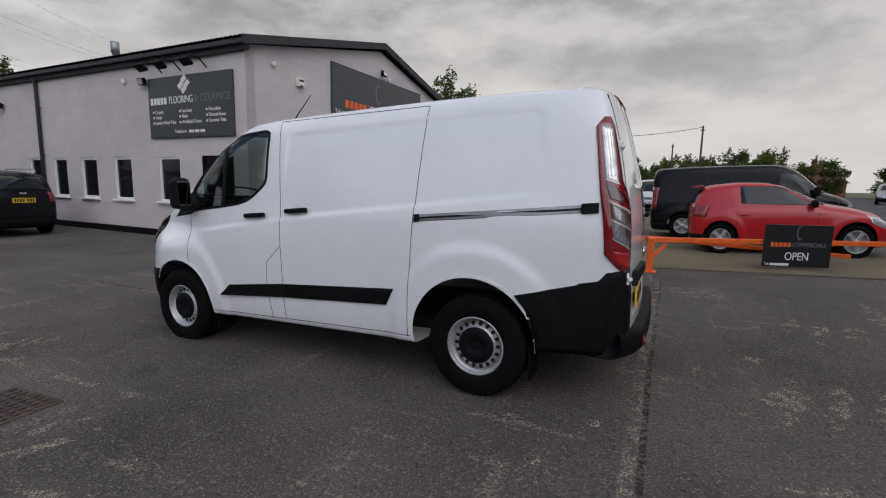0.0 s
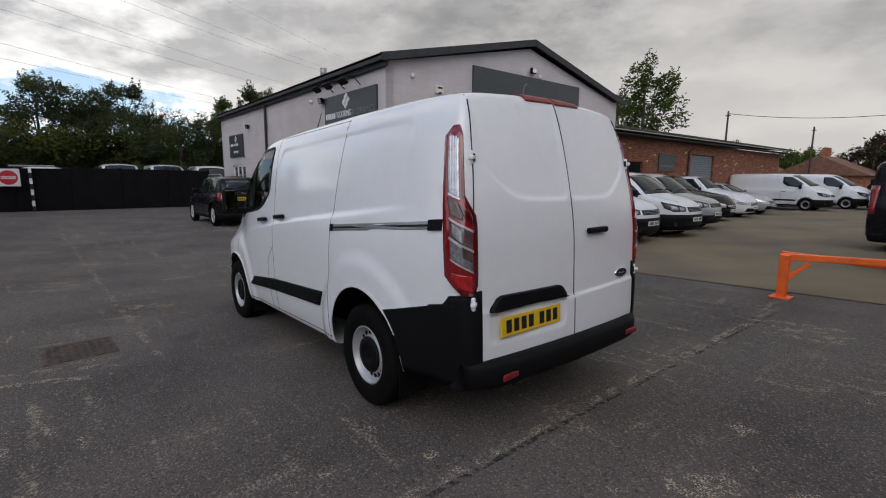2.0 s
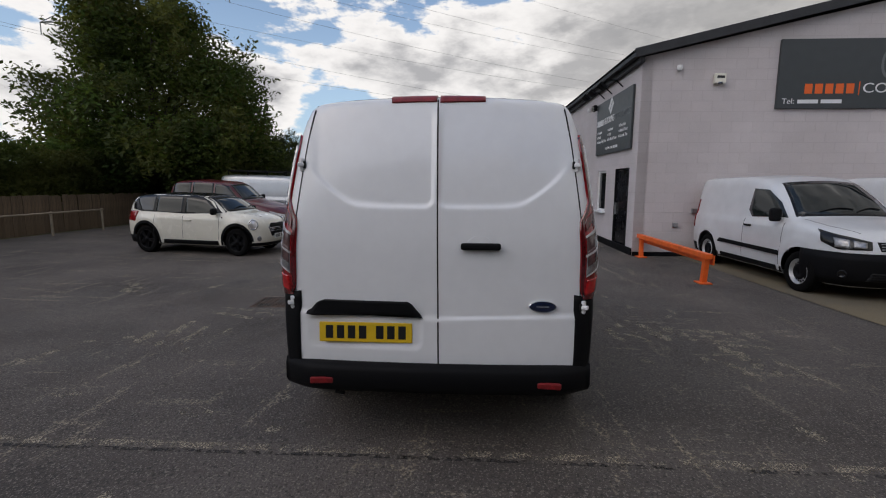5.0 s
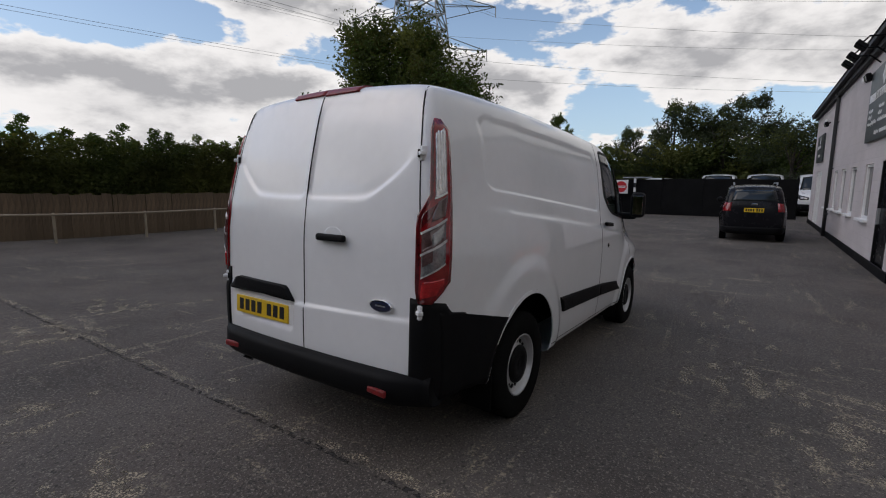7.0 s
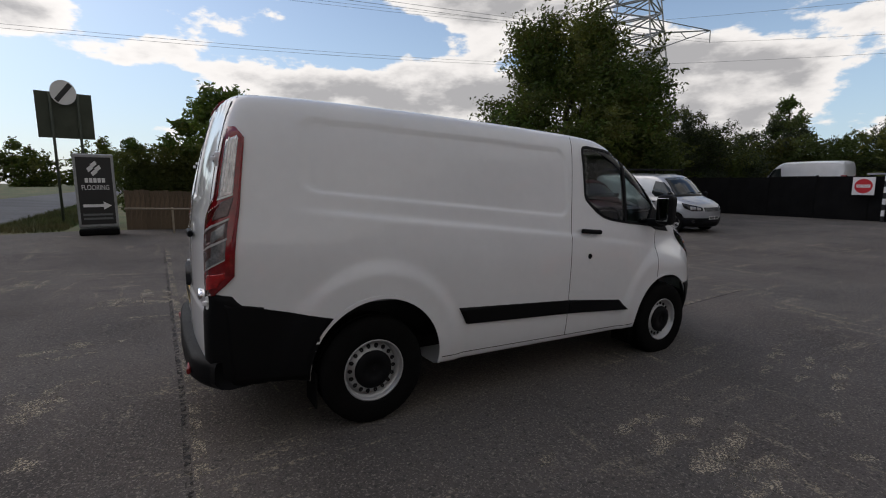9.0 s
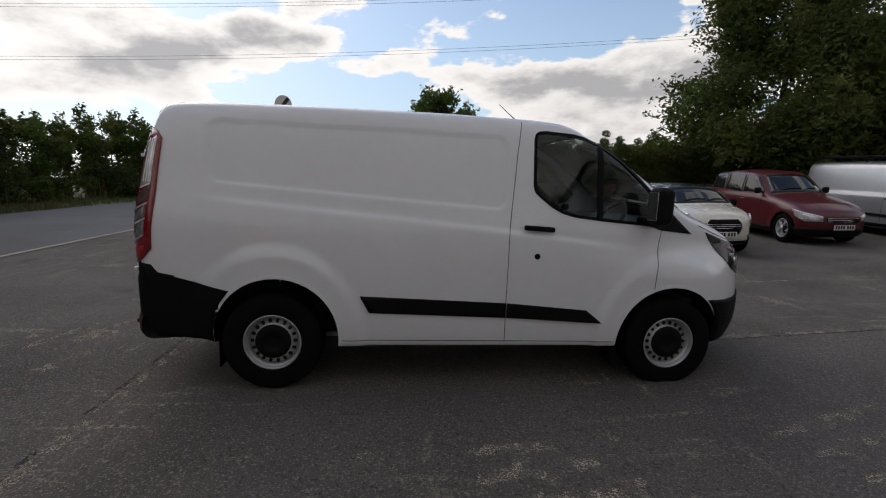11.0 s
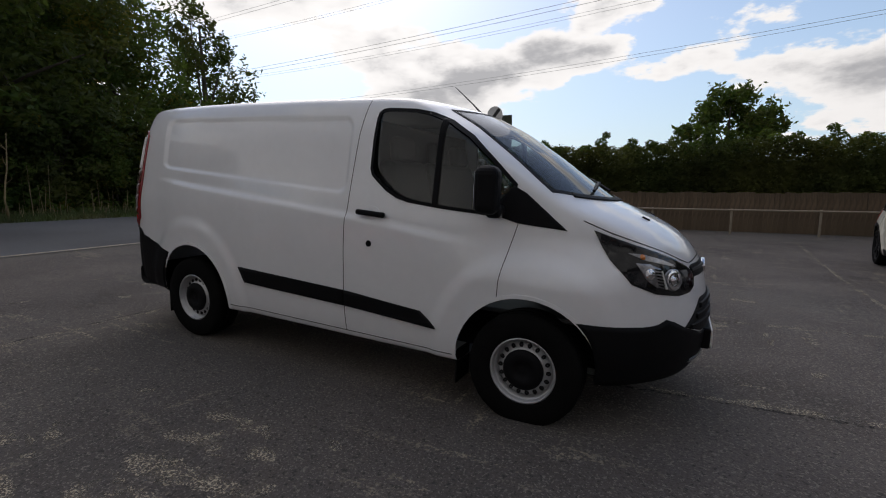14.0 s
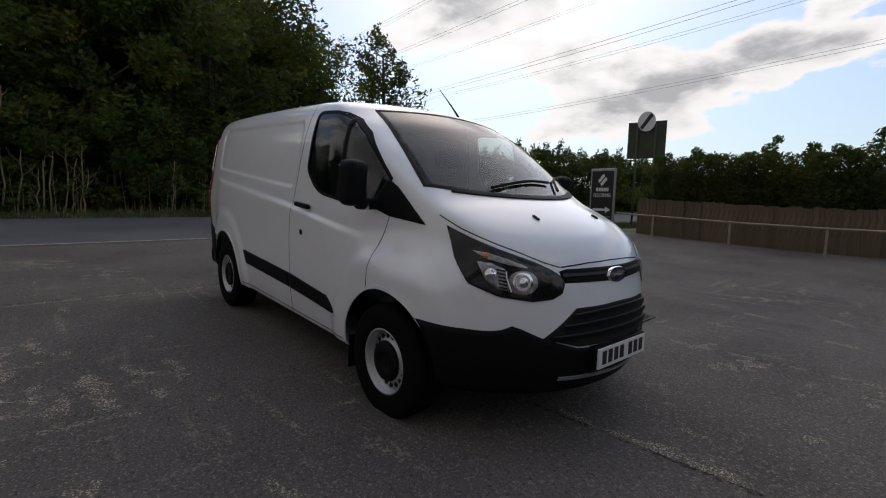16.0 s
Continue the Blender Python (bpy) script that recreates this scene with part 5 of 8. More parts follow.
# rear bumper with its step
yy = np.linspace(-0.865, 0.865, 50)
prof = [(0.0, 0.325), (0.045, 0.335), (0.075, 0.37), (0.075, 0.455), (0.062, 0.488), (0.0, 0.495)]
v, f = [], []
for i, y in enumerate(yy):
    back = -0.95 + 0.055 * y * y + 0.30 * max(abs(y) - 0.66, 0) ** 1.5 * 3.2
    for dx, z in prof:
        v.append((back - dx, y * (1 - 0.0), z))
    v.append((back + 0.12, y * 0.97, 0.495))
    v.append((back + 0.12, y * 0.97, 0.325))
    n = len(prof) + 2
    if i:
        for k in range(n):
            a, b = (i - 1) * n, i * n
            f.append((a + k, a + (k + 1) % n, b + (k + 1) % n, b + k))
f.append(tuple(range(n)))
f.append(tuple(range((len(yy) - 1) * n, len(yy) * n))[::-1])
part("rear_bumper", mesh_of("rear_bumper", v, f, True), PLASTIC, VAN, "black rear bumper with a rounded step")
for s in (-1, 1):
    part("fog_lamp", block((0.02, 0.13, 0.036), (0, 0, 0), 0.008), BRAKERED, VAN, "dark red bumper reflector", place=pose(-1.006, s * 0.62, 0.40, 0, 0, s * 6))
    for x, z in ((0.0, 0.327), (2.933, 0.325)):
        add_wheel(VAN, x, s * 0.85, z, R=0.342, rim=0.195, detail=56)
    for x in (-0.36, 2.50):
        part("mud_flap", block((0.012, 0.20, 0.22), (0, 0, 0), 0.004), RUBBER, VAN, place=pose(x, s * 0.83, 0.25))
part("tow_eye", mesh_of("tow_eye", *tube([(-0.93, 0.55, 0.36), (-0.97, 0.55, 0.32), (-0.93, 0.52, 0.30)], 0.012, 6)), GROOVE, VAN)
part("underbody", block((4.2, 1.15, 0.14), (1.45, 0, 0.31), 0.03), GROOVE, VAN, "dark underside")
# cab
part("bulkhead", block((0.03, 1.62, 1.30), (1.70, 0, 1.16), 0.01), TRIM, VAN, "grey steel bulkhead")
part("cab_floor", block((1.5, 1.6, 0.03), (2.45, 0, 0.62), 0.01), TRIM, VAN)
part("dashboard", block((0.62, 1.50, 0.34), (3.0, 0, 1.05), 0.12, 4), TRIM, VAN, "dark dashboard")
for y, w in ((-0.46, 0.52), (0.30, 0.86)):
    seat = part("cab_seat", block((0.50, w, 0.20), (2.20, y, 0.86), 0.07, 3), CLOTH, VAN, "dark cloth cab seat")
    bm = block((0.14, w, 0.66), (0, 0, 0.33), 0.06, 3)
    part("seat_back", bm, CLOTH, seat, place=pose(1.93, y, 0.90, 0, -14, 0))
    for dy in ((0,) if w < 0.6 else (-0.21, 0.21)):
        part("headrest", block((0.10, 0.27, 0.19), (0, 0, 0), 0.045, 3), CLOTH, seat, place=pose(1.78, y + dy, 1.62, 0, -8, 0))
v, f = [], []
ringpts = [(0.19 * math.cos(2 * math.pi * k / 28), 0.19 * math.sin(2 * math.pi * k / 28), 0) for k in range(29)]
part("steering_wheel", mesh_of("steering_wheel", *tube(ringpts, 0.016, 8)), PLASTIC, VAN, "black steering wheel", place=pose(2.62, -0.42, 1.20, 0, -58, 0))

# ---------------------------------------------------------------- the painted workshop building
FLOOR = -0.12
XF, XB, YL, YR, YA = 7.55, 22.9, -3.97, -14.4, -9.3
EAVE, APEX = 4.32, 5.50


def masonry(name, base, joint, course, long, strength, tint=0.0):
    """Courses of blocks: shallow joints between pieces, each piece a little different."""
    m = base.copy()
    m.name = name
    n, l = m.node_tree.nodes, m.node_tree.links
    b = n["Principled BSDF"]
    tc = n.new("ShaderNodeTexCoord")
    sep, com = n.new("ShaderNodeSeparateXYZ"), n.new("ShaderNodeCombineXYZ")
    add = n.new("ShaderNodeMath")
    l.new(tc.outputs["Object"], sep.inputs[0])
    l.new(sep.outputs[0], add.inputs[0])
    l.new(sep.outputs[1], add.inputs[1])
    l.new(add.outputs[0], com.inputs[0])
    l.new(sep.outputs[2], com.inputs[1])
    br = n.new("ShaderNodeTexBrick")
    br.inputs["Scale"].default_value, br.inputs["Mortar Size"].default_value = 1.0, 0.006
    br.inputs["Brick Width"].default_value, br.inputs["Row Height"].default_value = long, course
    br.inputs["Mortar Smooth"].default_value = 0.4
    br.inputs["Color1"].default_value, br.inputs["Color2"].default_value = (1 - tint,) * 3 + (1,), (1 + tint,) * 3 + (1,)
    br.inputs["Mortar"].default_value = (*joint, 1)
    l.new(com.outputs[0], br.inputs["Vector"])
    mul = n.new("ShaderNodeMix")
    mul.data_type, mul.blend_type = "RGBA", "MULTIPLY"
    mul.inputs[0].default_value = 1.0
    src = b.inputs["Base Color"].links[0].from_socket
    l.new(src, mul.inputs[6])
    l.new(br.outputs["Color"], mul.inputs[7])
    l.new(mul.outputs[2], b.inputs["Base Color"])
    bp = n.new("ShaderNodeBump")
    bp.inputs["Strength"].default_value, bp.inputs["Distance"].default_value, bp.invert = strength, 0.012, True
    l.new(br.outputs["Fac"], bp.inputs["Height"])
    if b.inputs["Normal"].links:
        l.new(b.inputs["Normal"].links[0].from_socket, bp.inputs["Normal"])
    l.new(bp.outputs[0], b.inputs["Normal"])
    return m


BLOCKS = masonry("painted_blocks", WALLW, (0.90, 0.89, 0.89), 0.225, 0.45, 0.5, 0.025)
BRICKS = masonry("brick_courses", BRICKM, (0.40, 0.62, 0.85), 0.075, 0.225, 0.7, 0.30)
for node in BRICKS.node_tree.nodes:
    if node.bl_idname == "ShaderNodeTexBrick":
        node.inputs["Mortar Size"].default_value = 0.011


def wall_with_holes(name, origin, along, length, height, holes, thick, material, label, gable=None):
    """A wall of real thickness, built of slabs round its openings. along: unit vector of its length; the outside lies to its right."""
    ax = Vector(along).normalized()
    inn = Vector((0, 0, 1)).cross(ax)
    us = sorted({0.0, length} | {h[0] for h in holes} | {h[1] for h in holes})
    zs = sorted({0.0, height} | {h[2] for h in holes} | {h[3] for h in holes})
    bm = bmesh.new()
    o = Vector(origin)

    def at(u, w, z):
        return o + ax * u + inn * w + Vector((0, 0, z))

    solid = {}
    for i in range(len(us) - 1):
        for j in range(len(zs) - 1):
            uc, zc = (us[i] + us[i + 1]) / 2, (zs[j] + zs[j + 1]) / 2
            solid[i, j] = not any(h[0] < uc < h[1] and h[2] < zc < h[3] for h in holes)
    for (i, j), s in solid.items():
        if not s:
            continue
        u0, u1, z0, z1 = us[i], us[i + 1], zs[j], zs[j + 1]
        for w, flip in ((0.0, False), (thick, True)):
            q = [bm.verts.new(at(*c)) for c in ((u0, w, z0), (u1, w, z0), (u1, w, z1), (u0, w, z1))]
            bm.faces.new(q[::-1] if flip else q)
        for di, dj, a, b in ((-1, 0, (u0, z0), (u0, z1)), (1, 0, (u1, z1), (u1, z0)), (0, -1, (u1, z0), (u0, z0)), (0, 1, (u0, z1), (u1, z1))):
            if not solid.get((i + di, j + dj), False):
                bm.faces.new([bm.verts.new(at(a[0], 0, a[1])), bm.verts.new(at(b[0], 0, b[1])), bm.verts.new(at(b[0], thick, b[1])), bm.verts.new(at(a[0], thick, a[1]))])
    if gable:
        u, z = gable
        tri = [(0, height), (length, height), (u, z)]
        f1 = [bm.verts.new(at(a, 0, b)) for a, b in tri]
        f2 = [bm.verts.new(at(a, thick, b)) for a, b in tri]
        bm.faces.new(f1)
        bm.faces.new(f2[::-1])
        for a, b in ((1, 2), (2, 0)):
            bm.faces.new([f1[b], f1[a], f2[a], f2[b]])
    bmesh.ops.remove_doubles(bm, verts=bm.verts, dist=0.001)
    bmesh.ops.recalc_face_normals(bm, faces=bm.faces)
    return tagged(part(name, bm, material), label, "wall", kind="structure")


h = EAVE - FLOOR
win = [(9.90, 10.76), (11.88, 12.68), (13.48, 14.28), (15.02, 15.76), (16.46, 17.14)]
holes = [(a - XF, b - XF, 0.79 - FLOOR, 1.92 - FLOOR) for a, b in win] + [(8.02 - XF, 9.10 - XF, 0.02, 1.94 - FLOOR), (19.3 - XF, 21.2 - XF, 0.02, 2.0 - FLOOR)]
# the long wall faces +y: its outside lies to the right of -x
flip = [(XB - XF - b, XB - XF - a, c, d) for a, b, c, d in holes]
wall_with_holes("wall_north", (XB, YL, FLOOR), (-1, 0, 0), XB - XF, h, flip, 0.25, BLOCKS, "pale lilac-grey painted blockwork side wall with narrow windows")
wall_with_holes("wall_west", (XF, YL - 0.004, FLOOR), (0, -1, 0), YL - YR - 0.008, h, [], 0.25, BLOCKS, "pale painted blockwork gable wall", gable=(YL - YA, APEX - FLOOR))
wall_with_holes("wall_south", (XF + 0.25, YR, FLOOR), (1, 0, 0), XB - XF - 0.25, h, [], 0.25, BLOCKS, "pale painted blockwork wall")
wall_with_holes("wall_east", (XB, YR + 0.25, FLOOR), (0, 1, 0), YL - YR - 0.25, h, [], 0.25, BLOCKS, "pale painted blockwork end wall", gable=(YA - YR - 0.25, APEX - FLOOR - 0.06))
tagged(part("floor", block((XB - XF - 0.6, YL - YR - 0.6, 0.06), ((XF + XB) / 2, (YL + YR) / 2, FLOOR + 0.0)), TRIM), "dark workshop floor", "floor", kind="structure")
# roof of corrugated sheets, with fascia and gutter
v, f = [], []
n = 220
for side, (y0, z0) in enumerate(((YL + 0.22, EAVE + 0.04), (YR - 0.22, EAVE + 0.04))):
    base = len(v)
    for i in range(n + 1):
        x = XF - 0.18 + (XB - XF + 0.36) * i / n
        w = 0.022 * (i % 2)
        for t in np.linspace(0, 1, 3):
            v.append((x, y0 + (YA - y0) * t, z0 + (APEX + 0.14 - z0) * t + 0.08 + w))
    for i in range(n):
        for k in range(2):
            a = base + 3 * i + k
            q = (a, a + 3, a + 4, a + 1)
            f.append(q if side else q[::-1])
tagged(part("roof", mesh_of("roof", v, f), ROOFM), "dark corrugated sheet roof", "roof", kind="structure")
for y0 in (YL + 0.22, YR - 0.22):
    d = Vector((0, YA - y0, APEX - EAVE + 0.10))
    for x in (XF - 0.2, XB + 0.2):
        bm = block((0.05, d.length + 0.02, 0.19), (0, 0, 0), 0.006)
        tagged(part("trim", bm, ROOFM, place=Matrix.Translation((x, (y0 + YA) / 2, (EAVE + APEX + 0.14) / 2 + 0.02)) @ pose(0, 0, 0, math.degrees(math.atan2(d.z, d.y)) if d.y > 0 else math.degrees(math.atan2(-d.z, -d.y)), 0, 0)), "dark barge board under the roof edge", "trim", kind="structure")
gut = [(0, 0), (0.0, 0.09), (0.012, 0.09), (0.02, 0.02), (0.10, 0.02), (0.108, 0.09), (0.12, 0.09), (0.12, 0.0)]
v, f = [], []
for i, x in enumerate((XF - 0.18, XB + 0.18)):
    v += [(x, YL + 0.10 + a, EAVE - 0.02 + b) for a, b in gut]
for k in range(8):
    f.append((k, (k + 1) % 8, 8 + (k + 1) % 8, 8 + k))
f += [tuple(range(8))[::-1], tuple(range(8, 16))]
tagged(part("gutter", mesh_of("gutter", v, f), ROOFM), "black gutter along the eaves", "gutter", kind="structure")
tagged(part("trim", block((XB - XF + 0.3, 0.10, 0.22), ((XF + XB) / 2, YL + 0.055, EAVE - 0.03), 0.01), ROOFM), "black fascia board below the eaves", "trim", kind="structure")
tagged(part("trim", block((XB - XF, 0.03, 0.17), ((XF + XB) / 2, YL + 0.017, FLOOR + 0.10), 0.008), PLASTIC), "black painted plinth along the wall", "plinth", kind="structure")
tagged(part("trim", block((0.03, YL - YR, 0.10), (XF - 0.017, (YL + YR) / 2, FLOOR + 0.06), 0.008), PLASTIC), "black painted plinth along the gable", "plinth", kind="structure")
dp = thing("drainpipe", pose(16.2, YL + 0.07, 0), "black rainwater pipe down the wall", "drainpipe")
part("pipe", mesh_of("pipe", *tube([(0, 0, -0.1), (0, 0, 4.1), (0, 0.06, 4.25)], 0.05, 10), True), ROOFM, dp)
for z in (0.6, 2.0, 3.4):
    part("bracket", block((0.14, 0.10, 0.04), (0, -0.02, z), 0.008), ROOFM, dp)

for i, (a, b) in enumerate(win):
    wd = tagged_at(new(f"window_{i + 1}"), pose((a + b) / 2, YL - 0.06, 0.79), "narrow white framed window in a painted wall", "window", "windows of the workshop", "structure")
    w, hh = b - a, 1.13
    for x in (-w / 2 + 0.03, w / 2 - 0.03):
        part("window_frame", block((0.06, 0.07, hh), (x, 0, hh / 2), 0.006), UPVC, wd)
    for z in (0.03, hh - 0.03):
        part("window_frame", block((w - 0.12, 0.07, 0.06), (0, 0, z), 0.006), UPVC, wd)
    part("pane", block((w - 0.10, 0.012, hh - 0.10), (0, -0.01, hh / 2)), PANE, wd)
    part("window_sill", block((w + 0.10, 0.16, 0.05), (0, 0.07, -0.022), 0.008), UPVC, wd)
dr = tagged_at(new("door_1"), pose(8.56, YL - 0.06, FLOOR + 0.02), "closed black door in the side wall", "door", "", "structure")
part("door_leaf", block((1.0, 0.05, 2.0), (0, 0, 1.0), 0.006), BLACKP, dr)
for x in (-0.51, 0.51):
    part("door_frame", block((0.06, 0.10, 2.03), (x, 0.01, 1.015), 0.006), PLASTIC, dr)
part("door_handle", block((0.03, 0.05, 0.30), (0.40, 0.05, 1.02), 0.01), GALV, dr)
dr = tagged_at(new("door_2"), pose(20.25, YL - 0.06, FLOOR + 0.02), "white glazed double door with side panes", "door", "", "structure")
for x in (-0.92, -0.32, 0.32, 0.92):
    part("door_frame", block((0.08, 0.08, 2.1), (x, 0, 1.05), 0.006), UPVC, dr)
for z in (0.06, 2.06):
    part("door_frame", block((1.9, 0.08, 0.09), (0, 0, z), 0.006), UPVC, dr)
for x in (-0.62, 0.0, 0.62):
    part("pane", block((0.56, 0.012, 1.95), (x, -0.01, 1.05)), PANE, dr)


def sign_board(name, m, w, hgt, material, label, thick=0.05):
    sb = thing(name, m, label, "sign")
    part("board", block((w, hgt, thick), (0, 0, -thick / 2), 0.006), material, sb)
    return sb


NORTH = Matrix(((-1, 0, 0, 0), (0, 0, 1, 0), (0, 1, 0, 0), (0, 0, 0, 1)))   # a board that faces +y
WEST = Matrix(((0, 0, -1, 0), (-1, 0, 0, 0), (0, 1, 0, 0), (0, 0, 0, 1)))   # a board that faces -x


def word_blocks(sb, x0, x1, y, hgt, n, material):
    """A name drawn as plain blocks."""
    w = (x1 - x0) / n
    for i in range(n):
        strip((w * 0.74, hgt), material, sb, pose(x0 + w * (i + 0.5), y, 0.003), "name_block")


# the flooring sign: 3.0 x 1.45 m
sa = sign_board("wall_sign", Matrix.Translation((9.40, YL + 0.062, 3.10)) @ NORTH, 3.0, 1.45, SIGNG, "slate grey flooring shop sign with white lettering on the wall")
word_blocks(sa, -1.42, -0.78, 0.16, 0.16, 5, LETTERW)
lettering("FLOORING", 0.24, LETTERW, sa, pose(-0.27, 0.16, 0.003), 0.86)
lettering("& CERAMICS", 0.24, LETTERG, sa, pose(0.82, 0.16, 0.003), 1.20)
for dx, dy in ((0, 0.16), (-0.14, 0.0), (0.14, 0.02), (0, -0.13)):
    part("logo_tile", block((0.19, 0.12, 0.006), (0, 0, 0)), LETTERW, sa, place=pose(-0.14 + dx * 0.8, 0.50 + dy * 0.8, 0.003, 0, 0, 38))
for x, words in ((-1.25, ("Carpets", "Vinyl", "Luxury Vinyl Tiles")), (-0.25, ("Laminate", "Wood", "Artificial Grass")), (0.70, ("Porcelain", "Natural Stone", "Ceramic Tiles"))):
    for k, wd in enumerate(words):
        y = -0.10 - 0.13 * k
        strip((0.05, 0.05), LETTERW, sa, pose(x - 0.07, y, 0.003), "bullet")
        wid = 0.041 * len(wd) + 0.03
        lettering(wd, 0.115, LETTERW, sa, pose(x + wid / 2, y, 0.003), wid)
lettering("Telephone:", 0.11, LETTERW, sa, pose(-0.32, -0.58, 0.003), 0.45)
for k in range(3):
    strip((0.16, 0.065), LETTERW, sa, pose(0.06 + 0.20 * k, -0.585, 0.003), "number_bar")
# the small sign at the entrance
sc = sign_board("entrance_sign", Matrix.Translation((20.35, YL + 0.062, 2.86)) @ NORTH, 2.1, 1.0, SIGNG, "slate grey shop sign over the entrance door")
word_blocks(sc, -0.85, -0.40, 0.05, 0.11, 5, LETTERW)
lettering("FLOORING", 0.15, LETTERW, sc, pose(0.0, 0.05, 0.003), 0.65)
lettering("ENTRANCE", 0.16, LETTERW, sc, pose(0.0, -0.28, 0.003), 0.75)
for dx, dy in ((0, 0.09), (-0.09, 0), (0.09, 0), (0, -0.08)):
    part("logo_tile", block((0.12, 0.08, 0.006), (0, 0, 0)), LETTERW, sc, place=pose(dx, 0.30 + dy, 0.003, 0, 0, 38))
# the big gable sign: 5.1 x 1.55 m
sb = sign_board("gable_sign", Matrix.Translation((XF - 0.07, -9.36, 3.92)) @ WEST @ Matrix.Diagonal((0.98, 0.94, 1, 1)), 5.12, 1.54, SIGNG, "large slate grey sign with orange and white lettering on the gable", 0.07)
word_blocks(sb, -2.02, -0.92, -0.33, 0.22, 5, LETTERO)
strip((0.02, 0.30), LETTERO, sb, pose(-0.84, -0.33, 0.003), "divider_bar")
lettering("COMMERCIALS", 0.31, LETTERW, sb, pose(0.44, -0.33, 0.003), 2.40)
lettering("Tel:", 0.17, LETTERW, sb, pose(-2.32, -0.61, 0.003), 0.26)
for k in range(2):
    strip((0.44, 0.085), LETTERW, sb, pose(-1.90 + 0.50 * k, -0.615, 0.003), "number_bar")
strip((1.75, 0.05), LETTERO, sb, pose(1.45, -0.655, 0.003), "web_bar")
crescent = []
for a in np.linspace(40, 330, 30):
    crescent.append((0.16 * math.cos(radians(a)), 0.32 * math.sin(radians(a))))
cv, cf = [], []
for i, (x, y) in enumerate(crescent):
    k = 0.70 + 0.22 * abs(i - 15) / 15
    cv += [(x, y, 0.004), (x * k + 0.012, y * k, 0.004)]
    if i:
        cf.append((2 * i - 2, 2 * i, 2 * i + 1, 2 * i - 1))
part("crescent", mesh_of("crescent", cv, cf), LETTERG, sb, place=pose(-0.28, 0.22, 0))
# lamps over the signs, floodlights, dome cameras, alarm box


def arm_lamp(x, z):
    al = thing("sign_lamp", pose(x, YL + 0.03, z), "black swan-neck lamp above a sign", "wall lamp", "lamps over the sign")
    part("arm", mesh_of("arm", *tube([(0, 0, 0), (0, 0.18, 0.16), (0, 0.42, 0.17), (0, 0.52, 0.06)], 0.016, 6)), PLASTIC, al)
    part("lamp_head", block((0.30, 0.20, 0.08), (0, 0, 0), 0.02), PLASTIC, al, place=pose(0, 0.52, 0.02, 40, 0, 0))


for x in (10.35, 9.65, 8.75):
    arm_lamp(x, 3.93)


def floodlight(m, name="floodlight"):
    fl = thing(name, m, "black floodlight on the wall", "floodlight", "floodlights")
    part("bracket", block((0.05, 0.10, 0.05), (0, 0.04, 0), 0.008), PLASTIC, fl)
    part("housing", block((0.24, 0.10, 0.17), (0, 0.12, -0.02), 0.02), PLASTIC, fl)
    part("lens", block((0.20, 0.01, 0.13), (0, 0.175, -0.02), 0.004), LAMPCLEAR, fl)


floodlight(pose(11.05, YL, 3.82, -15, 0, 0))
floodlight(pose(18.4, YL, 3.62, -15, 0, 0))
floodlight(pose(XF, -9.35, 4.85, 0, 0, 90))
for m in (pose(XF - 0.05, -4.75, 4.08), pose(XF - 0.05, -9.75, 4.72), pose(11.9, YL + 0.05, 3.85), pose(19.0, YL + 0.05, 3.75)):
    dc = thing("dome_camera", m, "white dome security camera on the wall", "security camera", "security cameras")
    v, f = lathe([(0.055, 0.05), (0.06, 0.0), (0.05, -0.04), (0.025, -0.065), (0.001, -0.07)], 16, "z")
    part("housing", mesh_of("dome", v, [q[::-1] for q in f], True), UPVC, dc)
    part("lens", block((0.05, 0.05, 0.05), (0, 0, -0.035), 0.015), DARKGLASS, dc)
ab = thing("alarm_box", pose(XF - 0.05, -5.62, 3.84, 0, 0, 0), "cream alarm box with a small blue lamp", "alarm box")
part("cover", block((0.10, 0.24, 0.22), (0, 0, 0), 0.02), CREAM, ab)
part("strobe", block((0.06, 0.10, 0.05), (-0.03, 0, -0.10), 0.012), BLUE, ab)
part("label_bar", block((0.004, 0.16, 0.05), (-0.051, 0, 0.03)), INK, ab)
for y, z in ((-4.9, 0.62), (-5.3, 0.95), (-5.9, 0.66)):
    tp = thing("wall_tap_box", pose(XF - 0.03, y, z), "small grey service box on the wall", "service box", "service boxes")
    part("cover", block((0.06, 0.12, 0.10), (0, 0, 0), 0.01), GALV, tp)
fl = thing("flue", pose(17.5, -7.0, 5.0), "steel flue pipe through the roof", "flue")
v, f = lathe([(0.10, 0), (0.10, 0.85), (0.14, 0.86), (0.14, 1.25), (0.001, 1.27)], 20, "z")
part("pipe", mesh_of("pipe", v, f, True), GALV, fl)

# ---------------------------------------------------------------- the low brick units beyond
bx, by0, by1, bz = 8.3, -14.7, -37.0, 3.30
wall_with_holes("wall_brick", (bx, by0, FLOOR), (0, -1, 0), by0 - by1, bz - FLOOR, [(8.3, 11.2, 0.02, 2.9), (2.2, 3.4, 1.5, 2.4)], 0.3, BRICKS, "red brick wall of low workshop units")
bw = tagged(new("wall_brick"), "scattered pale bricks in a red brick wall", "wall", kind="structure")
pale = bpy.data.meshes.new("brick")
bm = block((0.02, 0.215, 0.065), (0, 0, 0), 0.004, 1)
bm.to_mesh(pale)
bm.free()
pale.materials.append(PALEBRICK)
br_ = random.Random(3)
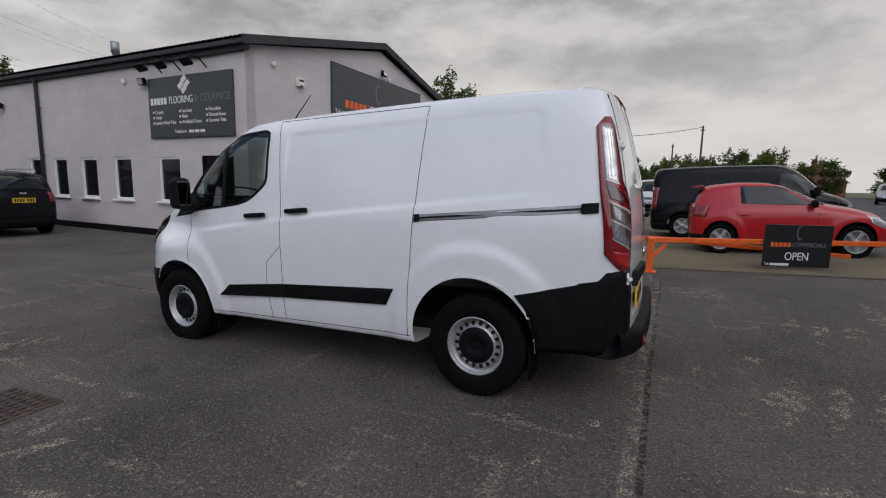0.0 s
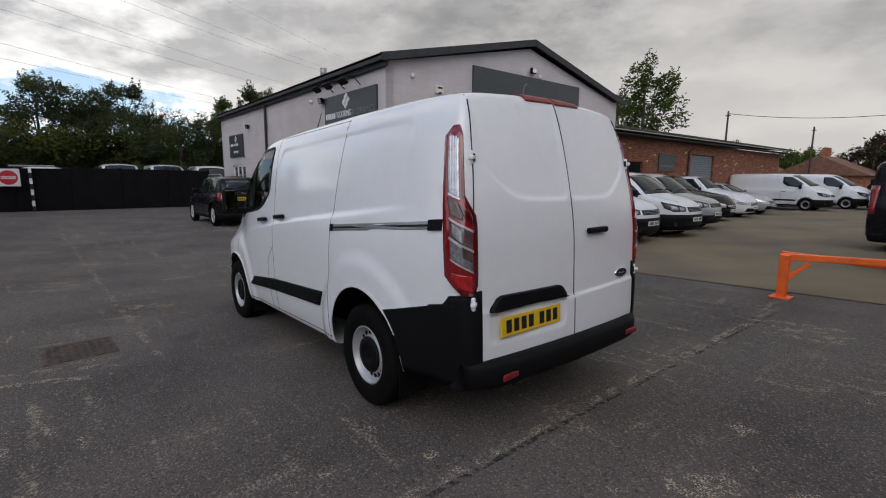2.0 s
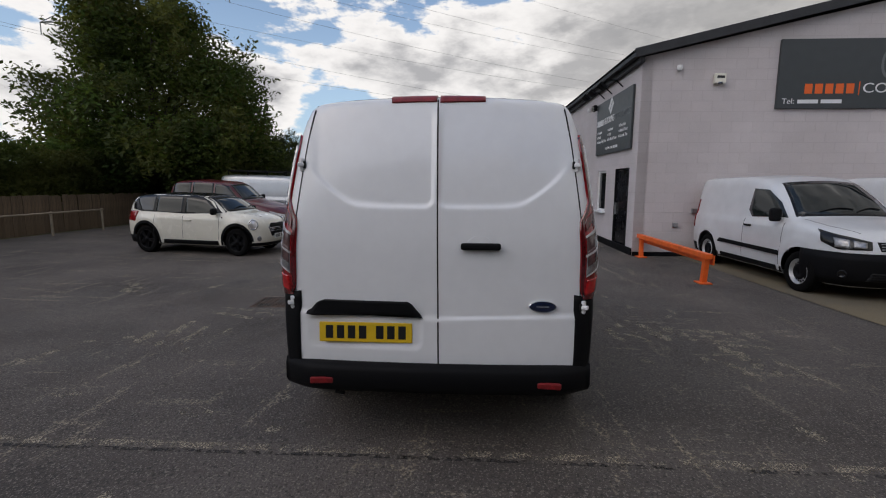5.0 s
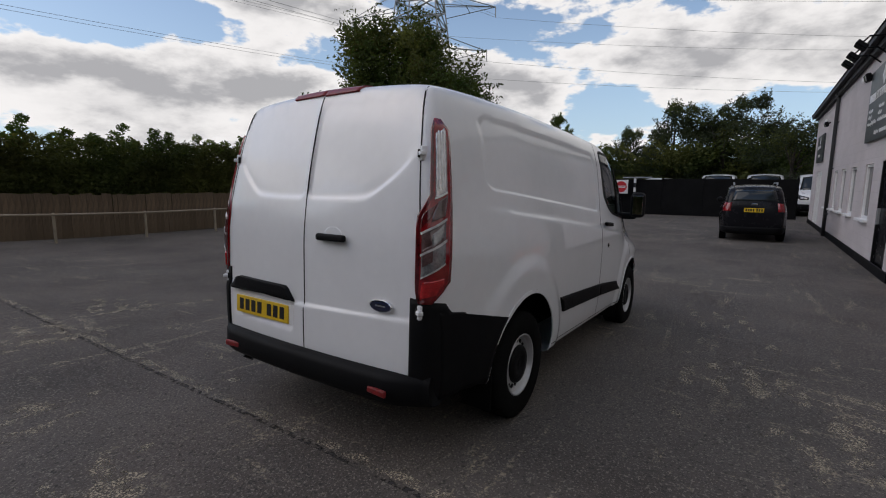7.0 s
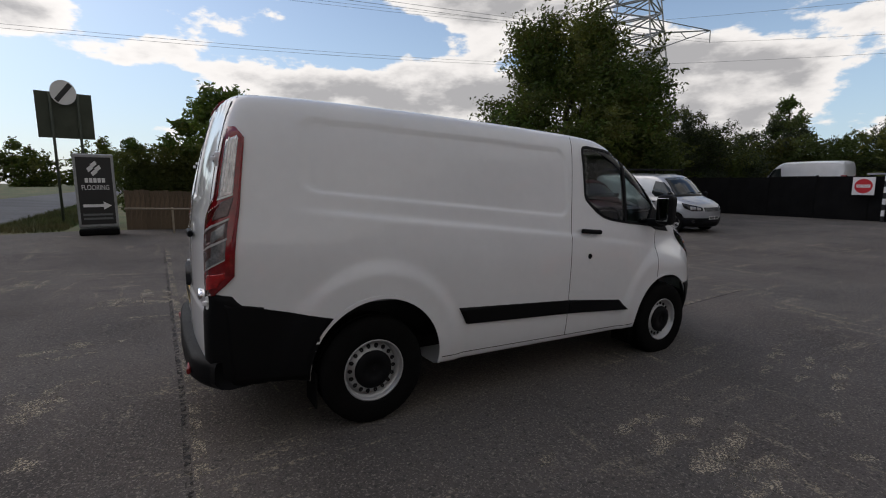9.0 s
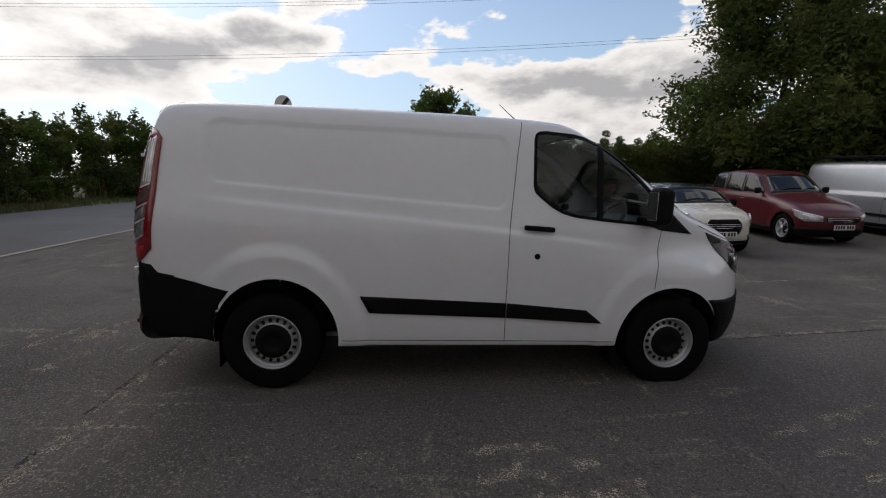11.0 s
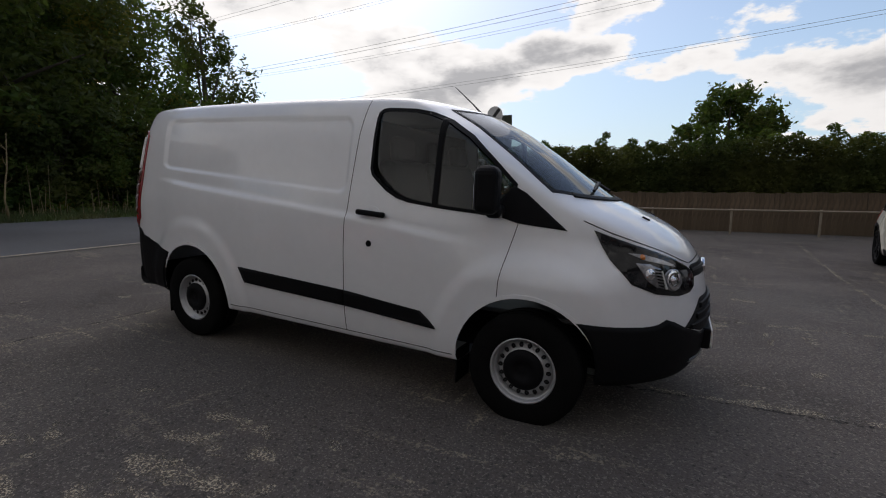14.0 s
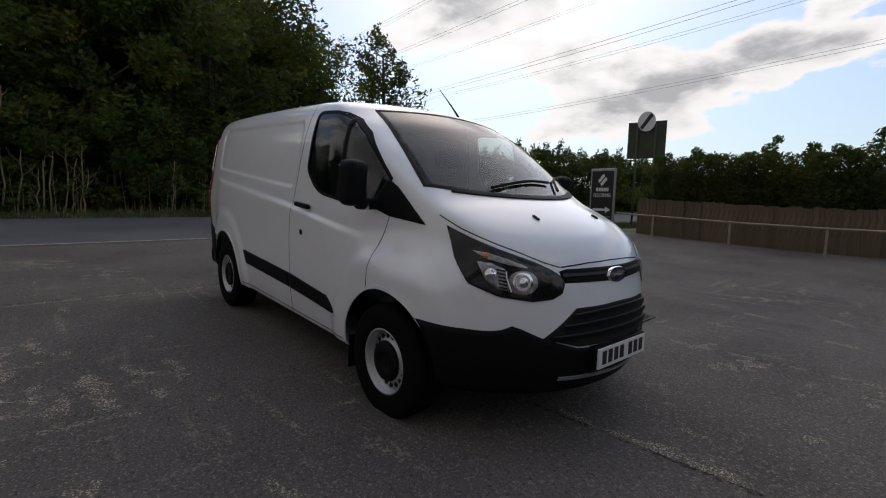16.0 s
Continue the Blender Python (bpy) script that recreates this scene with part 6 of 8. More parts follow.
for k in range(70):
    d, course = br_.uniform(0.3, by0 - by1 - 0.3), br_.randrange(14, 42)
    if 8.0 < d < 11.5 or (2.0 < d < 3.7 and course < 36):
        continue
    part("brick", pale, None, bw, place=pose(bx - 0.003, by0 - d, FLOOR + 0.075 * course + 0.037))
wall_with_holes("wall_brick", (bx + 10, by1 + 0.3, FLOOR), (-1, 0, 0), 9.7, bz - FLOOR, [], 0.3, BRICKS, "red brick end wall of low workshop units")
tagged(part("roof", block((11.0, by0 - by1 + 0.8, 0.10), (5.4, (by0 + by1) / 2, 0.05), 0.02), MOSSY, place=pose(bx - 0.55, 0, bz + 0.20, 0, -5, 0)), "low pitched mossy sheet roof over the brick units", "roof", kind="structure")
tagged(part("trim", block((0.06, by0 - by1 + 0.9, 0.12), (bx - 0.60, (by0 + by1) / 2, bz + 0.21), 0.01), PALEROOF), "pale weathered fascia along the brick units", "trim", kind="structure")
tagged(part("trim", block((0.50, by0 - by1 + 0.8, 0.05), (bx - 0.26, (by0 + by1) / 2, bz + 0.05), 0.01), ROOFM), "dark soffit under the fascia", "trim", kind="structure")
sh = tagged_at(new("shutter_1"), pose(bx + 0.12, by0 - 9.75, FLOOR), "grey roller shutter door in a brick wall", "shutter", "", "structure")
for k in range(24):
    part("slat", block((0.03, 2.9, 0.105), (0, 0, 0.07 + 0.12 * k), 0.01), SHUTTER, sh)
sg = sign_board("unit_sign", Matrix.Translation((bx - 0.06, by0 - 5.6, 2.3)) @ WEST, 1.6, 0.85, SIGNG, "small grey trade sign on a brick wall")
word_blocks(sg, -0.6, 0.6, -0.18, 0.10, 9, LETTERG)
wi = tagged_at(new("window_9"), pose(bx + 0.1, by0 - 2.8, FLOOR + 1.5), "small dark window in a brick wall", "window", "", "structure")
part("window_frame", block((0.05, 1.2, 0.9), (0.02, 0, 0.45), 0.006), PLASTIC, wi)
part("pane", block((0.02, 1.08, 0.78), (-0.01, 0, 0.45)), PANE, wi)
dp = thing("drainpipe", pose(bx - 0.06, by0 - 7.9, 0), "red-brown rainwater pipe on a brick wall", "drainpipe")
part("pipe", mesh_of("pipe", *tube([(0, 0, -0.1), (0, 0, 2.9), (-0.3, 0, 3.1)], 0.045, 8), True), RUST, dp)
# houses far off
for x, y, w, l, hh in ((16.5, -54, 7, 9, 3.6), (9.5, -58, 7, 10, 3.4), (-22, -95, 8, 10, 5.0)):
    ho = thing("house", pose(x, y, -0.1), "distant brick house with a clay tiled roof", "house", "distant houses")
    part("wall", block((w, l, hh * 0.62), (0, 0, hh * 0.31)), BRICKS, ho)
    v = [(-w / 2 - 0.3, -l / 2 - 0.3, hh * 0.60), (w / 2 + 0.3, -l / 2 - 0.3, hh * 0.60), (w / 2 + 0.3, l / 2 + 0.3, hh * 0.60), (-w / 2 - 0.3, l / 2 + 0.3, hh * 0.60), (0, -l / 2 - 0.3, hh * 1.15), (0, l / 2 + 0.3, hh * 1.15)]
    part("roof", mesh_of("roof", v, [(0, 1, 4), (2, 3, 5), (1, 2, 5, 4), (3, 0, 4, 5), (3, 2, 1, 0)]), ROOFTILE, ho)
    part("chimney", block((0.6, 0.6, 1.2), (0, l * 0.3, hh * 1.2)), BRICKS, ho)
    for dx in (-w * 0.25, w * 0.25):
        part("window", block((1.1, 0.08, 1.0), (dx, l / 2 + 0.02, hh * 0.36), 0.02), PANE, ho)
    for dy in (-l * 0.25, l * 0.25):
        part("window", block((0.08, 1.1, 1.0), (-w / 2 - 0.02, dy, hh * 0.36), 0.02), PANE, ho)

# ---------------------------------------------------------------- fences, gates, signs
fx0, fx1 = -1.9, 21.4


def fence_y(x):
    return 12.25 + 0.02 * (x - 3)


fence = tagged(new("timber_fence"), "weathered brown timber board fence with an uneven top", "fence", kind="structure")
plank = {}
rng = random.Random(8)
for k in range(4):
    bm = block((0.125, 0.022, 1.11 + 0.012 * k), (0, 0, (1.11 + 0.012 * k) / 2), 0.005)
    me = bpy.data.meshes.new("plank")
    bm.to_mesh(me)
    bm.free()
    me.materials.append(TIMBER)
    plank[k] = me
x = fx0
while x < fx1:
    y = fence_y(x)
    part("plank", plank[rng.randrange(4)], None, fence, place=pose(x, y + rng.uniform(-0.012, 0.012), gzf(x, y) - 0.03 + rng.uniform(-0.012, 0.012), rng.uniform(-1, 1), rng.uniform(-0.5, 0.5), rng.uniform(-3, 3)))
    x += 0.118
for z in (0.25, 0.85):
    part("fence_rail", mesh_of("rail", *tube([(fx0, fence_y(fx0) + 0.05, z + gzf(fx0, 12)), (fx1, fence_y(fx1) + 0.05, z + gzf(fx1, 12))], 0.04, 4)), TIMBER, fence)
# low knee rail in front
kr = tagged(new("knee_rail"), "low pale wooden rail on posts before the fence", "rail", kind="structure")
xs = [-0.85 + 1.94 * i for i in range(7)]
for x in xs:
    part("post", block((0.05, 0.05, 0.72), (0, 0, 0.33), 0.008), RAILM, kr, place=pose(x, 11.0 + 0.06 * (x - 2), gzf(x, 11)))
pts = [(x, 11.0 + 0.06 * (x - 2) - 0.045, gzf(x, 11) + 0.65) for x in [-1.9] + xs]
part("rail", mesh_of("rail", *tube(pts, 0.024, 8), True), RAILM, kr)

# black sheet fence across the end of the yard
bf = tagged(new("black_fence"), "tall black sheet fence across the end of the yard", "fence", kind="structure")
y = -3.6
bm = block((0.03, 1.9, 1.92), (0, 0.95, 0.96), 0.004)
sheet_me = bpy.data.meshes.new("fence_sheet")
bm.to_mesh(sheet_me)
bm.free()
sheet_me.materials.append(BLACKFENCE)
k = 0
while y < 13:
    xx = 24.55 + 0.02 * (k % 2)
    part("fence_sheet", sheet_me, None, bf, place=pose(xx, y, gzf(24, y) - 0.05 + 0.02 * (k % 3)))
    part("post", block((0.09, 0.09, 2.0), (0, 0, 1.0), 0.01), BLACKFENCE, bf, place=pose(xx + 0.06, y, gzf(24, y) - 0.05))
    y += 1.92
    k += 1
tf = tagged(new("timber_fence"), "pale timber fence panel beside the car park", "fence", kind="structure")
for k in range(26):
    part("plank", plank[k % 4], None, tf, place=pose(22.5 + 0.02 * k, 10.6 + 0.118 * k, gzf(22, 12), 0, 0, 85) @ Matrix.Diagonal((1, 1, 1.45, 1)))
ps = sign_board("parking_sign", Matrix.Translation((22.25, 12.4, 1.62)) @ WEST, 1.6, 0.42, LETTERW, "white customer parking sign on a timber fence", 0.03)
lettering("Customer Parking", 0.17, INK, ps, pose(0, 0, 0.003), 1.4)

# no entry board on its post
ne = thing("no_entry_post", pose(24.3, 3.5, gzf(24, 4)), "black and white post with a crossbar by the fence", "post")
for k in range(8):
    part("post_band", block((0.10, 0.10, 0.24), (0, 0, 0.12 + 0.24 * k), 0.004), LETTERW if k % 2 else INK, ne)
part("crossbar", block((0.06, 1.5, 0.07), (0, -0.1, 1.97), 0.01), GALV, ne)
nb = sign_board("no_entry_sign", Matrix.Translation((24.22, 4.2, 1.36)) @ WEST, 0.74, 0.74, LETTERW, "square white board with a red no entry disc", 0.02)
v, f = lathe([(0.30, 0.0), (0.30, 0.006), (0.001, 0.006)], 36, "z")
part("disc", mesh_of("disc", v, f), REDSIGN, nb)
strip((0.46, 0.12), LETTERW, nb, pose(0, 0, 0.008), "white_bar")
lettering("NO ENTRY", 0.10, REDSIGN, nb, pose(0, 0, 0.012), 0.42)


def limit_sign(m, label, face=LETTERW, bar=INK):
    """A grey plate seen from behind its posts, with a white disc crossed by a black bar."""
    ls = thing("speed_limit_sign", m, label, "road sign", "road signs")
    for x in (-0.34, 0.34):
        part("post", mesh_of("post", *tube([(x, 0, -0.3), (x, 0, 3.62)], 0.04, 10), True), SIGNBACK, ls)
    part("back_plate", block((1.42, 0.03, 1.24), (0, 0.06, 3.02), 0.01), SIGNBACK, ls, "dull grey-green back plate")
    v, f = lathe([(0.33, 0.0), (0.33, 0.012), (0.001, 0.012)], 36, "z")
    disc = part("disc", mesh_of("disc", v, f), face, ls, "white disc with a black diagonal bar", place=pose(0, -0.06, 3.63, 90, 0, 0))
    part("bar", block((0.13, 0.60, 0.006), (0, 0, 0.015)), bar, disc, place=pose(0, 0, 0, 0, 0, -40))
    return ls


limit_sign(pose(-3.5, 15.6, gzf(-3.6, 15.6) - 0.05, 0, 0, 10) @ Matrix.Diagonal((1, 1, 1.14, 1)), "white disc speed limit sign on a tall grey backing plate")
limit_sign(pose(-11.2, 7.9, gzf(-11.2, 7.9) - 0.1, 0, 0, 62) @ Matrix.Diagonal((0.85, 0.85, 0.84, 1)), "dark speed limit sign with a pale bar in roadside bushes", SIGNBACK, GALV)
# pavement sign by the entrance
pb = thing("pavement_sign", pose(-2.45, 10.8, gzf(-2.45, 10.8), 0, 0, 4) @ Matrix.Diagonal((0.70, 1, 1, 1)), "free-standing dark poster sign in a grey frame on a black foot", "pavement sign")
part("foot", block((1.16, 0.55, 0.16), (0, 0, 0.08), 0.05, 3), RUBBER, pb, "black rubber foot")
pf = part("frame", block((1.16, 0.07, 1.80), (0, 0, 1.08), 0.03, 3), GALV, pb, "grey metal frame")
part("poster", block((1.0, 0.01, 1.64), (0, -0.038, 1.08)), SIGNB, pf, "dark printed poster")
SOUTH = Matrix(((1, 0, 0, 0), (0, 0, -1, 0), (0, 1, 0, 0), (0, 0, 0, 1)))
face = Matrix.Translation((0, -0.046, 0)) @ SOUTH
for dx, dy in ((0, 0.10), (-0.11, 0.0), (0.11, 0.0), (0, -0.10)):
    part("logo_tile", block((0.17, 0.10, 0.006), (0, 0, 0)), LETTERW, pb, place=face @ pose(dx, 1.63 + dy, 0, 0, 0, 32))
for i in range(5):
    strip((0.095, 0.11), LETTERW, pb, face @ pose(-0.24 + 0.12 * i, 1.34, 0), "name_block")
lettering("FLOORING", 0.17, LETTERW, pb, face @ pose(0, 1.16, 0), 0.78)
arrow = [(-0.40, -0.035), (0.18, -0.035), (0.18, -0.10), (0.42, 0.0), (0.18, 0.10), (0.18, 0.035), (-0.40, 0.035)]
part("arrow", mesh_of("arrow", [(a, b, 0) for a, b in arrow], [(0, 1, 5, 6), (2, 3, 4), (1, 2, 4, 5)]), LETTERW, pb, place=face @ pose(0, 0.72, 0.002))
strip((0.85, 0.05), LETTERG, pb, face @ pose(0, 0.50, 0), "text_bar")
strip((0.85, 0.05), LETTERG, pb, face @ pose(0, 0.40, 0), "text_bar")

# orange swing gate with the open board
g0, g1 = Vector((-0.86, -4.6, 0)), Vector((-5.0, -6.6, 0))
gt = thing("swing_gate", pose(g0.x, g0.y, gzf(g0.x, g0.y)), "orange painted steel swing gate across the forecourt", "gate")
yaw = math.degrees(math.atan2(g1.y - g0.y, g1.x - g0.x))
L = (g1 - g0).length
part("post", block((0.10, 0.10, 0.56), (0, 0, 0.28), 0.008), ORANGE, gt)
part("base_plate", block((0.22, 0.22, 0.02), (0, 0, 0.012), 0.004), ORANGE, gt)
part("beam", block((L, 0.07, 0.08), (0, 0, 0), 0.008), ORANGE, gt, place=pose(0, 0, 0.53, 0, 0, yaw) @ pose(L / 2 - 0.05, 0.05, 0))
part("beam", block((L * 0.8, 0.07, 0.07), (0, 0, 0), 0.008), ORANGE, gt, place=pose(0, 0, 0.55, 0, 4.5, yaw + 4) @ pose(L * 0.4, 0.16, 0))
part("brace", block((0.30, 0.05, 0.05), (0, 0, 0), 0.006), ORANGE, gt, place=pose(0, 0, 0.36, 0, 0, yaw) @ pose(0.14, 0, 0, 0, -45, 0))
part("end_post", block((0.09, 0.09, 0.50), (0, 0, 0.25), 0.008), ORANGE, gt, place=pose(g1.x - g0.x, g1.y - g0.y, gzf(g1.x, g1.y) - gzf(g0.x, g0.y)))
ob_ = Vector((-3.0, -5.52, 0))
op = sign_board("open_sign", Matrix.Translation((ob_.x, ob_.y, gzf(ob_.x, ob_.y) + 0.40)) @ pose(0, 0, 0, 0, 0, yaw - 180 - 6) @ NORTH @ Matrix.Diagonal((0.84, 0.88, 1, 1)), 1.22, 0.78, SIGNB, "black board with an open notice hung on the gate", 0.02)
word_blocks(op, -0.50, -0.12, 0.02, 0.08, 5, LETTERO)
lettering("COMMERCIALS", 0.11, LETTERG, op, pose(0.20, 0.02, 0.003), 0.60)
lettering("OPEN", 0.21, LETTERW, op, pose(0, -0.20, 0.003), 0.42)
lettering("Tel:", 0.06, LETTERW, op, pose(-0.53, -0.345, 0.003), 0.08)
strip((0.34, 0.045), LETTERW, op, pose(-0.30, -0.348, 0.003), "number_bar")
part("crescent", mesh_of("crescent", [(a * 0.4, b * 0.4, c) for a, b, c in cv], cf), LETTERG, op, place=pose(0.02, 0.24, 0))
# the second barrier along the wall corner
bg = thing("low_barrier", pose(0, 0, 0), "low orange painted steel barrier on two feet", "barrier")
for x in (4.5, 7.35):
    part("post", block((0.10, 0.08, 0.48), (0, 0, 0.24), 0.008), ORANGE, bg, place=pose(x, -4.12, gzf(x, -4.1), 0, 6 if x > 6 else -6, 0))
    part("base_plate", block((0.24, 0.20, 0.02), (0, 0, 0.01), 0.004), ORANGE, bg, place=pose(x, -4.12, gzf(x, -4.1)))
part("beam", block((3.6, 0.10, 0.09), (0, 0, 0), 0.008), ORANGE, bg, place=pose(6.15, -4.12, gzf(6, -4) + 0.47))
part("beam", block((3.4, 0.03, 0.16), (0, 0, 0), 0.006), ORANGE, bg, place=pose(6.1, -4.22, gzf(6, -4) + 0.40))
# traffic cone lying by the vans
cn = thing("traffic_cone", pose(3.15, -7.25, gzf(3.15, -7.25) + 0.012), "small faded orange traffic cone on the concrete", "traffic cone")
v, f = lathe([(0.11, 0.0), (0.11, 0.02), (0.075, 0.025), (0.027, 0.29), (0.001, 0.30)], 20, "z")
part("cone", mesh_of("cone", v, f, True), FADED, cn)

# ---------------------------------------------------------------- poles, pylon and lines
for x, y, hh in ((12.7, -39.2, 7.1), (10.0, -52.0, 6.6), (-3.2, -42.0, 6.9), (-1.0, -60, 7.0)):
    up = thing("utility_pole", pose(x, y, -0.2), "wooden utility pole with a short crossarm", "utility pole", "utility poles")
    part("pole", mesh_of("pole", *tube([(0, 0, 0), (0, 0, hh)], 0.10, 8, [1.0, 0.7]), True), BARK, up)
    part("crossarm", block((0.36, 0.08, 0.08), (0, 0, hh - 0.35), 0.01), BARK, up)


def sagging(a, b, sag, n=24):
    return [tuple(Vector(a).lerp(Vector(b), t) - Vector((0, 0, 4 * sag * t * (1 - t)))) for t in np.linspace(0, 1, n)]


pc = thing("overhead_cable", pose(0, 0, 0), "thin dark telephone cable between poles", "cable")
part("cable", mesh_of("cable", *tube(sagging((-3.2, -42, 6.6), (12.7, -39.2, 6.7), 0.8), 0.02, 4)), INK, pc)
P1 = Vector((71.2, 53.0, 0.0))
tw = thing("pylon", pose(P1.x, P1.y, 0, 0, 0, 20), "grey steel lattice electricity pylon", "pylon")


def half_width(z):
    return np.interp(z, [0, 16, 35, 50], [7.6, 5.8, 3.6, 2.0])


members = []
levels = [0, 7, 13, 18, 22, 25, 28, 31, 34, 38, 42, 46, 50]
for z0, z1 in zip(levels, levels[1:]):
    w0, w1 = half_width(z0), half_width(z1)
    cs0 = [(w0, w0), (-w0, w0), (-w0, -w0), (w0, -w0)]
    cs1 = [(w1, w1), (-w1, w1), (-w1, -w1), (w1, -w1)]
    for k in range(4):
        a, b, c, d = cs0[k], cs0[(k + 1) % 4], cs1[k], cs1[(k + 1) % 4]
        members += [[(*a, z0), (*c, z1)], [(*a, z0), (*d, z1)], [(*b, z0), (*c, z1)], [(*c, z1), (*d, z1)]]
part("tower", mesh_of("tower", *bars(members, 0.13, 4)), GALV, tw)
arms = [(25.5, 12.5), (33.0, 14.0), (41.0, 11.0)]
for z, r in arms:
    mm = []
    for s in (-1, 1):
        w = half_width(z)
        for o in (-w, w):
            mm += [[(o, s * w, z), (0, s * r, z)], [(o, s * w, z + 2.2), (0, s * r, z)]]
        mm += [[(-w * 0.5, s * (w + r) / 2, z), (w * 0.5, s * (w + r) / 2, z)], [(0, s * r, z), (0, s * r, z - 1.8)]]
    for pts in mm:
        part("crossarm_bar", mesh_of("crossarm_bar", *tube(pts, 0.08, 4)), GALV, tw)
turn = pose(0, 0, 0, 0, 0, 20)
pl = thing("power_lines", pose(0, 0, 0), "thin grey high voltage lines across the sky", "power lines")
for z, r in arms:
    for s in (-1, 1):
        a = P1 + turn @ Vector((0, s * r, 0)) + Vector((0, 0, z - 1.8))
        b = Vector((-210, 66 + s * r, z + 1))
        c = Vector((185, -150 + s * r * 0.5, z - 1))
        for off in (0.0, 0.45):
            o = Vector((0, 0, off))
            part("line", mesh_of("line", *tube(sagging(a + o, b + o, 7.0, 40), 0.021, 4)), GALV, pl)
        part("line", mesh_of("line", *tube(sagging(a, c, 6.0, 30), 0.022, 4)), GALV, pl)
top = P1 + Vector((0, 0, 50))
part("line", mesh_of("line", *tube(sagging(top, (-210, 66, 43), 6, 40), 0.02, 4)), GALV, pl)
part("line", mesh_of("line", *tube(sagging(top, (185, -150, 41), 5, 30), 0.02, 4)), GALV, pl)

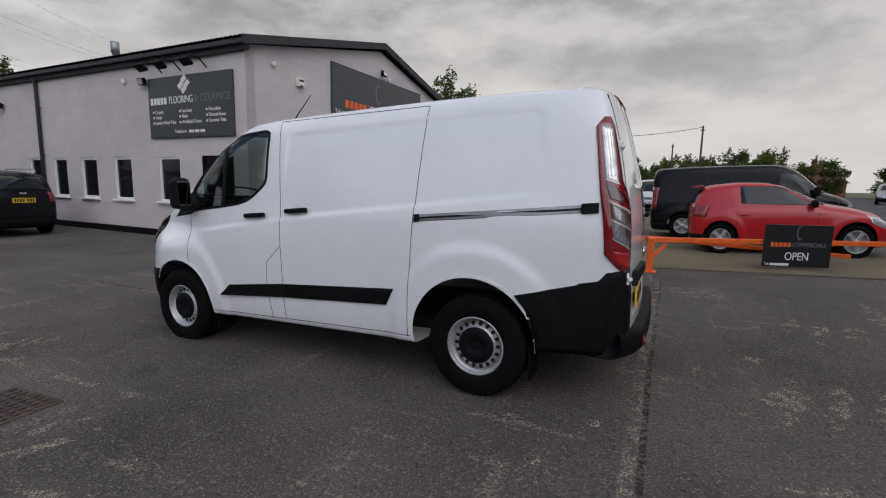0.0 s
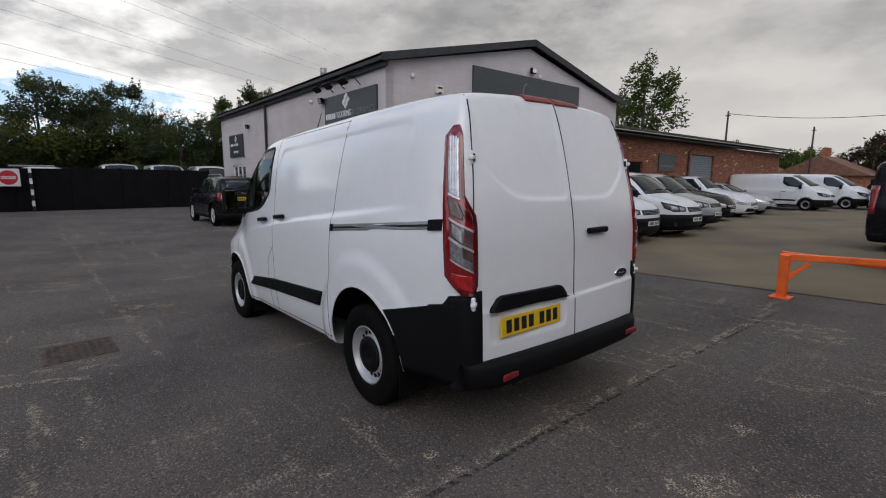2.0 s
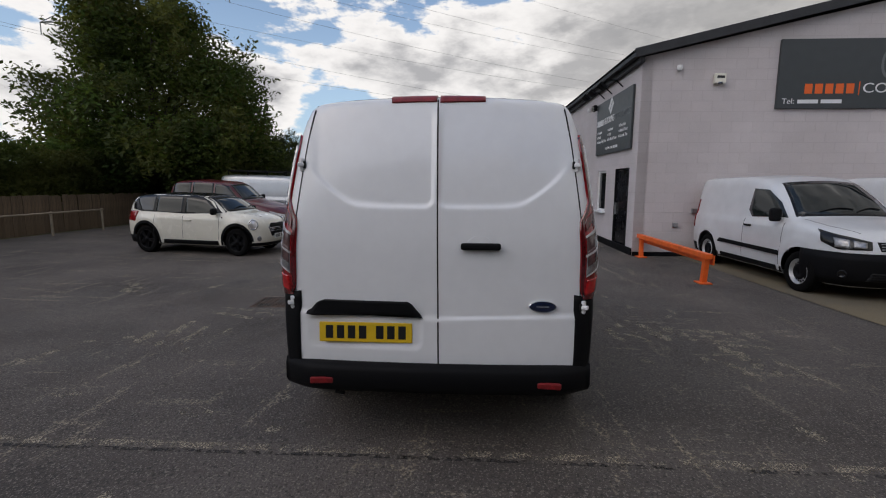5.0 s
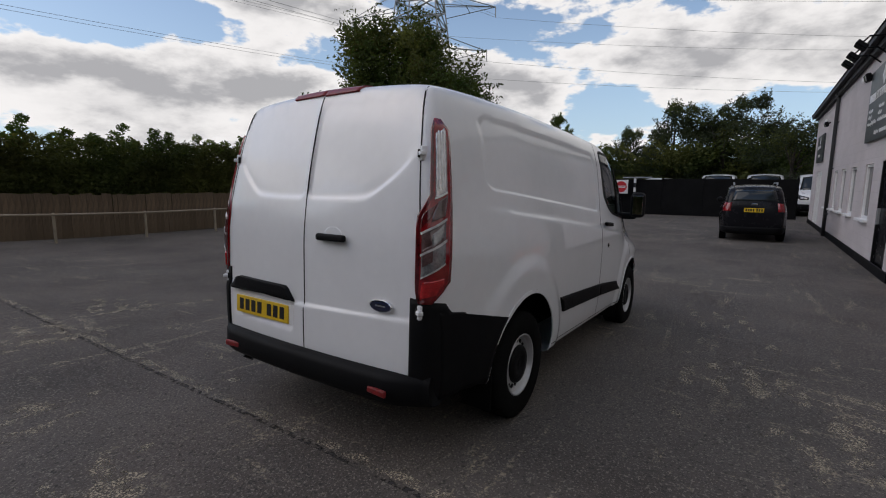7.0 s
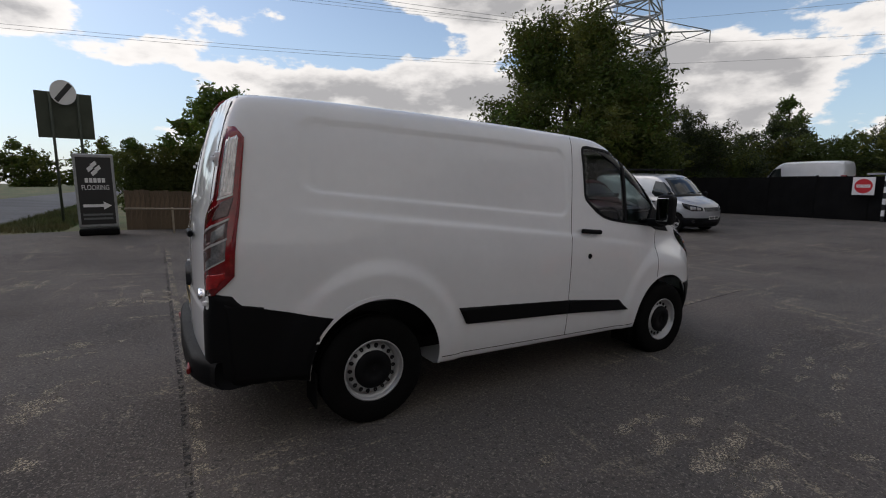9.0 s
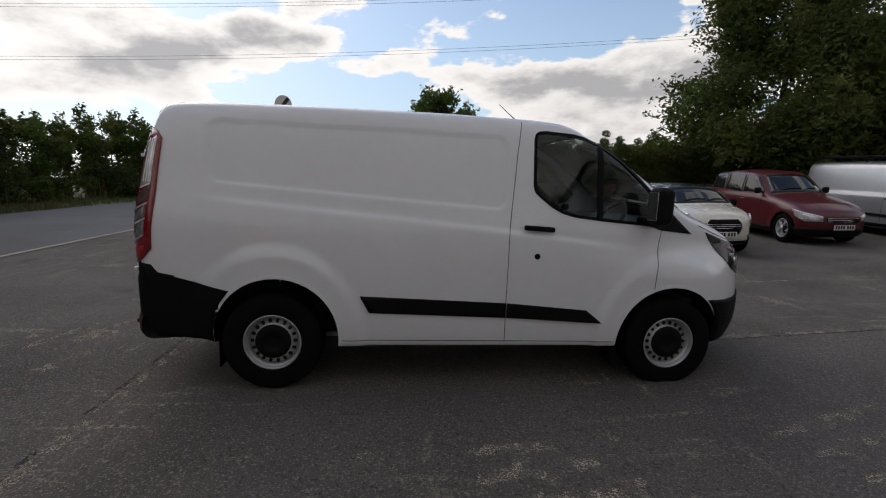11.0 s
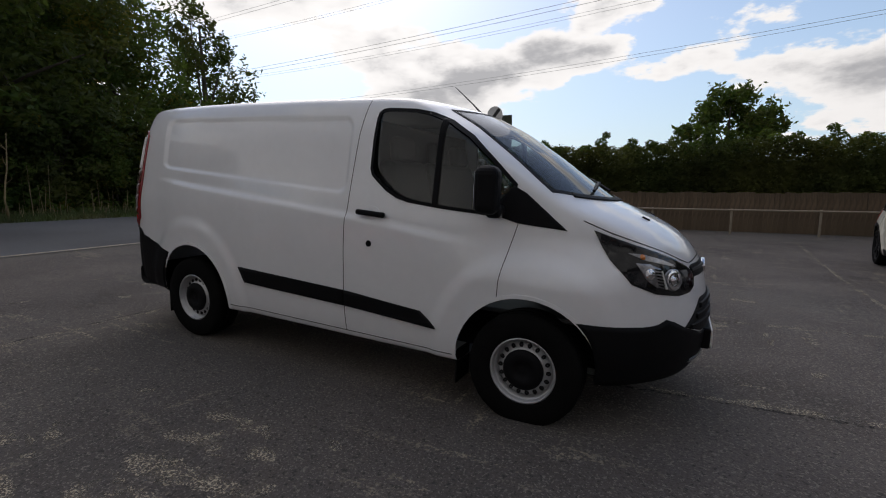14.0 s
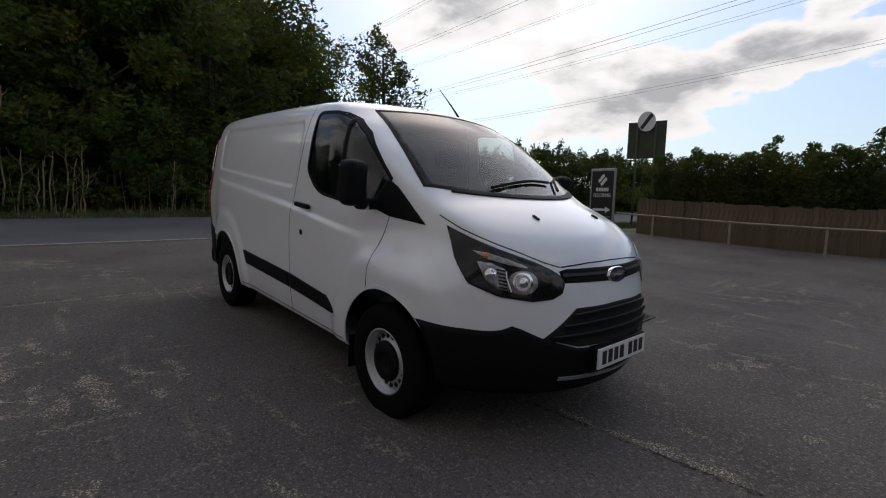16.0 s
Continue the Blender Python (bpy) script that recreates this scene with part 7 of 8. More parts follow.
# ---------------------------------------------------------------- the other vehicles
# profile: top line from tail (0) to nose, in metres; glass: side windows; screen: windscreen
KINDS = {
    "mini": dict(L=3.98, W=1.70, wb=2.57, nose=0.74, top=[(-0.3, 0.80), (0.0, 1.04), (0.08, 1.22), (0.22, 1.33), (0.9, 1.395), (1.8, 1.395), (2.40, 1.355), (2.66, 1.275), (3.12, 1.005), (3.40, 0.965), (3.68, 0.905), (3.86, 0.83), (3.96, 0.70), (4.1, 0.4)],
                 tuck=0.80, belt=0.92, glass=[[(0.34, 1.24), (0.42, 1.28), (0.92, 1.305), (0.90, 0.97), (0.52, 0.985)], [(0.98, 1.305), (1.72, 1.30), (1.72, 0.955), (0.96, 0.965)], [(1.80, 1.295), (2.38, 1.235), (2.80, 0.965), (1.80, 0.945)]],
                 screen=(2.55, 3.07, 0.54, 0.68), rearglass=(1.02, 1.24, 0.50, 0.58), R=0.315, rim=0.22),
    "crossover": dict(L=4.11, W=1.80, wb=2.60, nose=0.76, top=[(-0.3, 0.95), (0.02, 1.10), (0.14, 1.36), (0.35, 1.50), (1.0, 1.55), (1.9, 1.53), (2.30, 1.46), (2.85, 1.08), (3.3, 1.00), (3.75, 0.90), (3.98, 0.76), (4.2, 0.5)],
                      tuck=0.82, belt=1.0, glass=[[(0.45, 1.42), (1.05, 1.47), (1.05, 1.06), (0.60, 1.08)], [(1.10, 1.47), (1.85, 1.46), (1.85, 1.04), (1.10, 1.06)], [(1.90, 1.455), (2.22, 1.40), (2.62, 1.06), (1.90, 1.04)]],
                      screen=(2.32, 2.82, 0.54, 0.68), rearglass=(1.10, 1.40, 0.52, 0.62), R=0.335, rim=0.22),
    "suv": dict(L=4.55, W=1.79, wb=2.63, nose=0.90, top=[(-0.3, 1.0), (0.02, 1.15), (0.12, 1.50), (0.32, 1.63), (1.2, 1.69), (2.1, 1.66), (2.45, 1.57), (3.05, 1.14), (3.6, 1.05), (4.1, 0.95), (4.42, 0.80), (4.7, 0.5)],
                tuck=0.82, belt=1.1, glass=[[(0.35, 1.55), (1.02, 1.59), (1.02, 1.15), (0.30, 1.17)], [(1.08, 1.59), (1.85, 1.58), (1.85, 1.12), (1.08, 1.15)], [(1.90, 1.575), (2.35, 1.51), (2.80, 1.13), (1.90, 1.12)]],
                screen=(2.45, 3.02, 0.55, 0.68), rearglass=(1.18, 1.50, 0.55, 0.62), R=0.345, rim=0.22),
    "hatch": dict(L=3.95, W=1.72, wb=2.49, nose=0.80, top=[(-0.3, 0.85), (0.02, 1.03), (0.16, 1.27), (0.36, 1.42), (1.0, 1.475), (1.55, 1.46), (1.95, 1.38), (2.72, 1.02), (3.2, 0.94), (3.6, 0.83), (3.84, 0.66), (4.1, 0.4)],
                  tuck=0.78, belt=0.95, glass=[[(1.02, 1.385), (1.72, 1.37), (2.05, 1.28), (2.50, 1.03), (2.42, 0.985), (1.05, 1.035)]],
                  screen=(1.98, 2.68, 0.52, 0.66), rearglass=(1.04, 1.32, 0.48, 0.58), R=0.31, rim=0.215),
    "saloon_suv": dict(L=4.30, W=1.80, wb=2.67, nose=0.85, top=[(-0.3, 0.95), (0.02, 1.12), (0.15, 1.42), (0.4, 1.56), (1.2, 1.63), (2.0, 1.60), (2.4, 1.50), (3.0, 1.10), (3.5, 1.02), (4.0, 0.88), (4.2, 0.72), (4.5, 0.4)],
                       tuck=0.80, belt=1.03, glass=[[(0.4, 1.46), (2.2, 1.48), (2.7, 1.10), (0.5, 1.12)]], screen=(2.42, 2.98, 0.54, 0.68), rearglass=(1.12, 1.42, 0.52, 0.6), R=0.335, rim=0.22),
    "vivaro": dict(L=4.78, W=1.90, wb=3.10, nose=0.83, top=[(-0.3, 1.90), (0.0, 1.92), (0.3, 1.95), (1.5, 1.97), (3.0, 1.95), (3.25, 1.90), (3.55, 1.72), (4.05, 1.22), (4.35, 1.12), (4.6, 1.0), (4.72, 0.85), (4.95, 0.5)],
                   tuck=0.88, belt=1.15, glass=[[(3.02, 1.70), (3.36, 1.66), (3.88, 1.22), (3.75, 1.14), (3.10, 1.16), (2.95, 1.28)]], screen=(3.38, 4.05, 0.66, 0.78), rearglass=None, R=0.335, rim=0.21, van=1),
    "custom": dict(L=4.97, W=1.96, wb=2.93, nose=1.0, top=[(-0.3, 1.94), (0.0, 1.955), (0.5, 1.975), (2.2, 1.98), (2.8, 1.965), (3.08, 1.945), (3.28, 1.90), (3.55, 1.775), (3.83, 1.60), (4.06, 1.445), (4.24, 1.335), (4.58, 1.20), (4.72, 1.10), (4.85, 0.95), (5.2, 0.5)],
                   tuck=0.88, belt=1.18, glass=[[(2.84, 1.80), (3.22, 1.78), (3.60, 1.55), (3.79, 1.40), (3.65, 1.23), (3.06, 1.29), (2.84, 1.46)]], screen=(3.32, 4.22, 0.63, 0.76), rearglass=None, R=0.335, rim=0.205, van=1),
    "connect": dict(L=4.42, W=1.84, wb=2.66, nose=0.90, top=[(-0.3, 1.78), (0.0, 1.80), (0.4, 1.83), (1.8, 1.84), (2.45, 1.81), (2.75, 1.72), (3.1, 1.50), (3.48, 1.22), (3.85, 1.13), (4.15, 1.03), (4.34, 0.91), (4.43, 0.75), (4.6, 0.5)],
                    tuck=0.86, belt=1.12, glass=[[(2.20, 1.62), (2.60, 1.60), (2.95, 1.40), (3.22, 1.16), (2.30, 1.12), (2.16, 1.25)]], screen=(2.72, 3.45, 0.58, 0.74), rearglass=None, R=0.32, rim=0.20, van=1),
    "caddy": dict(L=4.41, W=1.79, wb=2.68, nose=0.88, top=[(-0.3, 1.76), (0.0, 1.79), (0.4, 1.82), (1.8, 1.83), (2.40, 1.79), (2.70, 1.69), (3.05, 1.45), (3.38, 1.17), (3.8, 1.09), (4.12, 1.01), (4.32, 0.91), (4.42, 0.75), (4.6, 0.45)],
                  tuck=0.86, belt=1.08, glass=[[(2.15, 1.58), (2.55, 1.56), (2.90, 1.36), (3.14, 1.12), (2.25, 1.08), (2.12, 1.2)]], screen=(2.66, 3.36, 0.57, 0.72), rearglass=None, R=0.315, rim=0.195, van=1),
    "pickup": dict(L=5.1, W=1.82, wb=3.0, nose=0.92, top=[(-0.3, 1.05), (0.0, 1.10), (1.45, 1.12), (1.55, 1.45), (1.7, 1.74), (2.6, 1.77), (2.95, 1.70), (3.55, 1.22), (4.1, 1.12), (4.7, 1.02), (4.95, 0.85), (5.2, 0.5)],
                   tuck=0.80, belt=1.12, glass=[[(1.78, 1.64), (2.85, 1.64), (3.28, 1.22), (1.72, 1.20)]], screen=(2.92, 3.50, 0.55, 0.68), rearglass=None, R=0.37, rim=0.23),
}


def vehicle(kind, name, paint, m, label, category, group="", wheels="alloy", black_low=0.0, roof_paint=None, res=1.0, plate_front=True, lamps=True, round_lamps=False):
    """A car or van, built nose towards +x with its origin on the ground at its middle."""
    k = KINDS[kind]
    L, W, van = k["L"], k["W"] / 2, k.get("van", 0)
    topc = curve_of(k["top"], 0.05)
    H = max(p[1] for p in k["top"])
    zb = k["belt"]
    wide = curve_of([(0.1, W * 0.90), (0.25, W * 0.95), (0.5, W * 0.992), (zb * 0.8, W), (zb, W * 0.975), (H, W * k["tuck"]), (H + 0.2, W * k["tuck"] * 0.92)], 0.05)
    xf = L - k["nose"]
    xr = xf - k["wb"]
    plan = curve_of([(-0.2, 0.16), (0.0, 0.07 if van else 0.11), (0.35, 0.02 if van else 0.04), (0.9, 0.0), (L - 1.4, 0.0), (L - 0.9, 0.015), (L - 0.5, 0.06), (L - 0.2, 0.15), (L + 0.1, 0.30)], 0.10)
    tail = curve_of([(0.2, 0.06), (0.45, 0.0), (0.7, 0.0), (1.0, 0.03), (1.4, 0.05 if van else 0.12), (2.0, 0.12)], 0.05)
    nosec = curve_of([(0.15, L - 0.14), (0.35, L - 0.02), (0.55, L), (0.75, L - 0.02), (1.0, L - 0.08), (1.4, L - 0.2)], 0.04)
    round2, round4 = (0.24, 0.30) if van else (0.30, 0.26)

    def form(x, y, z):
        w = wide(z) - plan(x) + 0.022 * ease((zb * 0.95 - z) / 0.06 + 0.5) - 0.012
        for a in (xr, xf):
            w = w + 0.022 * ease((0.56 - np.hypot(x - a, z - 0.33)) / 0.10)
        xe = x + 0.24 * y * y * ease((x - L * 0.42) / 0.5) - (0 if van else 0.14 * y * y * ease((L * 0.3 - x) / 0.5))
        g = smax(np.abs(y) - w, z - (topc(xe) - 0.07 * y * y), 0.07)
        g = smax(g, tail(z) + 0.06 * y * y - x, 0.09)
        g = smax(g, x - (nosec(z) - round2 * y * y - round4 * y ** 4), 0.06)
        return smax(g, 0.20 - z, 0.04)

    b = Body(form, 0.55, L - 0.75, 0.62)
    rows, fan, cols = int(64 * res), int(26 * res), int(100 * res) // 4 * 4
    shell_me = mesh_of("shell", *skin(form, 0.55, L - 0.75, 0.62, rows, fan, cols), True)
    shell_me.materials.append(paint)
    shell_me = carve(shell_me, [(xr, 0.33), (xf, 0.33)], k["R"] + 0.055, W - 0.02)
    root = thing(name, m @ pose(-L / 2, 0, 0), label, category, group)
    part("body", shell_me, None, root)
    rr, cc = int(9 * res) + 3, int(9 * res) + 3
    for view in ("left", "right"):
        s = 1 if view == "left" else -1
        if roof_paint:
            part("pillar_band", b.polygon(view, [(0.26, 1.00), (0.20, 1.22), (0.36, 1.315), (1.05, 1.35), (1.80, 1.35), (2.42, 1.30), (2.66, 1.215), (2.94, 0.965), (1.80, 0.93), (0.56, 0.955)], 0.002, 0.01, 18, 26), roof_paint, root, "black window pillars")
            for x in (xr, xf):
                pts = [(x + (k["R"] + 0.075) * math.cos(radians(a)), 0.33 + (k["R"] + 0.075) * math.sin(radians(a))) for a in np.linspace(0, 180, 24)]
                part("arch_trim", b.ribbon(view, pts, 0.06, 0.010), PLASTIC, root, "black wheel arch trim")
        for g in k["glass"]:
            part("side_window", b.polygon(view, g, 0.003, 0.01, rr, cc), DARKGLASS, root)
        part("sill", b.polygon(view, [(xr + k["R"] + 0.06, 0.33), (xf - k["R"] - 0.06, 0.33), (xf - k["R"] - 0.06, 0.235), (xr + k["R"] + 0.06, 0.235)], 0.006, 0.02, 4, 12), PLASTIC, root)
        if van and res > 0.8:
            part("side_moulding", b.polygon(view, [(xr + k["R"] + 0.16, 0.60), (xf - k["R"] - 0.14, 0.58), (xf - k["R"] - 0.10, 0.51), (xr + k["R"] + 0.12, 0.53)], 0.010, 0.02, 4, 14), PLASTIC, root, "black side moulding")
        g0 = k["glass"][-1]
        door_front = max(p[0] for p in g0) - 0.02
        door_rear = min(p[0] for p in g0) - 0.04
        for xg in ([door_front, door_rear] + ([min(p[0] for p in k["glass"][-2]) - 0.02] if len(k["glass"]) > 2 else [])):
            part("panel_gap", b.ribbon(view, [(xg, zb * 0.97), (xg - 0.02, zb * 0.6), (xg - 0.03, 0.36)], 0.008), GROOVE, root)
        xh = door_rear + 0.14
        p = b.spot(view, np.array([xh]), np.array([zb * 0.86]))[0]
        part("door_handle", block((0.20, 0.03, 0.035), (0, 0, 0), 0.012), paint if not van else PLASTIC, root, place=pose(p[0], p[1] + s * 0.02, p[2]))
        xm = door_front - 0.10
        p = b.spot(view, np.array([xm]), np.array([zb + 0.06]))[0]
        part("door_mirror", block((0.12, 0.17, 0.15 if not van else 0.22), (0, 0, 0), 0.045, 3), PLASTIC, root, place=pose(p[0], p[1] + s * 0.12, zb + 0.08))
        if round_lamps:
            p = b.spot("nose", np.array([s * 43.0]), np.array([0.72]))[0]
            nr = outward(form, p[None])[0]
            v, f = lathe([(0.125, -0.03), (0.125, 0.012), (0.105, 0.020), (0.10, 0.014)], 28, "z")
            bz = part("headlamp", mesh_of("bezel", v, f, True), CHROME, root, "round chrome-rimmed headlamp", place=facing(p, nr))
            fp = b.spot("nose", np.array([s * 36.0]), np.array([0.40]))[0]
            fv, ff = lathe([(0.055, -0.02), (0.055, 0.014), (0.045, 0.018), (0.001, 0.014)], 18, "z")
            part("fog_lamp", mesh_of("fog", fv, ff, True), LAMPDIM, root, place=facing(fp, outward(form, fp[None])[0]))
            v, f = lathe([(0.102, 0.012), (0.06, 0.026), (0.001, 0.030)], 28, "z")
            part("lens", mesh_of("lens", v, f, True), LAMPCLEAR, bz)
        if lamps:
            hz = 0.62 if not van else 0.80
            if not round_lamps:
                part("headlamp", b.polygon("nose", [(s * a, z) for a, z in [(62, hz + 0.20), (34, hz + 0.10), (25, hz + 0.06), (25, hz - 0.05), (44, hz - 0.06), (56, hz + 0.03)]], 0.006, 0.02, 8, 10, 0), LAMPSMOKE if van else LAMPCLEAR, root, "dark-rimmed headlamp")
                part("reflector", b.polygon("nose", [(s * a, z) for a, z in [(48, hz + 0.10), (38, hz + 0.075), (37, hz - 0.03), (46, hz - 0.03)]], 0.009, 0.02, 6, 6, 0), LAMPDIM if van else LAMPCLEAR, root, "bright headlamp reflector")
                part("reflector", b.polygon("nose", [(s * a, z) for a, z in [(36, hz + 0.07), (28, hz + 0.045), (28, hz - 0.03), (35, hz - 0.03)]], 0.009, 0.02, 6, 6, 0), LAMPDIM if van else LAMPCLEAR, root, "bright headlamp reflector")
            part("tail_lamp", b.polygon("tail", [(180 - 180 + s * a, z) for a, z in ([(33, zb + 0.25), (52, zb + 0.25), (52, zb - 0.35), (33, zb - 0.35)] if van else [(36, zb + 0.06), (58, zb + 0.04), (56, zb - 0.20), (36, zb - 0.18)])], 0.008, 0.02, 6, 6), LAMPRED, root, "red tail lamp")
        for x in (xr, xf):
            add_wheel(root, x, s * (W - 0.115), k["R"], k["R"], 0.20, k["rim"], wheels, detail=28 if res < 1.2 else 44)
    # windscreen, rear glass
    x0, x1, h0, h1 = k["screen"]
    A, Y = np.meshgrid(np.linspace(0, 1, 10), np.linspace(-1, 1, 14))
    Yg = Y * (h0 + (h1 - h0) * A)
    rim_w = 0.15 if roof_paint else 0.035
    As, Ys = np.meshgrid(np.linspace(-0.05, 1.06, 12), np.linspace(-1, 1, 16))
    Yb = Ys * (h0 + (h1 - h0) * As + rim_w)
    part("screen_border", mesh_of("border", *b.lay("top", x0 - 0.2 * Yb ** 2 + (x1 - x0) * As - 0.10 * Yb ** 2 * As, Yb, 0.0015, 0.006), True), BLACKP, root, "black windscreen border")
    part("windscreen", mesh_of("windscreen", *b.lay("top", x0 - 0.2 * Yg ** 2 + (x1 - x0) * A - 0.10 * Yg ** 2 * A, Yg, 0.003, 0.008), True), DARKGLASS, root, "dark reflective windscreen")
    if k["rearglass"]:
        z0, z1, h1, h0 = k["rearglass"]
        part("rear_window", b.polygon("rear", [(-h0, z0), (h0, z0), (h1, z1), (-h1, z1)], 0.003, 0.01, 7, 12), DARKGLASS, root)
    # bonnet joints, wipers
    xn = L - 0.30
    for s in (-1, 1):
        part("panel_gap", b.ribbon("top", [(x1 - 0.02, s * h1 * 0.98), ((x1 + xn) / 2, s * h1 * 0.90), (xn, s * h1 * 0.66)], 0.008), GROOVE, root)
    for y0, y1 in ((-0.45, 0.05), (0.08, 0.52)):
        pts = []
        for q in np.linspace(0, 1, 6):
            y = y0 + (y1 - y0) * q
            sp_ = b.spot("top", np.array([x1 - 0.03 - 0.3 * y * y - 0.07 * math.sin(q * 2.4)]), np.array([y]))[0]
            pts.append((sp_[0], sp_[1], sp_[2] + 0.018))
        part("wiper", mesh_of("wiper", *tube(pts, 0.009, 5)), PLASTIC, root)
    # bumpers, grille, plates
    top_z = 0.45 if not black_low else black_low
    an = np.linspace(-74, 74, 30)
    Z = 0.235 + (top_z - 0.235) * np.linspace(0, 1, 5)[:, None] + 0 * an[None]
    if black_low:
        part("front_bumper", mesh_of("bumper", *b.lay("nose", np.repeat(an[None], 5, 0), Z, 0.012, 0.03), True), PLASTIC, root, "black front bumper")
    else:
        part("lower_grille", b.polygon("nose", [(-30, 0.42), (30, 0.42), (34, 0.28), (-34, 0.28)], 0.005, 0.02, 5, 16), PLASTIC, root)
    gz_ = 0.60 if not van else 0.80
    if round_lamps:
        hexa = part("front_grille", b.polygon("nose", [(-20, 0.68), (-17, 0.73), (17, 0.73), (20, 0.68), (21, 0.58), (17, 0.45), (-17, 0.45), (-21, 0.58)], 0.007, 0.02, 8, 18), PLASTIC, root, "black hexagonal grille")
        part("grille_frame", b.ribbon("nose", [(-20, 0.68), (-17, 0.735), (0, 0.74), (17, 0.735), (20, 0.68), (21, 0.58), (17, 0.445), (0, 0.44), (-17, 0.445), (-21, 0.58)], 0.014, 0.016, True), CHROME, hexa, "chrome grille frame")
    gr_ = part("grille", b.polygon("nose", [(-22, gz_ + 0.06), (22, gz_ + 0.06), (20, gz_ - 0.06), (-20, gz_ - 0.06)], 0.006, 0.02, 5, 16), PLASTIC, root, "dark grille")
    for dz in (0.035, 0.0, -0.035):
        part("grille_bar", b.ribbon("nose", [(-20, gz_ + dz), (0, gz_ + dz), (20, gz_ + dz)], 0.009 if van else 0.014, 0.012), (GALV if van else CHROME), gr_)
    if plate_front:
        zf = 0.53 if van else 0.44
        p = b.spot("front", np.array([0.0]), np.array([zf]))[0]
        number_plate(root, facing((p[0] + 0.02, 0, zf), (1, 0, 0)), PLATEW)
    if black_low and van:
        lg_ = part("lower_grille", b.polygon("nose", [(-24, 0.44), (24, 0.44), (27, 0.32), (-27, 0.32)], 0.014, 0.02, 5, 16), GROOVE, root)
        for dz in (0.35, 0.385, 0.42):
            part("grille_slat", b.ribbon("nose", [(-24, dz), (0, dz), (24, dz)], 0.010, 0.020), PLASTIC, lg_)
        for s in (-1, 1):
            p = b.spot("nose", np.array([s * 40.0]), np.array([0.40]))[0]
            nr = outward(form, p[None])[0]
            v, f = lathe([(0.055, -0.02), (0.055, 0.018), (0.045, 0.022), (0.04, 0.012), (0.001, 0.014)], 18, "z")
            part("fog_lamp", mesh_of("fog", v, f, True), LAMPSMOKE, root, place=facing(p, nr))
    zp = 0.86 if kind == "crossover" else 0.62
    p = b.spot("rear", np.array([0.0]), np.array([zp]))[0]
    number_plate(root, facing((p[0] - 0.012, 0, zp), (-1, 0, 0)), PLATEY)
    an2 = np.linspace(-60, 60, 24)
    Z = 0.235 + 0.17 * np.linspace(0, 1, 4)[:, None] + 0 * an2[None]
    part("rear_bumper", mesh_of("bumper", *b.lay("tail", np.repeat(an2[None], 4, 0), Z, 0.012, 0.03), True), PLASTIC, root, "dark lower rear bumper")
    if roof_paint:
        xa, xb = (0.16, k["screen"][0] + 0.02)
        A, Y = np.meshgrid(np.linspace(0, 1, 14), np.linspace(-1, 1, 14))
        part("roof_panel", mesh_of("roof_panel", *b.lay("top", xa + (xb - xa) * A - 0.15 * (Y * 0.56) ** 2 * A, Y * 0.70, 0.004, 0.01), True), roof_paint, root, "black roof")
    part("underbody", block((L - 0.7, W * 1.2, 0.12), (L / 2, 0, 0.24), 0.02), GROOVE, root)
    return root, b


def parked(x, y, yaw):
    """A pose on the ground, tilted with it. yaw: the nose's heading from +x."""
    dx, dy = math.cos(radians(yaw)), math.sin(radians(yaw))
    a, b = gzf(x + dx * 1.3, y + dy * 1.3), gzf(x - dx * 1.3, y - dy * 1.3)
    return pose(x, y, (a + b) / 2, 0, -math.degrees(math.atan2(a - b, 2.6)), yaw)


vehicle("mini", "small_hatchback", CREAM, parked(7.5, 6.05, -95) @ Matrix.Diagonal((0.87, 0.90, 0.99, 1)), "cream small hatchback with a black roof and dark wheels, parked", "car", "parked cars", "dark", 0.30, BLACKP, 1.4, round_lamps=True)
vehicle("suv", "family_suv", MAROON, parked(10.9, 7.1, -93) @ Matrix.Diagonal((0.86, 0.94, 1, 1)), "dark maroon family car with silver wheels, parked", "car", "parked cars", "alloy", 0.40, None, 1.0)
viv, vb = vehicle("vivaro", "silver_van", SILVER, parked(14.2, 7.0, -92) @ Matrix.Diagonal((0.93, 0.96, 0.97, 1)), "silver panel van with a roof rack, parked", "van", "parked vans", "alloy", 0.52, None, 1.2)
rack = part("roof_rack", mesh_of("rack", *bars([[(0.4, y, 2.10), (3.0, y, 2.10)] for y in (-0.7, 0.7)] + [[(x, -0.8, 2.07), (x, 0.8, 2.07)] for x in (0.5, 1.3, 2.1, 2.9)] + [[(x, y, 1.93), (x, y, 2.08)] for x in (0.5, 1.3, 2.1, 2.9) for y in (-0.78, 0.78)], 0.022, 6)), PLASTIC, viv, "black roof rack")
cm_, cb = vehicle("crossover", "black_crossover", BLACKP, parked(14.9, -1.95, 3) @ Matrix.Diagonal((0.93, 0.90, 1.04, 1)), "black compact crossover seen from behind, parked", "car", "parked cars", "alloy", 0.0, None, 1.2)
for s in (-1, 1):
    part("roof_rail", mesh_of("rail", *tube([(0.5, s * 0.56, 1.52), (0.6, s * 0.58, 1.59), (1.9, s * 0.58, 1.59), (2.1, s * 0.56, 1.50)], 0.02, 6)), GALV, cm_, "silver roof rail")
p = cb.spot("rear", np.array([0.0]), np.array([1.02]))[0]
part("badge", block((0.01, 0.16, 0.04), (0, 0, 0), 0.004), CHROME, cm_, place=pose(p[0] - 0.004, 0, 1.02))
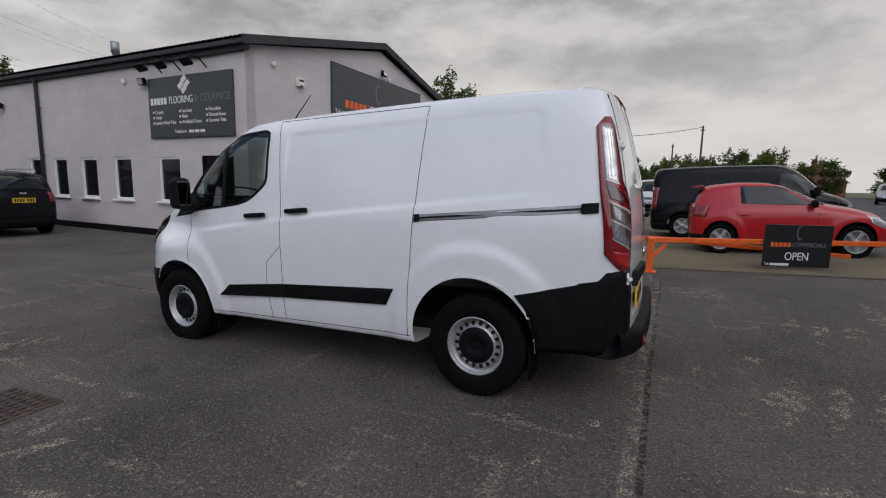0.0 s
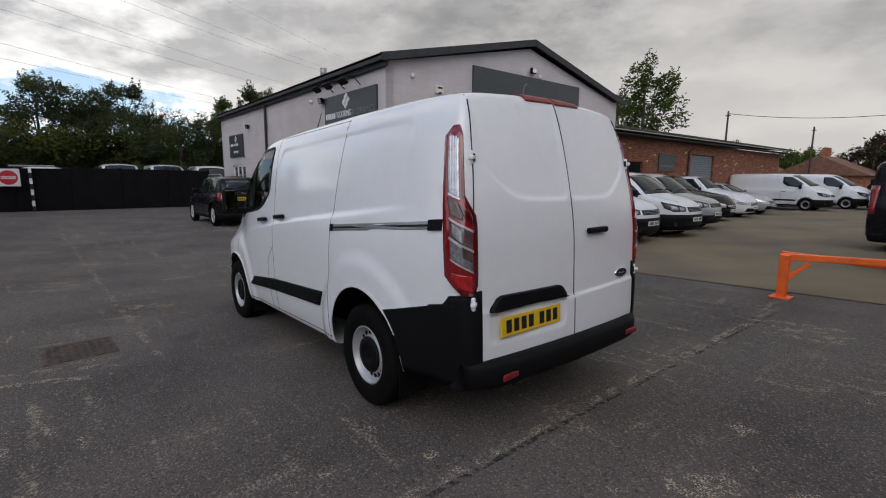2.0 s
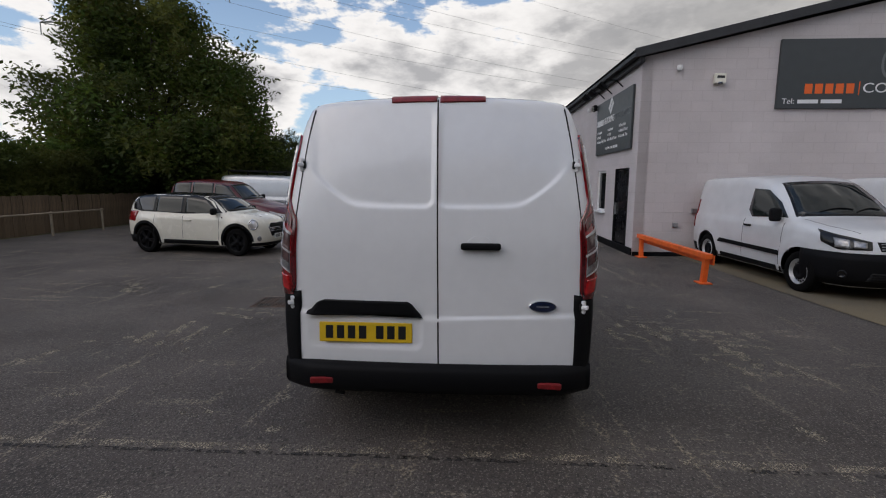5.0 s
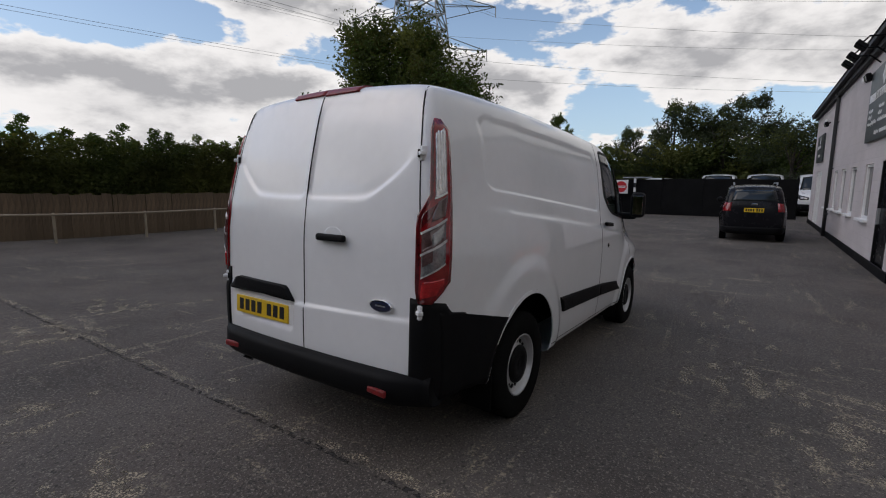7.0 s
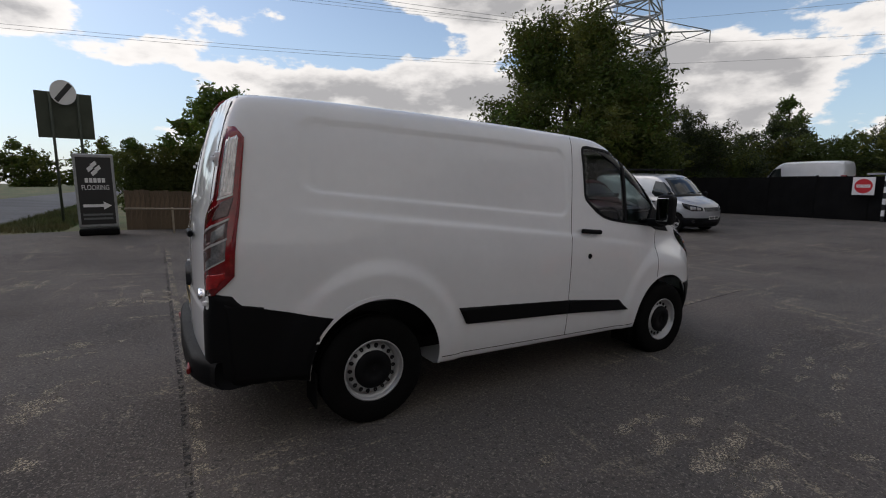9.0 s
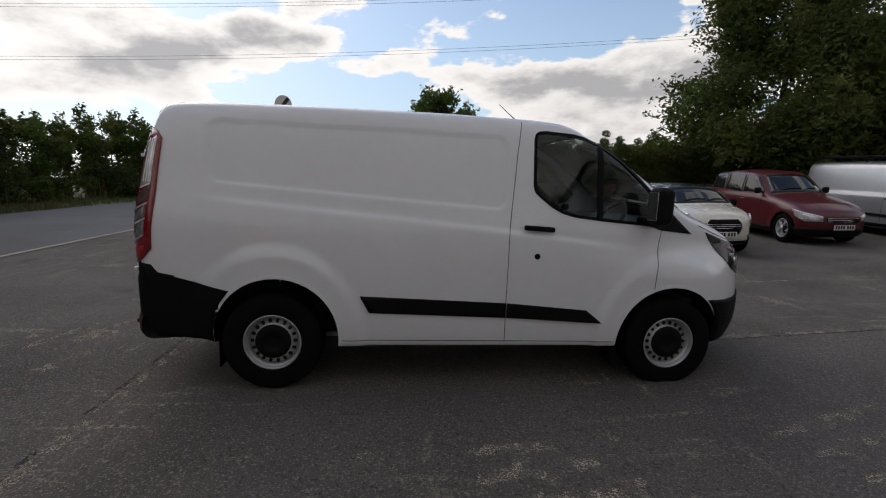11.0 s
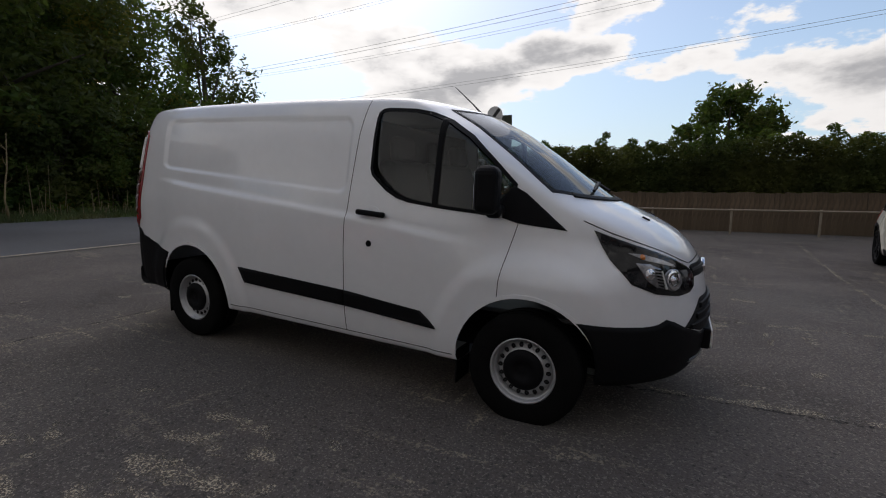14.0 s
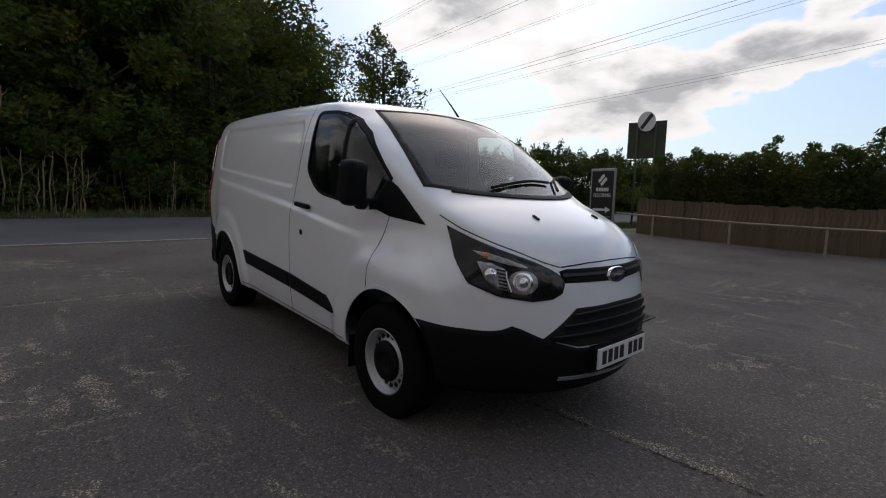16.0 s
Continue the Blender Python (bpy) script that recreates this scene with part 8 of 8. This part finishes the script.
vehicle("hatch", "red_hatchback", REDP, parked(-3.25, -8.2, 180) @ Matrix.Diagonal((0.88, 0.97, 1, 1)), "bright red three-door hatchback with silver wheels, parked", "car", "parked cars", "alloy", 0.0, None, 1.3)
part("tail_spoiler", block((0.24, 1.0, 0.03), (0, 0, 0), 0.012), REDP, bpy.data.objects["red_hatchback"], "red roof spoiler", place=pose(0.18, 0, 1.39, 0, -8, 0))
vehicle("vivaro", "dark_van", BLACKP, parked(-3.0, -11.6, 180), "black panel van parked on concrete", "van", "parked vans", "alloy", 0.55, None, 1.0)
vehicle("caddy", "white_small_van", WHITE2, parked(5.32, -6.12, 181), "white compact van with black bumper, parked in a row", "van", "row of vans", "steel", 0.70, None, 1.1)
vehicle("connect", "white_compact_van", WHITE2, parked(5.20, -8.85, 180), "white compact van with smoked lamps, parked in a row", "van", "row of vans", "steel", 0.66, None, 1.2)
vehicle("connect", "white_compact_van", WHITE2, parked(5.10, -11.15, 179), "white compact van with smoked lamps, parked in a row", "van", "row of vans", "steel", 0.66, None, 1.2)
vehicle("caddy", "silver_small_van", SILVER, parked(5.55, -13.75, 180), "silver grey compact van parked in a row", "van", "row of vans", "alloy", 0.5, None, 0.9)
vehicle("pickup", "black_pickup", BLACKP, parked(6.75, -17.5, 180), "black pickup truck parked in a row", "pickup", "row of vans", "alloy", 0.5, None, 0.9)
vehicle("pickup", "white_pickup", WHITE2, parked(6.9, -20.4, 180), "white pickup truck parked in a row", "pickup", "row of vans", "alloy", 0.0, None, 0.9)
vehicle("hatch", "silver_hatchback", SILVER, parked(6.4, -23.1, 180), "pale silver hatchback parked in a row", "car", "row of vans", "alloy", 0.0, None, 0.9)
vehicle("custom", "white_long_van", WHITE2, parked(5.9, -29.0, 180), "white panel van seen from the side, parked", "van", "row of vans", "steel", 0.6, None, 0.9)
vehicle("custom", "white_long_van", WHITE2, parked(4.9, -32.6, 180), "white panel van parked behind another", "van", "row of vans", "steel", 0.6, None, 0.8)
for x, y, a in ((-0.2, -29.0, 88), (1.6, -33.5, 90), (0.4, -41.0, 90), (2.8, -42.0, 90)):
    vehicle("vivaro" if y > -40 else "custom", "white_far_van", WHITE2, parked(x, y, a), "white van parked far down the forecourt", "van", "far vans", "steel", 0.55, None, 0.7)
vehicle("saloon_suv", "silver_car", SILVER, parked(-16.4, -43.5, 74), "silver crossover car on the road", "car", "", "alloy", 0.5, None, 0.8)
for x, y, a, kd, zz in ((30.2, 8.9, 90, "vivaro", 0.42), (29.6, -0.1, 180, "custom", 0.12), (29.6, -2.35, 180, "custom", 0.12), (29.6, -4.7, 180, "vivaro", 0.12), (29.9, 3.2, 180, "vivaro", 0.02)):
    vehicle(kd, "white_yard_van", WHITE2, pose(x, y, -0.09, 0, 0, a) @ Matrix.Diagonal((1, 1, 1 + zz, 1)), "white van standing behind the black fence, roof showing", "van", "vans behind the fence", "steel", 0.55, None, 0.7)

# ---------------------------------------------------------------- trees, hedges, undergrowth


def leaf_mass(centres, radii, count, size, rng, squash=0.8, up=0.0):
    """Many small leaves gathered in clumps: vertices and quads."""
    centres, radii = np.asarray(centres, float), np.asarray(radii, float)
    w = radii ** 2
    pick = rng.choice(len(centres), count, p=w / w.sum())
    d = rng.normal(size=(count, 3))
    d /= np.linalg.norm(d, axis=1, keepdims=True)
    r = radii[pick] * rng.uniform(0.25, 1.08, count) ** 0.55
    p = centres[pick] + d * r[:, None] * np.array([1, 1, squash])
    a = rng.normal(size=(count, 3)) * 0.8 + d * 0.5
    a /= np.linalg.norm(a, axis=1, keepdims=True)
    h = rng.normal(size=(count, 3))
    h[:, 2] *= 0.5
    u = np.cross(a, h)
    u /= np.maximum(np.linalg.norm(u, axis=1, keepdims=True), 1e-6)
    v = np.cross(a, u)
    s = size * rng.uniform(0.55, 1.3, (count, 1))
    q = np.stack([p - v * s, p + u * s * 0.42, p + v * s * 1.0, p - u * s * 0.42], 1).reshape(-1, 3)
    return q, np.arange(count * 4).reshape(-1, 4)


def leaf_mesh(name, parts, materials):
    v = np.concatenate([a for a, _, _ in parts])
    faces, idx, off = [], [], 0
    for a, f, m in parts:
        faces.append(f + off)
        idx += [m] * len(f)
        off += len(a)
    faces = np.concatenate(faces)
    me = bpy.data.meshes.new(name)
    me.vertices.add(len(v))
    me.vertices.foreach_set("co", v.astype(np.float32).ravel())
    me.loops.add(faces.size)
    me.loops.foreach_set("vertex_index", faces.ravel().astype(np.int32))
    me.polygons.add(len(faces))
    me.polygons.foreach_set("loop_start", np.arange(0, faces.size, 4, dtype=np.int32))
    me.polygons.foreach_set("material_index", np.array(idx, np.int32))
    me.update(calc_edges=True)
    me.validate()
    for m in materials:
        me.materials.append(m)
    return me


def grow(seed, height, radius, leaves, leaf, main, second, share=0.2, bare=0.22, clumps=46, spire=0.0, limbs=9):
    """Trunk and crown meshes of one tree, standing on the origin."""
    rng = np.random.default_rng(seed)
    cs, rs = [], []
    for _ in range(clumps):
        t = rng.uniform(0, 1)
        z = height * (bare + (1 - bare) * t)
        prof = (1 - t) ** 0.6 * (0.55 + 0.9 * min(t * 2.2, 1)) if spire else math.sqrt(max(0.02, 1 - (2 * t - 0.85) ** 2 / 1.45))
        a = rng.uniform(0, 2 * math.pi)
        rr = radius * prof * rng.uniform(0.30, 0.92)
        cs.append((rr * math.cos(a), rr * math.sin(a), min(z, height * 0.95)))
        rs.append(radius * rng.uniform(0.16, 0.34) * (0.7 if t > 0.8 else 1))
    n2 = int(leaves * share)
    # sprigs that stand out of the outline
    sp, sr = [], []
    for c, r in zip(cs, rs):
        for _ in range(3):
            d = np.array(c) - np.array([0, 0, height * (bare + 0.45 * (1 - bare))])
            d = d / max(np.linalg.norm(d), 1e-3) + rng.normal(size=3) * 0.45 + np.array([0, 0, 0.15])
            d /= np.linalg.norm(d)
            for k in range(4):
                sp.append(np.array(c) + d * r * (0.85 + 0.22 * k))
                sr.append(r * (0.30 - 0.055 * k))
    a = leaf_mass(cs, rs, int((leaves - n2) * 0.75), leaf, rng)
    c3 = leaf_mass(sp, sr, int((leaves - n2) * 0.25), leaf * 0.9, rng)
    b = leaf_mass(cs[::3], np.array(rs[::3]) * 1.08, n2, leaf, rng)
    crown = leaf_mesh("crown", [(*a, 0), (*c3, 0), (*b, 1)], [main, second])
    pts = [[(0, 0, -0.3), (0.05 * radius * rng.normal(), 0.05 * radius * rng.normal(), height * 0.4), (0, 0, height * 0.85)]]
    v, f = tube(pts[0], 0.032 * height * 0.6, 9, [1.25, 0.8, 0.25])
    for i in range(limbs):
        c = cs[int(rng.integers(len(cs)))]
        z0 = height * rng.uniform(bare * 0.7, 0.6)
        q, g = tube([(0, 0, z0), (c[0] * 0.5, c[1] * 0.5, (z0 + c[2]) / 2 + 0.1), c], 0.010 * height * 0.6, 6, [1.2, 0.8, 0.25])
        f += [tuple(k + len(v) for k in t) for t in g]
        v += q
    return mesh_of("trunk", v, f, True), crown


def plant(name, meshes, m, label, group, category="tree"):
    tr = thing(name, m, label, category, group)
    tk = part("trunk", meshes[0], BARK if not meshes[0].materials else None, tr)
    part("crown", meshes[1], None, tr)
    return tr


BROAD = [grow(11, 8.0, 3.4, 20000, 0.105, LEAFD, LEAF, 0.3), grow(12, 7.0, 3.0, 17000, 0.10, LEAF, LEAFY, 0.3), grow(13, 9.0, 3.2, 20000, 0.11, LEAF, LEAFY, 0.25)]
# like BROAD, but mostly in the leaf colour with shade painted in
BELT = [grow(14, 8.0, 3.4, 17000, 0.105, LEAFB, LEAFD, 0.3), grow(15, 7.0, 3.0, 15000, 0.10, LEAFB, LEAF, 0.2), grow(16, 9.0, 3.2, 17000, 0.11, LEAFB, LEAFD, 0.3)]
SLIM = [grow(21, 7.0, 1.7, 12000, 0.09, LEAF, LEAFD, 0.3, 0.10, 90, 1.0), grow(22, 6.0, 1.5, 8000, 0.085, LEAFY, LEAF, 0.5, 0.12, 80, 1.0)]
BUSH = [grow(31, 3.0, 1.9, 9000, 0.085, LEAFD, LEAF, 0.25, 0.0, 34), grow(32, 2.6, 1.7, 8000, 0.08, LEAF, LEAFY, 0.2, 0.0, 30)]
ASH = grow(41, 10.2, 5.2, 80000, 0.125, LEAFD, LEAF, 0.35, 0.16, 120)
ASPEN = grow(42, 8.6, 2.4, 9000, 0.12, LEAFD, LEAF, 0.3, 0.1, 60, 1.0)
FAR = [grow(51, 22, 11, 12000, 0.65, LEAF, LEAFD, 0.3, 0.05, 70), grow(52, 9, 6, 5000, 0.45, LEAFD, LEAF, 0.3, 0.0, 40)]
COPPER = grow(53, 7, 3.6, 6000, 0.22, LEAFP, LEAFD, 0.2, 0.1, 50)

rng = np.random.default_rng(5)


def spot_on(x, y, turn, scale=1.0, dz=0.0, tall=1.0):
    return pose(x, y, gzf(x, y) + dz, 0, 0, turn) @ Matrix.Diagonal((scale, scale, scale * tall, 1))


plant("broad_tree", ASH, spot_on(16.2, 13.1, 20, 0.885, 0.0, 0.97), "large dark green broadleaf tree over the parked cars", "trees by the yard")
# the belt behind the black fence
for i in range(26):
    y = -12 + i * 1.35 + rng.uniform(-0.5, 0.5)
    x = 34 + rng.uniform(-2.5, 4)
    k = rng.random()
    if k < 0.55:
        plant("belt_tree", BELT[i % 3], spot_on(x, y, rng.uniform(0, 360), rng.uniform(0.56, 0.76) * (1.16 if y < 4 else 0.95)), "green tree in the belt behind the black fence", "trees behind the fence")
    else:
        plant("slender_tree", SLIM[i % 2], spot_on(x - 1, y, rng.uniform(0, 360), rng.uniform(0.78, 1.06)), "slender pale green tree behind the black fence", "trees behind the fence")
for i in range(7):
    plant("belt_tree", BELT[i % 3], spot_on(29 - i * 1.3 + rng.uniform(-0.6, 0.6), 12.5 + i * 0.9, rng.uniform(0, 360), rng.uniform(0.62, 0.75)), "green tree with shade-darkened leaves at the edge of the car park", "trees by the yard")
# woods across the road
for i in range(40):
    y = -46 + i * 1.38 + rng.uniform(-0.6, 0.6)
    back = (i % 3) * 2.6
    x = -15.2 - back + (0.22 * (y + 5) if y < -5 else -0.16 * (y + 5)) + rng.uniform(-0.7, 0.7)
    sc = rng.uniform(1.0, 1.3) * (1.0 if y > -5 else 0.62)
    plant("wood_tree", BROAD[(i * 7 + i // 3) % 3], spot_on(x, y, rng.uniform(0, 360), sc), "tall dark tree in the wood across the road", "wood across the road")
plant("aspen_tree", ASPEN, spot_on(-24.2, 17.2, 0, 1.48), "slender feathery tree at the end of the wood", "wood across the road")
plant("slender_tree", SLIM[1], spot_on(-22.0, 23.5, 90, 0.75), "thin half-bare tree at the end of the wood", "wood across the road")
for i in range(28):
    y = -34 + i * 1.6
    x = -12.9 + (0.22 * (y + 5) if y < -5 else -0.12 * (y + 5)) + rng.uniform(-0.4, 0.4)
    plant("roadside_bush", BUSH[i % 2], spot_on(x, y, rng.uniform(0, 360), rng.uniform(0.8, 1.25)), "dark roadside bush at the edge of the wood", "bushes across the road", "bush")
for i in range(24):
    y = -36 - i * 2.6
    x = -14.0 + 0.22 * (y + 5) + rng.uniform(-0.8, 0.8)
    plant("roadside_bush", BUSH[i % 2], spot_on(x, y, rng.uniform(0, 360), rng.uniform(1.4, 2.0)), "tall hedgerow bush beside the road", "bushes across the road", "bush")
for i in range(22):
    x = -20 + i * 2.6
    plant("far_bush", BUSH[i % 2], spot_on(x, -78 + rng.uniform(-4, 4), rng.uniform(0, 360), rng.uniform(1.6, 2.3)), "distant green bush beyond the forecourt", "distant trees", "bush")
for x, y, s in ((16.5, -33.0, 1.28), (19.5, -34.5, 1.05)):
    plant("aspen_tree", ASPEN, spot_on(x, y, 40 * s, s), "slender dark tree behind the brick units", "trees behind the units")
plant("copper_tree", COPPER, spot_on(7.0, -62, 0, 0.85), "dark copper-leaved tree among the houses", "distant trees")
plant("belt_tree", BROAD[1], spot_on(11.5, -60, 0, 0.7), "green tree among distant houses", "distant trees")
plant("belt_tree", BROAD[0], spot_on(4.0, -60, 70, 0.6), "green tree among distant houses", "distant trees")
for i in range(7):
    y = 0.0 + i * 1.2
    plant("wood_tree", BROAD[(i * 2) % 3], spot_on(-20.5 - (i % 2) * 3.0 - 0.25 * i, y, 47 * i, 1.35 + 0.08 * (i % 3)), "tall dark tree in the wood across the road", "wood across the road")
for i in range(15):
    y = 13 + i * 2.1
    plant("roadside_bush", BUSH[i % 2], spot_on(-13.6 - rng.uniform(0, 1.2), y, rng.uniform(0, 360), 1.15 + 0.025 * i + rng.uniform(-0.12, 0.12)), "tall hedgerow bush beside the road", "bushes across the road", "bush")
for x, y, sc in ((-14.4, 9.8, 1.35), (-14.9, 11.0, 1.5), (-14.3, 12.2, 1.3), (-16.4, 10.6, 1.8), (-16.8, 12.6, 1.7), (-13.4, 8.6, 0.9), (-16.0, 14.2, 1.5)):
    plant("roadside_bush", BUSH[int(y * 5) % 2], spot_on(x, y, y * 71, sc), "dark roadside bush at the edge of the wood", "bushes across the road", "bush")
# trees beyond the hedge
plant("round_tree", FAR[0], spot_on(12.7, 122, 0, 1.05, 0, 1.0), "large round tree beyond the hedge", "distant trees")
for x, y, s in ((26, 70, 0.75), (33, 66, 0.65), (20, 60, 0.5), (-20, 190, 1.6), (-34, 180, 1.4), (-48, 175, 1.5), (40, 60, 0.8)):
    plant("far_tree", FAR[1], spot_on(x, y, x * 9, s), "distant green tree beyond the fields", "distant trees")

# the clipped hedge behind the timber fence
hr = np.random.default_rng(77)
cs, rs = [], []
for x in np.arange(-1.9, 16.0, 0.34):
    for z in (0.9, 1.45, 2.0, 2.35):
        for yy in (13.0, 13.9):
            cs.append((x + hr.uniform(-0.15, 0.15), yy + hr.uniform(-0.1, 0.2), z + hr.uniform(-0.1, 0.16)))
            rs.append(hr.uniform(0.30, 0.46))
a = leaf_mass(cs, rs, 95000, 0.058, hr)
cs2, rs2 = [], []
for x in np.arange(-1.6, 16.0, 0.75):
    k = hr.uniform(0.15, 1.0)
    for j in range(3):
        cs2.append((x + hr.uniform(-0.25, 0.25), 13.4 + hr.uniform(-0.3, 0.3), 2.5 + k * j * 0.28))
        rs2.append(0.26 - 0.05 * j)
b = leaf_mass(cs2, rs2, 15000, 0.055, hr)
hedge = tagged(part("hedge", leaf_mesh("hedge", [(*a, 0), (*b, 1)], [LEAFD, LEAF]), None), "dense dark green hedge behind the timber fence", "hedge", kind="stuff")
# plain block added as filler, hidden among the hedge leaves
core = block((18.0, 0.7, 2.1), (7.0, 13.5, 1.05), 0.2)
tagged(part("hedge_core", core, LEAFD), "solid leaf-coloured block added inside the hedge", "hedge", kind="stuff")
# undergrowth under the wood and behind the black fence
cs, rs = [], []
for y in np.arange(-44, 12, 0.8):
    bend = 0.22 * (y + 5) if y < -5 else -0.13 * (y + 5)
    for k in range(5):
        cs.append((-14.2 + bend + hr.uniform(-0.8, 0.8), y + hr.uniform(-0.5, 0.5), hr.uniform(0.5, 3.6)))
        rs.append(hr.uniform(0.5, 0.9))
u1 = leaf_mass(cs, rs, 36000, 0.15, hr)
cs, rs = [], []
for y in np.arange(-13, 26, 0.8):
    for k in range(4):
        cs.append((33.0 + hr.uniform(-1, 1), y + hr.uniform(-0.5, 0.5), hr.uniform(0.4, 4.0)))
        rs.append(hr.uniform(0.5, 1.0))
for x in np.arange(14, 30, 0.8):
    for k in range(3):
        cs.append((x, 16.5 + 0.1 * (x - 14) + hr.uniform(-0.6, 0.6), hr.uniform(0.4, 3.4)))
        rs.append(hr.uniform(0.5, 0.9))
u2 = leaf_mass(cs, rs, 32000, 0.16, hr)
tagged(part("undergrowth", leaf_mesh("undergrowth", [(*u1, 0), (*u2, 0)], [LEAFD]), None), "dense dark undergrowth below the trees", "undergrowth", kind="stuff")
# plain sheets added for the dark shade behind the first trees of wood and belt
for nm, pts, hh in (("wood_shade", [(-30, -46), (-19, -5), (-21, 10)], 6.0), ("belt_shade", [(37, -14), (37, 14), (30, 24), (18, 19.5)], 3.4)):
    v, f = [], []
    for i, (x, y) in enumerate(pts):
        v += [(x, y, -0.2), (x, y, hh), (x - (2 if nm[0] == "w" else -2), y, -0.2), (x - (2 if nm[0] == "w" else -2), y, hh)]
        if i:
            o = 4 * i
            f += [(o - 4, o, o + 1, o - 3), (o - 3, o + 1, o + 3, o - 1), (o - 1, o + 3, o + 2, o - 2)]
    tagged(part(nm, mesh_of(nm, v, f), LEAFD), "plain leaf-coloured sheet added for the shade inside the wood", "wood", kind="stuff")
# dry stems and long grass on the far verge
v, f = [], []
for i in range(900):
    y = hr.uniform(-30, 22)
    bend = 0.22 * (y + 5) if y < -5 else -0.05 * (y + 5)
    x = -11.2 + bend - hr.uniform(0, 1.6)
    hgt = hr.uniform(0.35, 1.5) if hr.random() < 0.35 else hr.uniform(0.15, 0.4)
    q, g = tube([(x, y, gzf(x, y) - 0.05), (x + hr.uniform(-0.1, 0.1) * hgt, y + hr.uniform(-0.1, 0.1) * hgt, gzf(x, y) + hgt)], 0.010, 3, [1, 0.4])
    f += [tuple(k + len(v) for k in t) for t in g]
    v += q
tagged(part("dry_stems", mesh_of("dry_stems", v, f), REED), "pale dry stems and reeds along the verge", "reeds", kind="stuff")
# bare pale saplings before the wood
sr_ = random.Random(4)
for y, hh in ((-2.77, 1.75), (-2.42, 1.2), (-2.26, 2.15), (-2.12, 1.95), (-1.80, 1.95), (-1.61, 1.6), (-1.44, 1.95), (-1.38, 1.3), (-3.09, 3.9), (-4.6, 2.4), (0.9, 1.7), (2.2, 2.2)):
    z = gzf(-12, y)
    sap = thing("sapling", pose(-12.0, y, z), "bare pale sapling stem at the edge of the wood", "sapling", "saplings by the wood")
    pts = [(sr_.uniform(-0.03, 0.03), sr_.uniform(-0.05, 0.05) + 0.03 * k, hh * k / 5 - (0.05 if k == 0 else 0)) for k in range(6)]
    part("stem", mesh_of("stem", *tube(pts, 0.022, 6, [1.2, 1.0, 0.9, 0.75, 0.6, 0.35]), True), REED, sap)
    for k in (2, 3, 4, 4):
        a, t = sr_.uniform(0, 6.28), sr_.uniform(0.2, 0.5)
        x0, y0, z0 = pts[k]
        part("twig", mesh_of("twig", *tube([(x0, y0, z0), (x0 + t * 0.5 * math.cos(a), y0 + t * 0.5 * math.sin(a), z0 + t * 0.45), (x0 + t * math.cos(a) * 0.7, y0 + t * math.sin(a) * 0.7, z0 + t)], 0.008, 5, [1.2, 0.8, 0.4])), REED, sap)
# grass tufts along the verges
def tufts(name, boxes, count, seed, label):
    r2 = np.random.default_rng(seed)
    v, f = [], []
    for i in range(count):
        x0, x1, y0, y1 = boxes[i % len(boxes)]
        y = r2.uniform(y0, y1)
        x = r2.uniform(x0, x1) + (0.22 * (y + 5) if y < -5 else 0)
        z = gzf(x, y) - 0.035
        hh, a = r2.uniform(0.06, 0.24), r2.uniform(0, 6.28)
        n = len(v)
        dx, dy = 0.012 * math.cos(a), 0.012 * math.sin(a)
        lx, ly = r2.uniform(-0.6, 0.6) * hh, r2.uniform(-0.6, 0.6) * hh
        v += [(x - dx, y - dy, z), (x + dx, y + dy, z), (x + lx, y + ly, z + hh)]
        f.append((n, n + 1, n + 2))
    tagged(part(name, mesh_of(name, v, f), GRASS), label, "grass", kind="stuff")


tufts("verge_grass", [(-13.6, -10.7, -30, 30), (-5.3, -3.4, 12.4, 40), (-13.6, -10.7, -10, 14)], 40000, 9, "rough grass blades along the road verges")
